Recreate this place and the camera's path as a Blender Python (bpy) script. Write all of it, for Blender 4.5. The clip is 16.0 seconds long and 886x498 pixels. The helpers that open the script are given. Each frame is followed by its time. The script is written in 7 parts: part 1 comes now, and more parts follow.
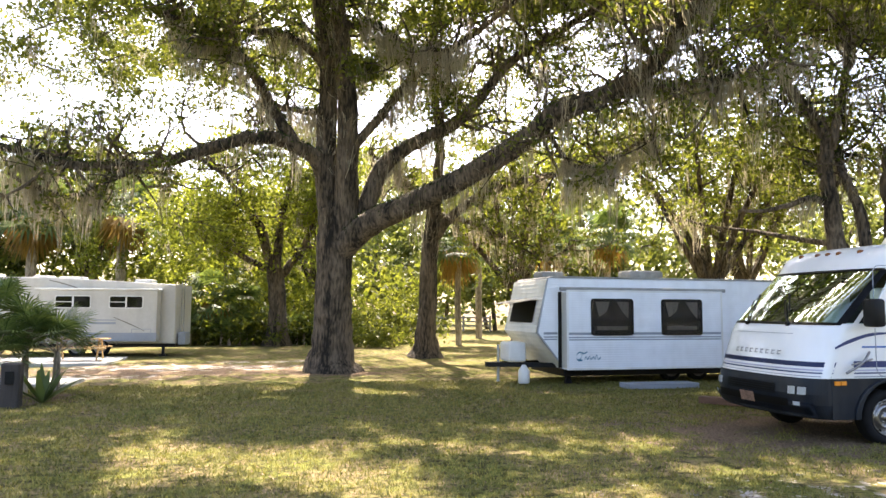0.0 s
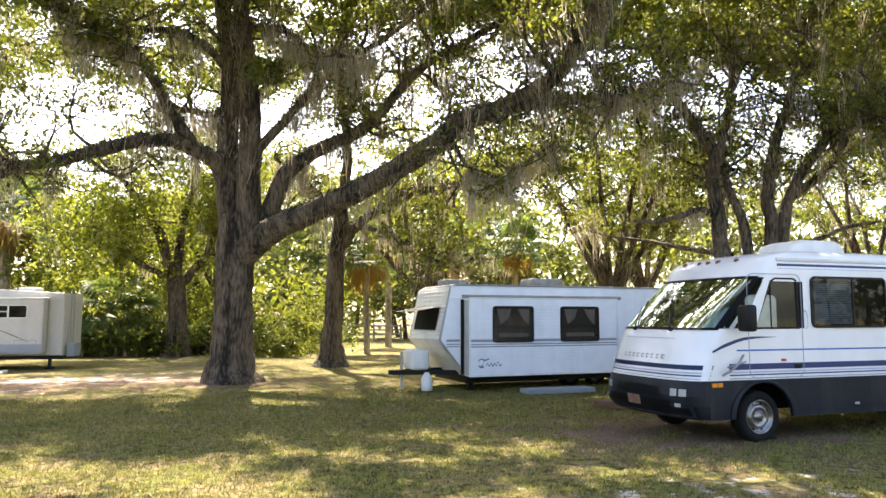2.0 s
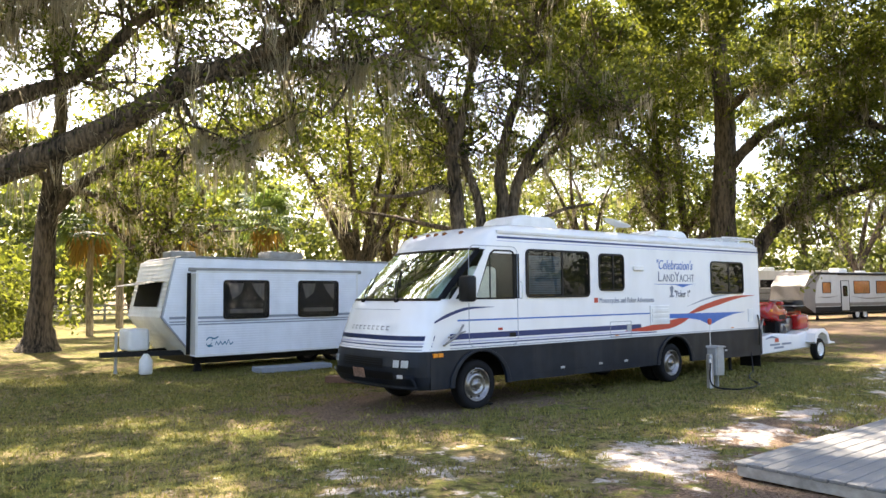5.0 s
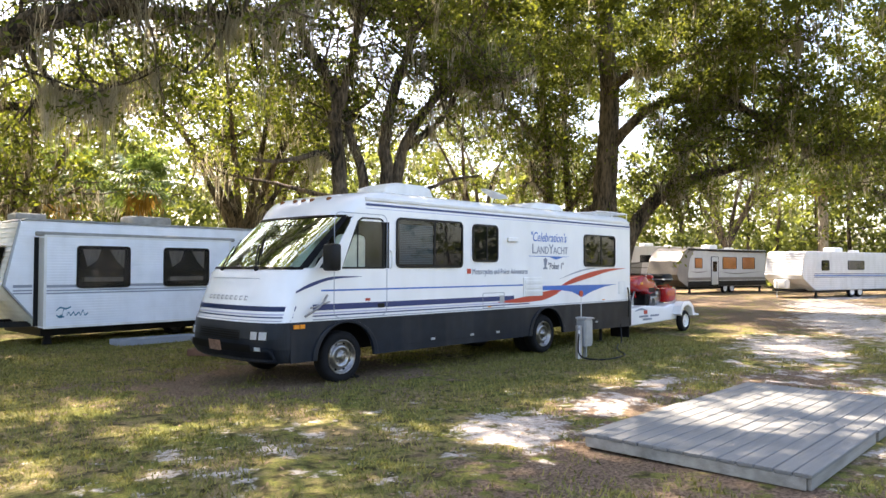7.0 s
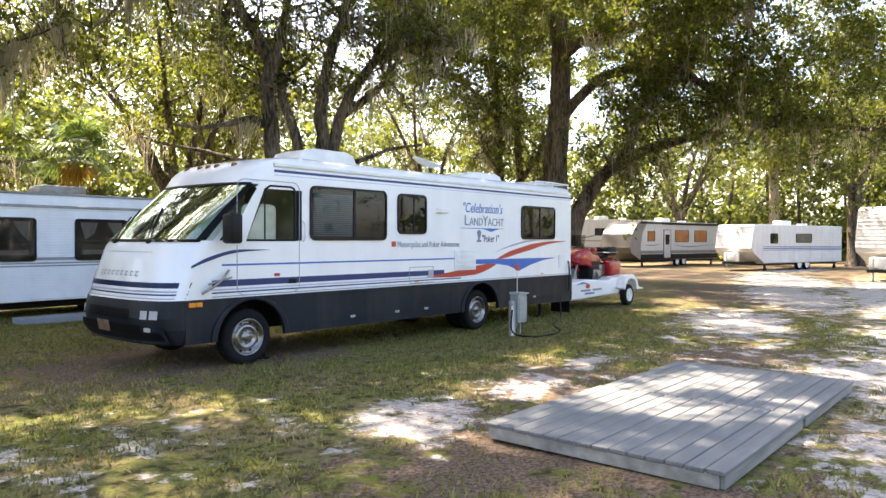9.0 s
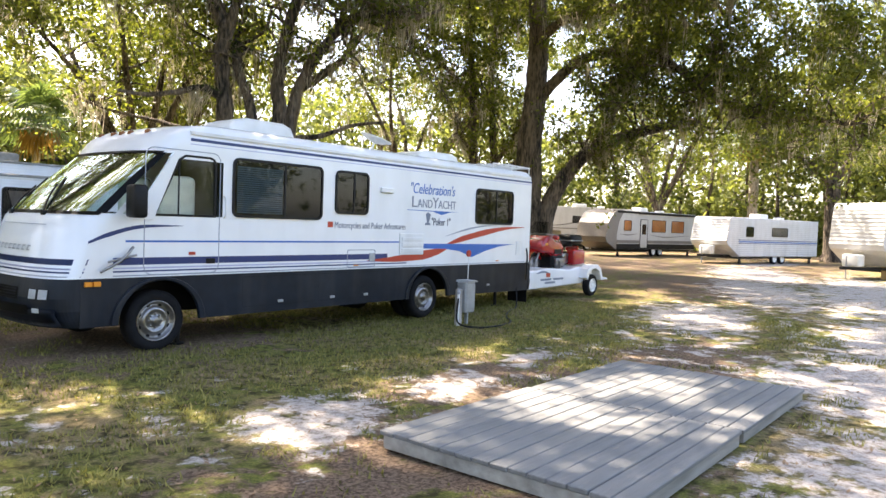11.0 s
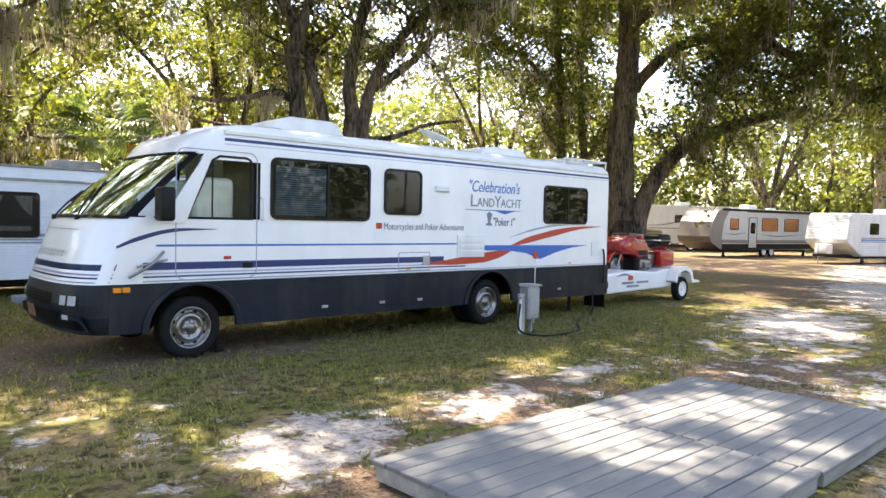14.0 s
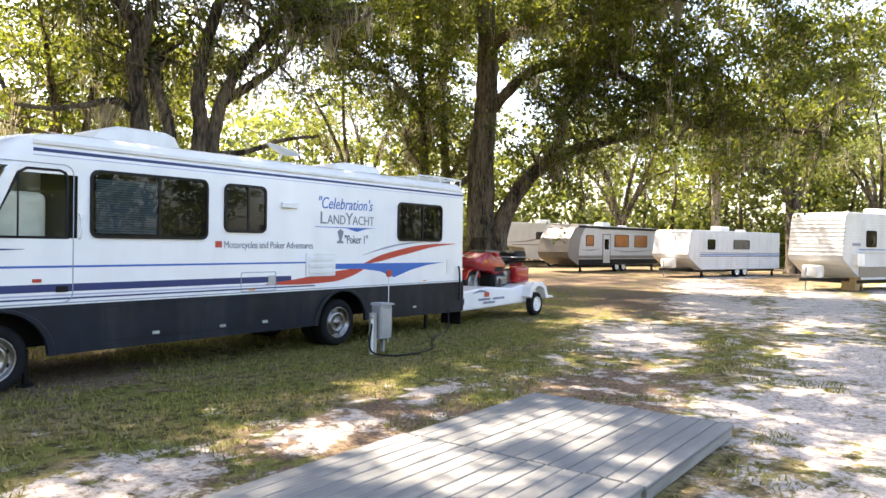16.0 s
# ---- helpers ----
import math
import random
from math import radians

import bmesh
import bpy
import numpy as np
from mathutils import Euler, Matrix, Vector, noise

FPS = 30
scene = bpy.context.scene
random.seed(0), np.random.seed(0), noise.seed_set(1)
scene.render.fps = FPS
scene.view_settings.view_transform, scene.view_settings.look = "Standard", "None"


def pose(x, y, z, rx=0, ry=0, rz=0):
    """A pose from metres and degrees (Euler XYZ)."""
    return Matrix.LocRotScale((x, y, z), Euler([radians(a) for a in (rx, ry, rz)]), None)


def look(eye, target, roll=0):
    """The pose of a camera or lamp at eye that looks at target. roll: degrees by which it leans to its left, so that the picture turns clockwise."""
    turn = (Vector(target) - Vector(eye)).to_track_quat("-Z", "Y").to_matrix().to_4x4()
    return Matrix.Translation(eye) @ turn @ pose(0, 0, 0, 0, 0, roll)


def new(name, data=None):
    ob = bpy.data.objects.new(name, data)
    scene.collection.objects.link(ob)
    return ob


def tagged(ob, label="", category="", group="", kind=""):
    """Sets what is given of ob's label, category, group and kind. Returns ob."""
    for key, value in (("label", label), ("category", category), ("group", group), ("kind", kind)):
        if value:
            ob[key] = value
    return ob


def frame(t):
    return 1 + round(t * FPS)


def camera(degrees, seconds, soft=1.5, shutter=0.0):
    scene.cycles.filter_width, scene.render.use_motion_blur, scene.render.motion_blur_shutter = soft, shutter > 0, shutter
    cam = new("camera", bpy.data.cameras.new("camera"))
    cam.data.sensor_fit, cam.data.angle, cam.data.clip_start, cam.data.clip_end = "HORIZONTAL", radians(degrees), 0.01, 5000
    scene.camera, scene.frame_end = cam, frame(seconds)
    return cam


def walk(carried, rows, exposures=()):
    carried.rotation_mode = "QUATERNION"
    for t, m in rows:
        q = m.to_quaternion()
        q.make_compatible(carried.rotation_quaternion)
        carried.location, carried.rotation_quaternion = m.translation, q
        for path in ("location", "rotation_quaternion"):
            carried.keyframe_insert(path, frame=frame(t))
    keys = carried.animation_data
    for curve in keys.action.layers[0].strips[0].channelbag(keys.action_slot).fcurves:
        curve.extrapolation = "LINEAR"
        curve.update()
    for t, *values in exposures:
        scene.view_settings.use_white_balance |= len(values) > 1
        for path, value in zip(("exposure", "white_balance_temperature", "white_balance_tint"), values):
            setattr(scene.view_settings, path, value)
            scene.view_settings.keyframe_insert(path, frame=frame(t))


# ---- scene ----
cam = camera(64.0, 16.0)
PATH = [
    (0, (-0.448, 0.005, 1.946), (-0.026, 1.952, 2.114), 0.3),
    (0.5, (-0.393, -0.028, 1.951), (0.154, 1.887, 2.137), -0.1),
    (1, (-0.392, -0.07, 1.968), (0.198, 1.831, 2.163), -0.1),
    (1.5, (-0.293, -0.098, 1.959), (0.348, 1.787, 2.155), -0.1),
    (2, (-0.176, -0.045, 1.932), (0.478, 1.835, 2.124), 0.0),
    (2.5, (-0.115, -0.039, 1.938), (0.584, 1.827, 2.118), -0.2),
    (3, (-0.022, 0.014, 1.922), (0.852, 1.805, 2.083), -0.5),
    (5.5, (0.759, 0.337, 1.815), (2.086, 1.828, 1.933), -0.7),
    (6, (0.872, 0.345, 1.805), (2.284, 1.758, 1.909), -0.7),
    (6.5, (1.048, 0.272, 1.816), (2.472, 1.673, 1.898), -0.1),
    (7, (1.241, 0.29, 1.792), (2.696, 1.661, 1.841), 0.2),
    (7.5, (1.49, 0.343, 1.784), (2.977, 1.681, 1.811), 0.1),
    (8, (1.724, 0.333, 1.783), (3.235, 1.644, 1.782), -0.0),
    (8.5, (2.001, 0.279, 1.797), (3.521, 1.579, 1.772), 0.1),
    (9, (2.282, 0.348, 1.78), (3.808, 1.64, 1.754), 0.2),
    (9.5, (2.498, 0.379, 1.799), (4.034, 1.66, 1.768), 0.3),
    (10, (2.796, 0.315, 1.8), (4.339, 1.586, 1.755), 1.2),
    (12.5, (3.954, 0.427, 1.765), (5.513, 1.677, 1.682), 2.3),
    (13, (4.124, 0.459, 1.77), (5.647, 1.753, 1.694), 1.6),
    (13.5, (4.322, 0.395, 1.765), (5.728, 1.816, 1.696), 1.3),
    (14, (4.448, 0.324, 1.765), (5.805, 1.792, 1.692), 1.2),
    (14.5, (4.577, 0.352, 1.74), (5.918, 1.834, 1.666), 1.0),
    (15, (4.733, 0.406, 1.761), (6.081, 1.881, 1.69), 0.9),
    (15.5, (4.823, 0.358, 1.771), (6.283, 1.724, 1.714), 0.9),
    (16, (4.883, 0.271, 1.773), (6.482, 1.473, 1.756), 0.9),
]
EXPOSURE = [(0.0, 2.26, 7100.0, 17.0), (16.0, 2.34, 7150.0, 16.0)]
walk(cam, [(t, look(eye, target, roll)) for t, eye, target, roll in PATH], EXPOSURE)

# ---- world and sun ----
SUN_YAW, SUN_UP = 6.0, 54.0   # degrees clockwise from +y, and above the horizon
world = bpy.data.worlds.new("sky")
scene.world = world
world.use_nodes = True
wn = world.node_tree
bg = wn.nodes["Background"]
sky = wn.nodes.new("ShaderNodeTexSky")
sky.sky_type = "NISHITA"
sky.sun_disc = False
sky.sun_elevation, sky.sun_rotation = radians(SUN_UP), radians(SUN_YAW)
sky.air_density, sky.dust_density = 1.0, 2.5
wn.links.new(sky.outputs[0], bg.inputs[0])
bg.inputs[1].default_value = 0.15
sun = new("sun", bpy.data.lights.new("sun", "SUN"))
sun.data.energy, sun.data.angle, sun.data.color = 5.0, radians(0.6), (1.0, 0.93, 0.8)
sun.matrix_world = look((0, 0, 60), (-math.sin(radians(SUN_YAW)) * math.cos(radians(SUN_UP)), -math.cos(radians(SUN_YAW)) * math.cos(radians(SUN_UP)), 60 - math.sin(radians(SUN_UP))))

# ---- materials ----


def material(name, color, rough=0.6, metal=0.0, vary=0.12, scale=8.0, bump=0.0, bump_scale=60.0, spread=0.0, stretch=(1, 1, 1), coat=0.0, second=None, dirt=0.0):
    """A surface with variation at two scales, a fine relief, and an optional difference from piece to piece."""
    m = bpy.data.materials.new(name)
    m.use_nodes = True
    n, l = m.node_tree.nodes, m.node_tree.links
    b = n["Principled BSDF"]
    b.inputs["Roughness"].default_value, b.inputs["Metallic"].default_value = rough, metal
    b.inputs["Coat Weight"].default_value = coat
    tc = n.new("ShaderNodeTexCoord")
    mp = n.new("ShaderNodeMapping")
    mp.inputs["Scale"].default_value = stretch
    l.new(tc.outputs["Object"], mp.inputs[0])
    big, small = n.new("ShaderNodeTexNoise"), n.new("ShaderNodeTexNoise")
    big.inputs["Scale"].default_value, small.inputs["Scale"].default_value = scale * 0.15, scale
    big.inputs["Detail"].default_value, small.inputs["Detail"].default_value = 4, 6
    l.new(mp.outputs[0], big.inputs[0]), l.new(mp.outputs[0], small.inputs[0])
    ad = n.new("ShaderNodeMath")
    ad.operation = "ADD"
    l.new(big.outputs[0], ad.inputs[0]), l.new(small.outputs[0], ad.inputs[1])
    value = ad.outputs[0]
    if spread:
        geo = n.new("ShaderNodeNewGeometry")
        ma = n.new("ShaderNodeMath")
        ma.operation = "MULTIPLY_ADD"
        ma.inputs[1].default_value = spread
        l.new(geo.outputs["Random Per Island"], ma.inputs[0]), l.new(value, ma.inputs[2])
        value = ma.outputs[0]
    ramp = n.new("ShaderNodeMapRange")
    ramp.inputs[1].default_value, ramp.inputs[2].default_value = 0.65, 1.35 + spread
    l.new(value, ramp.inputs[0])
    mix = n.new("ShaderNodeMix")
    mix.data_type = "RGBA"
    dark = second or tuple(c * (1 - 2 * vary) for c in color)
    mix.inputs[6].default_value, mix.inputs[7].default_value = (*dark, 1), (*(min(1, c * (1 + vary)) for c in color), 1)
    l.new(ramp.outputs[0], mix.inputs[0])
    out = mix.outputs[2]
    if dirt:
        st = n.new("ShaderNodeTexNoise")
        st.inputs["Scale"].default_value, st.inputs["Detail"].default_value = 1.0, 5
        mq = n.new("ShaderNodeMapping")
        mq.inputs["Scale"].default_value = (3.0, 3.0, 0.5)
        l.new(tc.outputs["Object"], mq.inputs[0]), l.new(mq.outputs[0], st.inputs[0])
        mr = n.new("ShaderNodeMapRange")
        mr.inputs[1].default_value, mr.inputs[2].default_value, mr.inputs[4].default_value = 0.45, 0.75, dirt
        l.new(st.outputs[0], mr.inputs[0])
        dm = n.new("ShaderNodeMix")
        dm.data_type = "RGBA"
        dm.inputs[7].default_value = (0.25, 0.23, 0.19, 1)
        l.new(mr.outputs[0], dm.inputs[0]), l.new(out, dm.inputs[6])
        out = dm.outputs[2]
    l.new(out, b.inputs["Base Color"])
    if bump:
        bn, bt = n.new("ShaderNodeBump"), n.new("ShaderNodeTexNoise")
        bt.inputs["Scale"].default_value, bt.inputs["Detail"].default_value = bump_scale, 5
        bn.inputs["Strength"].default_value, bn.inputs["Distance"].default_value = bump, 0.02
        l.new(mp.outputs[0], bt.inputs[0]), l.new(bt.outputs[0], bn.inputs["Height"]), l.new(bn.outputs[0], b.inputs["Normal"])
    return m


def siding(name, color, pitch=0.05, depth=0.5, dirt=0.3):
    """Painted aluminium with horizontal ribs."""
    m = material(name, color, 0.4, 0.0, 0.05, 3.0, dirt=dirt)
    n, l = m.node_tree.nodes, m.node_tree.links
    tc, sep, mul, fr = n.new("ShaderNodeTexCoord"), n.new("ShaderNodeSeparateXYZ"), n.new("ShaderNodeMath"), n.new("ShaderNodeMath")
    mul.operation, fr.operation = "MULTIPLY", "PINGPONG"
    mul.inputs[1].default_value, fr.inputs[1].default_value = 1 / pitch, 0.5
    bn = n.new("ShaderNodeBump")
    bn.inputs["Strength"].default_value, bn.inputs["Distance"].default_value = depth, 0.02
    l.new(tc.outputs["Object"], sep.inputs[0]), l.new(sep.outputs[2], mul.inputs[0]), l.new(mul.outputs[0], fr.inputs[0])
    l.new(fr.outputs[0], bn.inputs["Height"]), l.new(bn.outputs[0], n["Principled BSDF"].inputs["Normal"])
    return m


def leaf_material(name, low, high, through_amount=0.45, rough=0.5, glow=(1.7, 1.6, 0.9)):
    """Thin leaves: a dull upper side, and a yellower light that comes through them."""
    m = bpy.data.materials.new(name)
    m.use_nodes = True
    n, l = m.node_tree.nodes, m.node_tree.links
    b, out = n["Principled BSDF"], n["Material Output"]
    geo, tr, sh = n.new("ShaderNodeNewGeometry"), n.new("ShaderNodeBsdfTranslucent"), n.new("ShaderNodeMixShader")
    tc, ns, ad, half = n.new("ShaderNodeTexCoord"), n.new("ShaderNodeTexNoise"), n.new("ShaderNodeMath"), n.new("ShaderNodeMath")
    ns.inputs["Scale"].default_value = 0.5
    ad.operation, half.operation = "ADD", "MULTIPLY_ADD"
    half.inputs[1].default_value, half.inputs[2].default_value = 0.7, -0.2
    l.new(tc.outputs["Object"], ns.inputs[0]), l.new(ns.outputs[0], ad.inputs[0]), l.new(geo.outputs["Random Per Island"], ad.inputs[1])
    l.new(ad.outputs[0], half.inputs[0])
    for gain, target in (((1, 1, 1), b.inputs["Base Color"]), (glow, tr.inputs[0])):
        mix = n.new("ShaderNodeMix")
        mix.data_type = "RGBA"
        mix.inputs[6].default_value = (*(min(1, c * g) for c, g in zip(low, gain)), 1)
        mix.inputs[7].default_value = (*(min(1, c * g) for c, g in zip(high, gain)), 1)
        l.new(half.outputs[0], mix.inputs[0]), l.new(mix.outputs[2], target)
    b.inputs["Roughness"].default_value = rough
    b.inputs["Specular IOR Level"].default_value = 0.25
    sh.inputs[0].default_value = through_amount
    l.new(b.outputs[0], sh.inputs[1]), l.new(tr.outputs[0], sh.inputs[2]), l.new(sh.outputs[0], out.inputs[0])
    return m


def glass(name, tint, gloss_extra=0.0, sheen=(1, 1, 1)):
    """Clear or tinted pane: looks through, and mirrors more at a slant."""
    m = bpy.data.materials.new(name)
    m.use_nodes = True
    n, l = m.node_tree.nodes, m.node_tree.links
    n.remove(n["Principled BSDF"])
    t, g, f, s, a = n.new("ShaderNodeBsdfTransparent"), n.new("ShaderNodeBsdfGlossy"), n.new("ShaderNodeFresnel"), n.new("ShaderNodeMixShader"), n.new("ShaderNodeMath")
    t.inputs[0].default_value = (*tint, 1)
    g.inputs["Roughness"].default_value = 0.02
    g.inputs["Color"].default_value = (*sheen, 1)
    f.inputs[0].default_value = 1.45
    a.operation = "ADD"
    a.inputs[1].default_value = gloss_extra
    l.new(f.outputs[0], a.inputs[0]), l.new(a.outputs[0], s.inputs[0])
    l.new(t.outputs[0], s.inputs[1]), l.new(g.outputs[0], s.inputs[2]), l.new(s.outputs[0], n["Material Output"].inputs[0])
    return m


def bark_material(name, low, high):
    m = material(name, high, 0.95, 0.0, 0.3, 16.0, bump=1.0, bump_scale=24.0, stretch=(1, 1, 0.22), second=low)
    for nd in m.node_tree.nodes:
        if nd.type == "BUMP":
            nd.inputs["Distance"].default_value = 0.12
        if nd.type == "MAP_RANGE":
            nd.inputs[1].default_value, nd.inputs[2].default_value = 0.82, 1.2
    return m


BARK = bark_material("oak_bark", (0.014, 0.01, 0.007), (0.15, 0.115, 0.083))
PALM_BARK = bark_material("palm_bark", (0.2, 0.165, 0.13), (0.46, 0.39, 0.31))
FERN = leaf_material("fern_cover", (0.012, 0.022, 0.005), (0.05, 0.075, 0.014), 0.2)
LEAF = leaf_material("oak_leaves", (0.02, 0.036, 0.009), (0.165, 0.195, 0.05), 0.52, glow=(1.9, 1.7, 0.8))
LEAF_YELLOW = leaf_material("sunny_leaves", (0.06, 0.085, 0.014), (0.27, 0.31, 0.06), 0.5)
LEAF_FAR = leaf_material("far_leaves", (0.04, 0.06, 0.018), (0.22, 0.25, 0.085), 0.5)
MOSS = leaf_material("spanish_moss", (0.24, 0.22, 0.175), (0.56, 0.52, 0.42), 0.62, 0.9, glow=(1.1, 1.05, 0.95))
FROND = leaf_material("palm_fronds", (0.03, 0.06, 0.02), (0.17, 0.23, 0.08), 0.35)
FROND_DEAD = leaf_material("dead_fronds", (0.17, 0.11, 0.035), (0.42, 0.29, 0.09), 0.45, glow=(1.2, 1.0, 0.7))
GRASS = leaf_material("grass_blades", (0.078, 0.09, 0.021), (0.35, 0.31, 0.1), 0.3, 0.7, glow=(1.2, 1.2, 0.9))
LITTER = material("leaf_litter", (0.3, 0.2, 0.12), 0.9, vary=0.3, spread=1.5, second=(0.1, 0.06, 0.035))
WHITE = material("white_gelcoat", (0.82, 0.83, 0.84), 0.22, vary=0.03, scale=2.0, coat=0.4, dirt=0.08)
WHITE_DULL = material("white_plastic", (0.78, 0.78, 0.76), 0.5, vary=0.06, scale=4.0, dirt=0.2)
SKIRT = material("dark_grey_skirt", (0.008, 0.013, 0.022), 0.4, vary=0.25, scale=5.0, dirt=0.06)
BLACK = material("black_plastic", (0.006, 0.006, 0.007), 0.5, vary=0.2)
RUBBER = material("tyre_rubber", (0.009, 0.009, 0.01), 0.85, vary=0.25, bump=0.2)
CHROME = material("polished_metal", (0.3, 0.29, 0.28), 0.28, 0.9, 0.25, 14)
STEEL = material("grey_galvanised_steel", (0.42, 0.44, 0.46), 0.5, 0.6, 0.12, dirt=0.2)
NAVY = material("navy_paint", (0.01, 0.032, 0.14), 0.3, vary=0.08)
BLUE = material("blue_paint", (0.018, 0.13, 0.46), 0.3, vary=0.08)
LILAC = material("pale_violet_paint", (0.42, 0.43, 0.6), 0.3, vary=0.05)
RED = material("red_paint", (0.5, 0.05, 0.03), 0.3, vary=0.08)
RED_GLOSS = material("red_lacquer", (0.38, 0.008, 0.01), 0.15, vary=0.06, coat=0.8)
AMBER = material("amber_lens", (0.8, 0.28, 0.03), 0.2, vary=0.05)
BROWN_LENS = material("smoked_amber_lens", (0.22, 0.08, 0.03), 0.2, vary=0.05)
LENS = material("headlamp_lens", (0.75, 0.78, 0.8), 0.12, vary=0.1, scale=40)
RUST_PLATE = material("weathered_plate", (0.5, 0.32, 0.24), 0.5, vary=0.3, scale=30)
GREY_TEXT = material("grey_lettering", (0.18, 0.21, 0.27), 0.5, vary=0.05)
DARK_TEXT = material("dark_lettering", (0.05, 0.06, 0.1), 0.5, vary=0.05)
TEAL_TEXT = material("teal_lettering", (0.05, 0.2, 0.3), 0.5, vary=0.05)
BEIGE = material("beige_fabric", (0.75, 0.74, 0.64), 0.9, vary=0.1, bump=0.2)
TEAL_TRIM = material("pale_green_dash", (0.36, 0.5, 0.47), 0.7, vary=0.08)
# Near-black for sheets behind window panes, in place of the rooms' shade.
UNLIT_BACK = material("unlit_window_backing", (0.006, 0.006, 0.007), 0.8, vary=0.2)
GLASS_CLEAR = glass("windscreen_glass", (0.55, 0.72, 0.69), 0.05, (0.72, 0.87, 0.85))
GLASS_CAB = glass("cab_glass", (0.92, 0.96, 0.94), 0.0)
GLASS_DARK = glass("tinted_glass", (0.3, 0.32, 0.34), 0.0)
GLASS_MID = glass("smoked_glass", (0.42, 0.42, 0.42), 0.01)
BLIND = material("blue_grey_blind", (0.3, 0.46, 0.52), 0.7, vary=0.1)
SIDING = siding("ribbed_pale_aluminium", (0.82, 0.845, 0.89), 0.06, 0.35, 0.1)
SIDING_WIDE = siding("wide_ribbed_siding", (0.6, 0.59, 0.57), 0.2, 0.8, 0.2)
SIDING_FRONT = siding("ribbed_white_front", (0.78, 0.77, 0.72), 0.12, 0.8)
SIDING_FAR = siding("ribbed_white_siding", (0.58, 0.58, 0.58), 0.12, 0.6, 0.25)
CREAM = material("cream_fibreglass", (0.52, 0.51, 0.48), 0.4, vary=0.05, dirt=0.2)
TAUPE = material("taupe_fibreglass", (0.2, 0.18, 0.16), 0.4, vary=0.08, dirt=0.2)
GREY_ROOF = material("grey_rubber_roof", (0.3, 0.3, 0.29), 0.8, vary=0.2)
GREY_STRIPE = material("grey_stripe", (0.28, 0.31, 0.36), 0.5, vary=0.05)
DECK = material("weathered_decking", (0.21, 0.21, 0.2), 0.8, vary=0.22, scale=14, bump=0.4, bump_scale=30, stretch=(0.12, 1, 1), spread=0.5)
DECK_SIDE = material("weathered_joist", (0.34, 0.32, 0.28), 0.85, vary=0.25, scale=10, bump=0.4, bump_scale=30, stretch=(0.15, 1, 1))
CONCRETE = material("concrete_slab", (0.5, 0.5, 0.48), 0.85, vary=0.15, scale=5, bump=0.2)
RED_TIMBER = material("damp_red_timber", (0.2, 0.1, 0.06), 0.8, vary=0.3, scale=10, stretch=(0.2, 1, 1))
TIMBER = material("yellow_pine", (0.5, 0.32, 0.14), 0.7, vary=0.2, scale=10, stretch=(0.2, 1, 1))
DARK_POST = material("dark_stained_post", (0.06, 0.05, 0.045), 0.85, vary=0.25, scale=10, bump=0.4, stretch=(1, 1, 0.15))
POST_WOOD = material("old_grey_post", (0.42, 0.38, 0.33), 0.9, vary=0.25, scale=10, bump=0.4, stretch=(1, 1, 0.15))
CURTAIN = material("pale_curtain", (0.5, 0.45, 0.4), 0.9, vary=0.2, scale=6, stretch=(6, 1, 1))
ORANGE_BLIND = material("orange_wood_blind", (0.55, 0.2, 0.06), 0.6, vary=0.2)

CAB_TRIM = material("grey_cab_trim", (0.07, 0.075, 0.07), 0.8, vary=0.1)
for dull in (SKIRT, RUBBER, BLACK):
    dull.node_tree.nodes["Principled BSDF"].inputs["Specular IOR Level"].default_value = 0.25


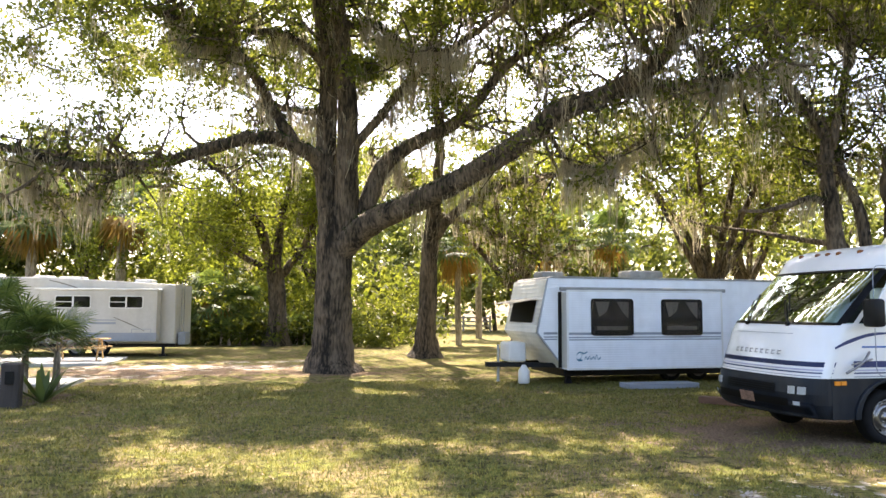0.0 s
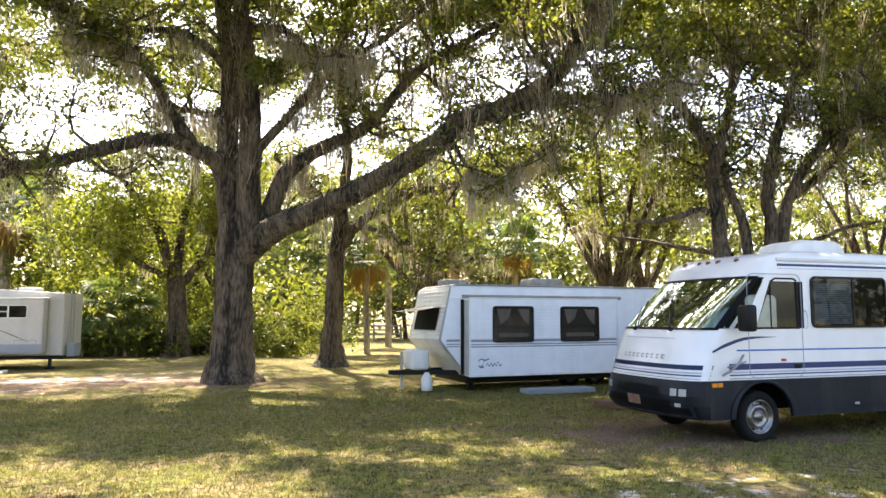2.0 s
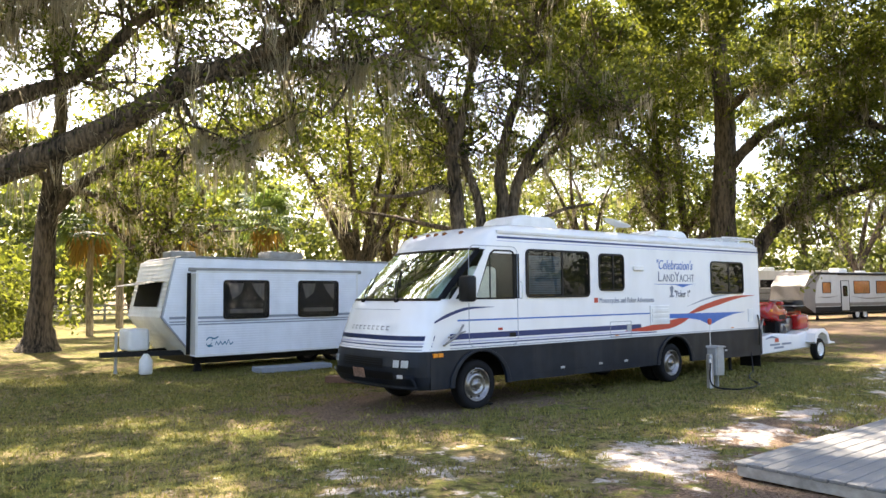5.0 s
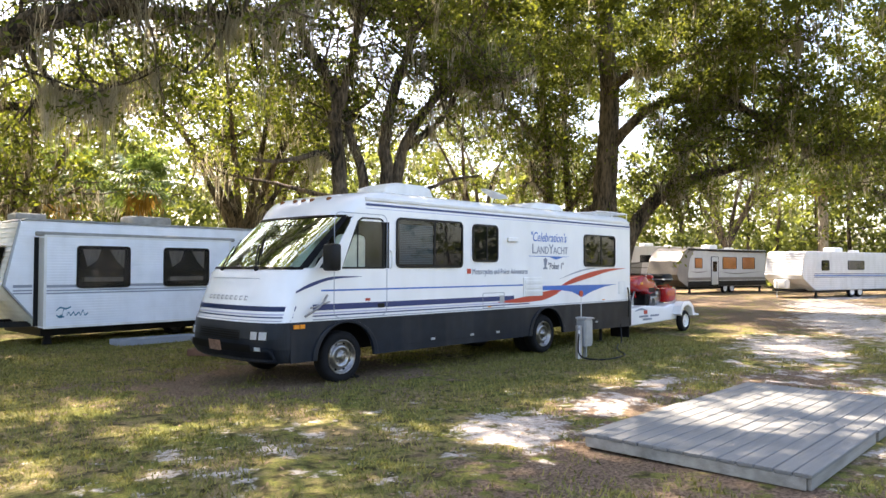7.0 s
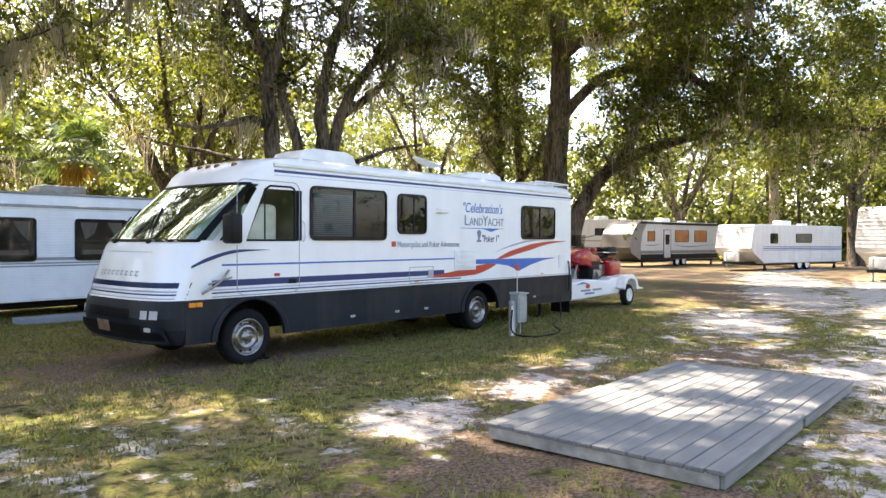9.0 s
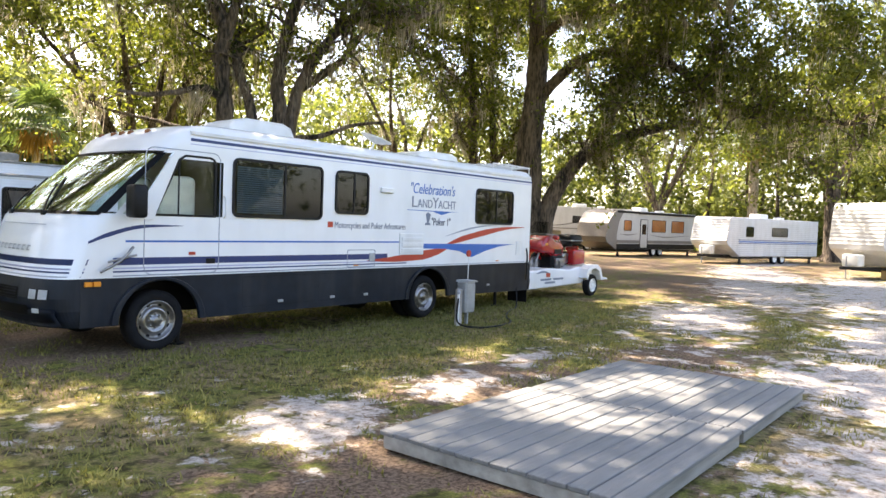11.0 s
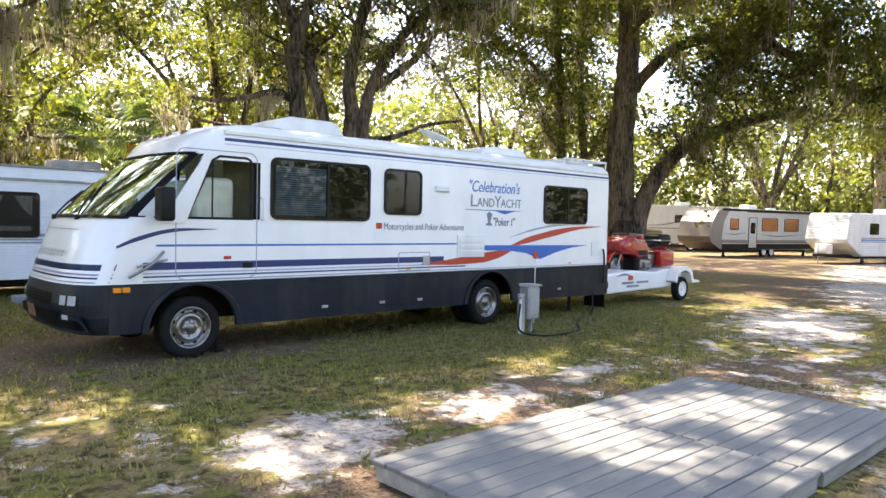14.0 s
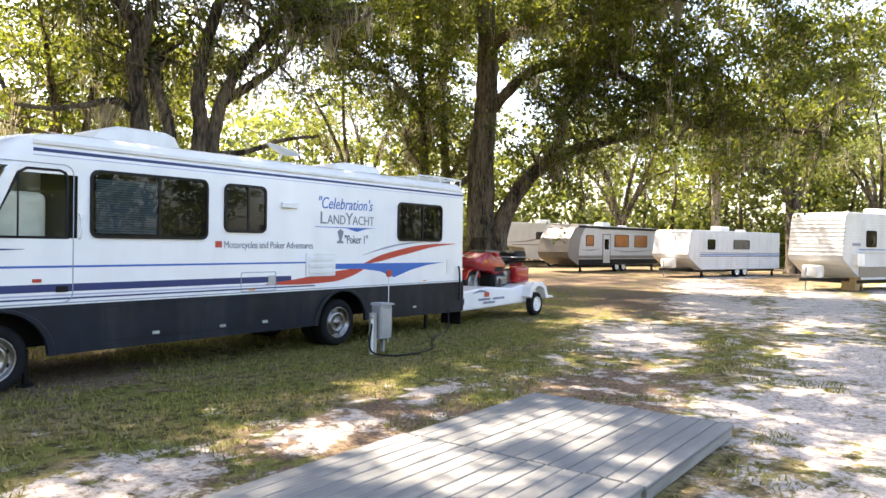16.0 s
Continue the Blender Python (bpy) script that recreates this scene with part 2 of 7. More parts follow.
def ground_material():
    m = bpy.data.materials.new("lawn_and_sand")
    m.use_nodes = True
    n, l = m.node_tree.nodes, m.node_tree.links
    b = n["Principled BSDF"]
    b.inputs["Roughness"].default_value = 0.95
    b.inputs["Specular IOR Level"].default_value = 0.1
    tc, at = n.new("ShaderNodeTexCoord"), n.new("ShaderNodeAttribute")
    at.attribute_name = "cover"
    sp = n.new("ShaderNodeSeparateColor")
    l.new(at.outputs["Color"], sp.inputs[0])

    def noisy(scale, detail=6, rough=0.6):
        t = n.new("ShaderNodeTexNoise")
        t.inputs["Scale"].default_value, t.inputs["Detail"].default_value, t.inputs["Roughness"].default_value = scale, detail, rough
        l.new(tc.outputs["Object"], t.inputs[0])
        return t.outputs[0]

    def mixed(fac, a, c):
        x = n.new("ShaderNodeMix")
        x.data_type = "RGBA"
        l.new(fac, x.inputs[0])
        for i, v in ((6, a), (7, c)):
            if isinstance(v, tuple):
                x.inputs[i].default_value = (*v, 1)
            else:
                l.new(v, x.inputs[i])
        return x.outputs[2]

    def ranged(v, lo, hi):
        r = n.new("ShaderNodeMapRange")
        r.interpolation_type = "SMOOTHSTEP"
        r.inputs[1].default_value, r.inputs[2].default_value = lo, hi
        l.new(v, r.inputs[0])
        return r.outputs[0]

    def edge(weight, scale, amount):
        """A soft weight whose border is broken up by noise."""
        a = n.new("ShaderNodeMath")
        a.operation = "MULTIPLY_ADD"
        a.inputs[1].default_value, = (amount,)
        l.new(noisy(scale, 9, 0.72), a.inputs[0]), l.new(weight, a.inputs[2])
        return ranged(a.outputs[0], 0.40 + amount * 0.5, 0.62 + amount * 0.5)

    fine = noisy(48, 9, 0.85)
    green = mixed(ranged(fine, 0.35, 0.68), (0.05, 0.062, 0.013), (0.29, 0.285, 0.07))
    straw = mixed(ranged(fine, 0.35, 0.68), (0.1, 0.07, 0.036), (0.42, 0.325, 0.175))
    turf = mixed(ranged(noisy(0.9, 10, 0.75), 0.42, 0.6), green, straw)
    turf = mixed(ranged(noisy(6.0, 8, 0.7), 0.46, 0.62), turf, (0.05, 0.045, 0.018))
    brown = mixed(ranged(noisy(26, 8, 0.8), 0.35, 0.68), (0.055, 0.035, 0.022), (0.3, 0.215, 0.15))
    pale = mixed(ranged(noisy(14, 8, 0.8), 0.32, 0.6), (0.2, 0.16, 0.13), (0.55, 0.5, 0.45))
    color = mixed(edge(sp.outputs[1], 1.8, 2.6), turf, brown)
    color = mixed(edge(sp.outputs[0], 2.2, 3.0), color, pale)
    l.new(color, b.inputs["Base Color"])
    bn = n.new("ShaderNodeBump")
    bn.inputs["Strength"].default_value, bn.inputs["Distance"].default_value = 0.8, 0.03
    l.new(noisy(30, 8, 0.75), bn.inputs["Height"]), l.new(bn.outputs[0], b.inputs["Normal"])
    return m


GROUND = ground_material()

# ---- building tools ----
rng = np.random.default_rng(7)


class Soup:
    """Collects vertices and faces (quads or triangles) as arrays, and makes one mesh of them."""

    def __init__(self):
        self.v, self.q, self.t, self.n = [], [], [], 0

    def add(self, v, quads=None, tris=None):
        v = np.asarray(v, dtype=np.float32).reshape(-1, 3)
        if quads is not None and len(quads):
            self.q.append(np.asarray(quads, dtype=np.int32) + self.n)
        if tris is not None and len(tris):
            self.t.append(np.asarray(tris, dtype=np.int32) + self.n)
        self.v.append(v)
        self.n += len(v)

    def mesh(self, name, smooth=True):
        me = bpy.data.meshes.new(name)
        v = np.concatenate(self.v)
        q = np.concatenate(self.q) if self.q else np.zeros((0, 4), np.int32)
        t = np.concatenate(self.t) if self.t else np.zeros((0, 3), np.int32)
        loops = np.concatenate([q.ravel(), t.ravel()])
        sizes = np.concatenate([np.full(len(q), 4), np.full(len(t), 3)])
        me.vertices.add(len(v)), me.loops.add(len(loops)), me.polygons.add(len(sizes))
        me.vertices.foreach_set("co", v.ravel())
        me.loops.foreach_set("vertex_index", loops.astype(np.int32))
        me.polygons.foreach_set("loop_start", np.concatenate([[0], np.cumsum(sizes)[:-1]]).astype(np.int32))
        me.polygons.foreach_set("use_smooth", np.full(len(sizes), smooth))
        me.update(calc_edges=True)
        return me


def link(name, me, mat, parent=None, label=""):
    ob = new(name, me)
    if mat and not me.materials:
        me.materials.append(mat)
    if parent:
        ob.parent = parent
    if label:
        ob["label"] = label
    return ob


def part(name, bm, mat, parent=None, label="", smooth=False):
    """One bmesh as one mesh object, under a thing or a part."""
    me = bpy.data.meshes.new(name)
    bm.normal_update()
    for f in bm.faces:
        f.smooth = smooth
    bm.to_mesh(me)
    bm.free()
    return link(name, me, mat, parent, label)


def thing(name, m, label, category, group="", kind=""):
    ob = new(name)
    ob.matrix_world = m
    return tagged(ob, label, category, group, kind)


def box(*spans, bevel=0.0, seg=1, into=None):
    """A block from x0, x1, y0, y1, z0, z1, with bevelled edges."""
    x0, x1, y0, y1, z0, z1 = spans
    bm = into or bmesh.new()
    r = bmesh.ops.create_cube(bm, size=1, matrix=Matrix.Translation(((x0 + x1) / 2, (y0 + y1) / 2, (z0 + z1) / 2)) @ Matrix.Diagonal((x1 - x0, y1 - y0, z1 - z0, 1)))
    if bevel:
        es = list({e for v in r["verts"] for e in v.link_edges})
        bmesh.ops.bevel(bm, geom=es, offset=bevel, segments=seg, affect="EDGES", profile=0.5)
    return bm


def slab(outline, y0, y1, bevel=0.0, axis="y", into=None, seg=2):
    """A plate of an outline in x, z (axis y), x, y (axis z) or y, z (axis x), between two depths."""
    bm = into or bmesh.new()

    def at(a, b, d):
        return (a, d, b) if axis == "y" else ((a, b, d) if axis == "z" else (d, a, b))
    lo, hi = [bm.verts.new(at(a, b, y0)) for a, b in outline], [bm.verts.new(at(a, b, y1)) for a, b in outline]
    n = len(lo)
    caps = [bm.faces.new(lo), bm.faces.new(hi)]
    sides = [bm.faces.new((lo[i], lo[(i + 1) % n], hi[(i + 1) % n], hi[i])) for i in range(n)]
    bmesh.ops.recalc_face_normals(bm, faces=caps + sides)
    if bevel:
        bmesh.ops.bevel(bm, geom=list({e for f in caps for e in f.edges}), offset=bevel, segments=seg, affect="EDGES", profile=0.5)
    return bm


def rounded(x0, x1, z0, z1, r=0.06, n=4):
    pts = []
    for cx, cz, a in ((x1 - r, z1 - r, 0), (x0 + r, z1 - r, 90), (x0 + r, z0 + r, 180), (x1 - r, z0 + r, 270)):
        pts += [(cx + r * math.cos(radians(a + 90 * i / n)), cz + r * math.sin(radians(a + 90 * i / n))) for i in range(n + 1)]
    return pts


def ring(outer, inner, y0, y1, into=None, axis="y"):
    """A frame between two outlines with the same number of points."""
    bm = into or bmesh.new()

    def at(a, b, d):
        return (a, d, b) if axis == "y" else ((a, b, d) if axis == "z" else (d, a, b))
    n = len(outer)
    rows = [[bm.verts.new(at(a, b, d)) for a, b in o] for o, d in ((outer, y0), (outer, y1), (inner, y1), (inner, y0))]
    fs = []
    for k in range(4):
        a, b = rows[k], rows[(k + 1) % 4]
        fs += [bm.faces.new((a[i], a[(i + 1) % n], b[(i + 1) % n], b[i])) for i in range(n)]
    bmesh.ops.recalc_face_normals(bm, faces=fs)
    return bm


def lathe(profile, n=28, axis="y", center=(0, 0, 0), into=None, caps=True):
    """A turned shape: (radius, depth) pairs about an axis."""
    bm = into or bmesh.new()
    rows = []
    for r, d in profile:
        row = []
        for i in range(n):
            a = 2 * math.pi * i / n
            p = (r * math.cos(a), d, r * math.sin(a)) if axis == "y" else ((r * math.cos(a), r * math.sin(a), d) if axis == "z" else (d, r * math.cos(a), r * math.sin(a)))
            row.append(bm.verts.new(Vector(p) + Vector(center)))
        rows.append(row)
    fs = [bm.faces.new((a[i], a[(i + 1) % n], b[(i + 1) % n], b[i])) for a, b in zip(rows, rows[1:]) for i in range(n)]
    for row in (rows[0], rows[-1]) if caps else ():
        fs.append(bm.faces.new(row))
    bmesh.ops.recalc_face_normals(bm, faces=fs)
    return bm


def sheet(outline, y):
    """A single thin pane of an outline in x, z."""
    bm = bmesh.new()
    bm.faces.new([bm.verts.new((a, y, b)) for a, b in outline])
    return bm


def smooth_line(pts, per=5):
    """Points along a smooth line through the given ones."""
    p = [Vector(a) for a in pts]
    if len(p) < 3:
        return [p[0].lerp(p[-1], i / per) for i in range(per + 1)]
    p = [2 * p[0] - p[1], *p, 2 * p[-1] - p[-2]]
    out = []
    for i in range(1, len(p) - 2):
        a, b, c, d = p[i - 1:i + 3]
        for k in range(per):
            t = k / per
            out.append(0.5 * (2 * b + (c - a) * t + (2 * a - 5 * b + 4 * c - d) * t * t + (3 * b - a - 3 * c + d) * t ** 3))
    return out + [p[-2]]


def tube_arrays(line, radii, sides=8, wobble=0.0):
    line = np.array([tuple(p) for p in line], dtype=float)
    n = len(line)
    tan = np.gradient(line, axis=0)
    tan /= np.linalg.norm(tan, axis=1)[:, None] + 1e-9
    ref = np.where(np.abs(tan[:, 2:3]) > 0.9, np.array([[1.0, 0, 0]]), np.array([[0, 0, 1.0]]))
    u = np.cross(tan, ref)
    u /= np.linalg.norm(u, axis=1)[:, None] + 1e-9
    for i in range(1, n):
        c = u[i - 1] - tan[i] * (u[i - 1] @ tan[i])
        u[i] = c / (np.linalg.norm(c) + 1e-9)
    w = np.cross(tan, u)
    a = np.arange(sides) * 2 * np.pi / sides
    r = np.asarray(radii)[:, None] * (1 + (wobble * rng.normal(size=(n, sides)) if wobble else np.zeros((n, sides))))
    v = line[:, None] + r[..., None] * (np.cos(a)[None, :, None] * u[:, None] + np.sin(a)[None, :, None] * w[:, None])
    i, j = np.meshgrid(np.arange(n - 1), np.arange(sides), indexing="ij")
    k = (j + 1) % sides
    q = np.stack([i * sides + j, i * sides + k, (i + 1) * sides + k, (i + 1) * sides + j], -1).reshape(-1, 4)
    return v.reshape(-1, 3), q


def pipe(pts, r, per=4, sides=8, r1=None):
    """A soup with one bent pipe."""
    s = Soup()
    line = smooth_line(pts, per)
    s.add(*tube_arrays(line, np.linspace(r, r1 if r1 is not None else r, len(line)), sides))
    return s


def letters(text, size, mat, parent, m, depth=0.002, width=None, name="lettering", shear=0.0):
    """Raised lettering in the built-in font, as a mesh."""
    cu = bpy.data.curves.new(name, "FONT")
    cu.body, cu.size, cu.extrude, cu.shear = text, size, depth, shear
    cu.resolution_u = 3
    tmp = bpy.data.objects.new(name, cu)
    scene.collection.objects.link(tmp)
    me = bpy.data.meshes.new_from_object(tmp.evaluated_get(bpy.context.evaluated_depsgraph_get()))
    bpy.data.objects.remove(tmp)
    if width:
        xs = [v.co.x for v in me.vertices]
        me.transform(Matrix.Diagonal((width / max(1e-4, max(xs) - min(xs)), 1, 1, 1)) @ Matrix.Translation((-min(xs), 0, 0)))
    me.transform(m)
    me.materials.clear()
    ob = link(name, me, mat, parent)
    ob["kind"] = "stuff"
    return ob

# ---- ground ----


def blob(x, y, cx, cy, rx, ry, turn=0.0):
    c, s = math.cos(radians(turn)), math.sin(radians(turn))
    u, v = ((x - cx) * c + (y - cy) * s) / rx, (-(x - cx) * s + (y - cy) * c) / ry
    return np.clip(1.35 - np.hypot(u, v) * 0.85, 0, 1)


def cover(x, y):
    """How much bare sand and how much leaf litter lies at a place."""
    sand = np.zeros_like(x)
    for args in ((7.55, 5.15, 0.95, 0.75, 20), (9.6, 5.15, 0.85, 0.42, 0), (18.4, 5.6, 3.2, 1.3, 20), (13.5, 1.2, 2.6, 2.2, 0), (17.5, 1.6, 4.0, 1.6, 10),
                 (27, 6.5, 6.5, 1.6, 22), (30, 4.2, 11, 1.8, 10), (37, 9.5, 8.0, 2.0, 20), (36, 2.0, 14.0, 1.6, 8), (11.5, 5.4, 0.9, 0.3, 20), (9.6, 0.6, 2.4, 1.2, 0), (50, 12, 6, 1.5, 0)):
        sand = np.maximum(sand, 0.78 * blob(x, y, *args))
    for args in ((9.0, 4.9, 3.2, 1.3, 0), (14.5, 4.6, 4.0, 2.0, 10), (5.0, 6.3, 2.6, 1.2, 0), (22, 3.5, 9, 2.5, 15), (4.2, 4.0, 1.5, 0.8, 0)):
        sand = np.maximum(sand, 0.36 * blob(x, y, *args))
    for args in ((-3.6, 24.5, 5.0, 1.3, -8), (-6.5, 21.5, 3.0, 0.9, 0), (-0.8, 26.8, 3.0, 0.6, 0)):
        sand = np.maximum(sand, 0.5 * blob(x, y, *args))
    litter = np.zeros_like(x)
    for args in ((8.0, 10.3, 3.6, 2.6, 0), (7.6, 3.6, 2.8, 1.4, 0), (6.2, 2.0, 2.2, 1.6, 0), (10.0, 5.0, 2.2, 0.9, 0), (0.8, 21.8, 2.0, 1.1, 0), (13, 3.8, 3, 1.2, 10), (36, 16, 12, 4.5, 0), (28, 9, 8, 3, 20), (-3.5, 23.5, 6, 3, 0), (-6, 16.4, 1.6, 1.0, 0)):
        litter = np.maximum(litter, 0.75 * blob(x, y, *args))
    far = 0.62 * np.clip((x - 26) / 6, 0, 1) * np.clip((y - 3) / 4, 0, 1)
    return sand, np.maximum(litter, far)


def height(x, y):
    return 0.02 * np.sin(x * 0.9) * np.cos(y * 0.7) + 0.012 * np.sin(2.3 * x + 1.0) * np.sin(1.9 * y)


def build_ground():
    s = Soup()
    xs = np.concatenate([[-900, -300, -120, -60, -35], np.arange(-22, 60, 0.22), [75, 100, 200, 400, 900]])
    ys = np.concatenate([[-900, -300, -100, -40, -15], np.arange(-6, 46, 0.22), [55, 70, 100, 200, 400, 900]])
    gx, gy = np.meshgrid(xs, ys, indexing="ij")
    near = (np.abs(gx - 19) < 45) & (np.abs(gy - 20) < 30)
    gz = np.where(near, height(gx, gy), 0.0)
    n, m = gx.shape
    i, j = np.meshgrid(np.arange(n - 1), np.arange(m - 1), indexing="ij")
    q = np.stack([i * m + j, (i + 1) * m + j, (i + 1) * m + j + 1, i * m + j + 1], -1).reshape(-1, 4)
    s.add(np.stack([gx, gy, gz], -1), q)
    me = s.mesh("ground")
    a, b = cover(gx.ravel(), gy.ravel())
    col = me.attributes.new("cover", "FLOAT_COLOR", "POINT")
    col.data.foreach_set("color", np.stack([a, b, a * 0, a * 0 + 1], -1).astype(np.float32).ravel())
    tagged(link("ground", me, GROUND), "patchy dry lawn with bare white sand and leaf litter", "ground", kind="structure")


build_ground()


def build_grass():
    """Short blades, thicker where the lawn is closed, none on sand."""
    n = 330000
    x, y = rng.uniform(-9, 19, n), rng.uniform(-4, 19, n)
    sa, li = cover(x, y)
    patch = np.array([noise.fractal((px * 0.9, py * 0.9, 0.0), 1.0, 2.0, 3) for px, py in zip(x[::1], y[::1])])
    keep = (sa + 0.5 * patch < 0.35) & (li + 0.6 * patch < 0.45 + 0.3 * rng.random(n))
    keep &= ~((x > 7.2) & (x < 12.0) & (y > 1.9) & (y < 4.3))
    x, y = x[keep], y[keep]
    n = len(x)
    h, w = rng.uniform(0.02, 0.07, n), rng.uniform(0.004, 0.013, n)
    t, lean = rng.uniform(0, 6.28, n), rng.uniform(0.2, 1.3, n)
    base = np.stack([x, y, height(x, y) - 0.003], -1)
    side = np.stack([np.cos(t), np.sin(t), 0 * t], -1) * w[:, None]
    tip = base + np.stack([-np.sin(t) * h * lean, np.cos(t) * h * lean, h], -1)
    s = Soup()
    s.add(np.stack([base - side, base + side, tip], 1), tris=np.arange(3 * n).reshape(-1, 3))
    tagged(link("grass", s.mesh("grass", False), GRASS), "short sparse green and straw coloured grass blades", "grass", kind="stuff")
    n = 26000
    x, y = rng.uniform(-10, 26, n), rng.uniform(-4, 24, n)
    r, t, k = rng.uniform(0.012, 0.035, n), rng.uniform(0, 6.28, n), rng.uniform(-0.012, 0.02, n)
    c = np.stack([x, y, height(x, y) + 0.012], -1)
    e, f = np.stack([np.cos(t) * r, np.sin(t) * r, k], -1), np.stack([-np.sin(t) * r * 0.45, np.cos(t) * r * 0.45, 0 * t], -1)
    s = Soup()
    s.add(np.stack([c - e, c - f, c + e, c + f], 1), np.arange(4 * n).reshape(-1, 4))
    tagged(link("fallen_leaves", s.mesh("fallen_leaves", False), LITTER), "brown fallen oak leaves scattered over the ground", "leaves", kind="stuff")


build_grass()

# ---- trees ----


def unit(v):
    return v / (np.linalg.norm(v, axis=-1, keepdims=True) + 1e-9)


def leaf_quads(soup, centers, size, ratio=0.5, droop=0.0):
    """One small pointed leaf at each place, turned at random."""
    n = len(centers)
    e = unit(rng.normal(size=(n, 3)) + np.array([0, 0, -droop]))
    f = unit(np.cross(e, rng.normal(size=(n, 3))))
    s = (size * rng.uniform(0.6, 1.35, n))[:, None]
    v = np.stack([centers - e * s * 0.5, centers + f * s * ratio * 0.5 - e * s * 0.05, centers + e * s * 0.5, centers - f * s * ratio * 0.5 - e * s * 0.05], 1)
    soup.add(v, np.arange(4 * n).reshape(-1, 4))


class Tree:
    def __init__(self, label, leaf=0.13, leaf_mat=None):
        self.wood, self.leaves, self.moss, self.fern = Soup(), Soup(), Soup(), Soup()
        self.leaf, self.label, self.lines, self.stems = leaf, label, [], []
        self.leaf_mat = leaf_mat or LEAF

    def limb(self, r0, r1, *pts, root=False):
        line = smooth_line(pts, 5)
        n = len(line)
        s = np.linspace(0, 1, n)
        r = r0 + (r1 - r0) * s ** 0.8
        if root:
            z = np.array([p.z for p in line]) - line[0].z
            r = r * (1 + 0.85 * np.exp(-np.maximum(z, 0) / 0.42))
        xyz = np.array([tuple(p) for p in line])
        xyz[1:] += rng.normal(size=(n - 1, 3)) * r[1:, None] * (0.03 if r0 > 0.3 else 0.1)
        v, q = tube_arrays(xyz, r, 16 if r0 > 0.3 else 9, 0.035)
        self.stems.append(Soup())
        self.stems[-1].add(v, q)
        self.lines.append((xyz, r, r0))
        return self

    def twigs(self, count, length=1.6, thin=0.035, skip=0.3, up=0.5, clump=0.5, per=70, deep=2, low=0.0):
        """Side branches on all limbs, each with smaller ones, and leaf clumps at their ends."""
        big = [(x, r) for x, r, r0 in self.lines]
        w = np.array([len(x) * (1 if r[-1] < 0.3 else 0.05) for x, r in big], float)
        for _ in range(count):
            x, r = big[rng.choice(len(big), p=w / w.sum())]
            k = min(len(x) - 1, int((skip + (1 - skip) * rng.random() ** 0.8) * len(x)))
            if x[k][2] < low:
                continue
            d = unit(rng.normal(size=3) + np.array([0, 0, up]))
            p = x[k]
            ln, rr = length * rng.uniform(0.6, 1.5), min(thin * rng.uniform(0.7, 1.6), r[k] * 0.7)
            pts = [p]
            for j in range(5):
                d = unit(d + rng.normal(size=3) * 0.38 + np.array([0, 0, 0.06]))
                pts.append(pts[-1] + d * ln / 5)
            v, q = tube_arrays(pts, np.linspace(rr, rr * 0.3, 6), 5)
            self.wood.add(v, q)
            ends = [pts[-1], pts[-2], pts[-3]]
            for j in range(deep):
                e = pts[rng.integers(2, 6)]
                g = unit(rng.normal(size=3) + d * 0.8) * ln * rng.uniform(0.3, 0.7)
                v, q = tube_arrays([e, e + g * 0.5 + rng.normal(size=3) * 0.06, e + g], [rr * 0.4, rr * 0.3, rr * 0.15], 4)
                self.wood.add(v, q)
                ends += [e + g, e + g * 0.6]
            for e in ends:
                m = int(per * rng.uniform(0.5, 1.4))
                c = e + rng.normal(size=(m, 3)) * np.array([clump, clump, clump * 0.55]) * rng.uniform(0.5, 1.2)
                leaf_quads(self.leaves, c, self.leaf)
            if rng.random() < self.mossy:
                self.hang(pts[rng.integers(2, 6)], rng.integers(6, 16))
        return self

    mossy = 0.6

    def crowns(self, centers, radius, clumps, per, clump=0.5, flat=0.6):
        """Leaf clumps spread through the upper crown about each centre."""
        for c, rad in zip(centers, radius):
            d = rng.normal(size=(clumps, 3))
            d = unit(d) * (rng.random((clumps, 1)) ** 0.45) * rad * np.array([1, 1, flat]) + np.array(c)
            for e in d:
                m = int(per * rng.uniform(0.4, 1.5))
                leaf_quads(self.leaves, e + rng.normal(size=(m, 3)) * np.array([clump, clump, clump * 0.5]) * rng.uniform(0.5, 1.2), self.leaf)
                if rng.random() < 0.5:
                    g = unit(rng.normal(size=3)) * clump * 1.6
                    v, q = tube_arrays([e - g, e + rng.normal(size=3) * 0.1, e + g], [0.02, 0.018, 0.008], 4)
                    self.wood.add(v, q)
                if rng.random() < self.mossy * 0.5:
                    self.hang(e, rng.integers(5, 14))
        return self

    def hang(self, at, strands, longest=1.3, spread=0.13):
        """A beard of moss: many strands that draw together towards one ragged point."""
        n = int(strands * 2)
        off = rng.normal(size=(n, 3)) * np.array([spread, spread, 0.08])
        p = np.asarray(at) + off
        ln = longest * rng.uniform(0.15, 1.0, n) ** 1.3 * np.exp(-1.5 * np.hypot(off[:, 0], off[:, 1]))
        w = rng.uniform(0.004, 0.016, n)
        t = rng.uniform(0, 6.28, n)
        side = np.stack([np.cos(t), np.sin(t), 0 * t], -1)
        rows, sway = [], -off * np.array([0.7, 0.7, 0]) + rng.normal(size=(n, 3)) * 0.04
        for k, g in enumerate((0.7, 1.0, 0.7, 0.08)):
            f = k / 3
            c = p - np.stack([0 * ln, 0 * ln, ln * f], -1) + sway * f + rng.normal(size=(n, 3)) * 0.02
            rows += [c - side * (w * g)[:, None], c + side * (w * g)[:, None]]
        v = np.stack(rows, 1)
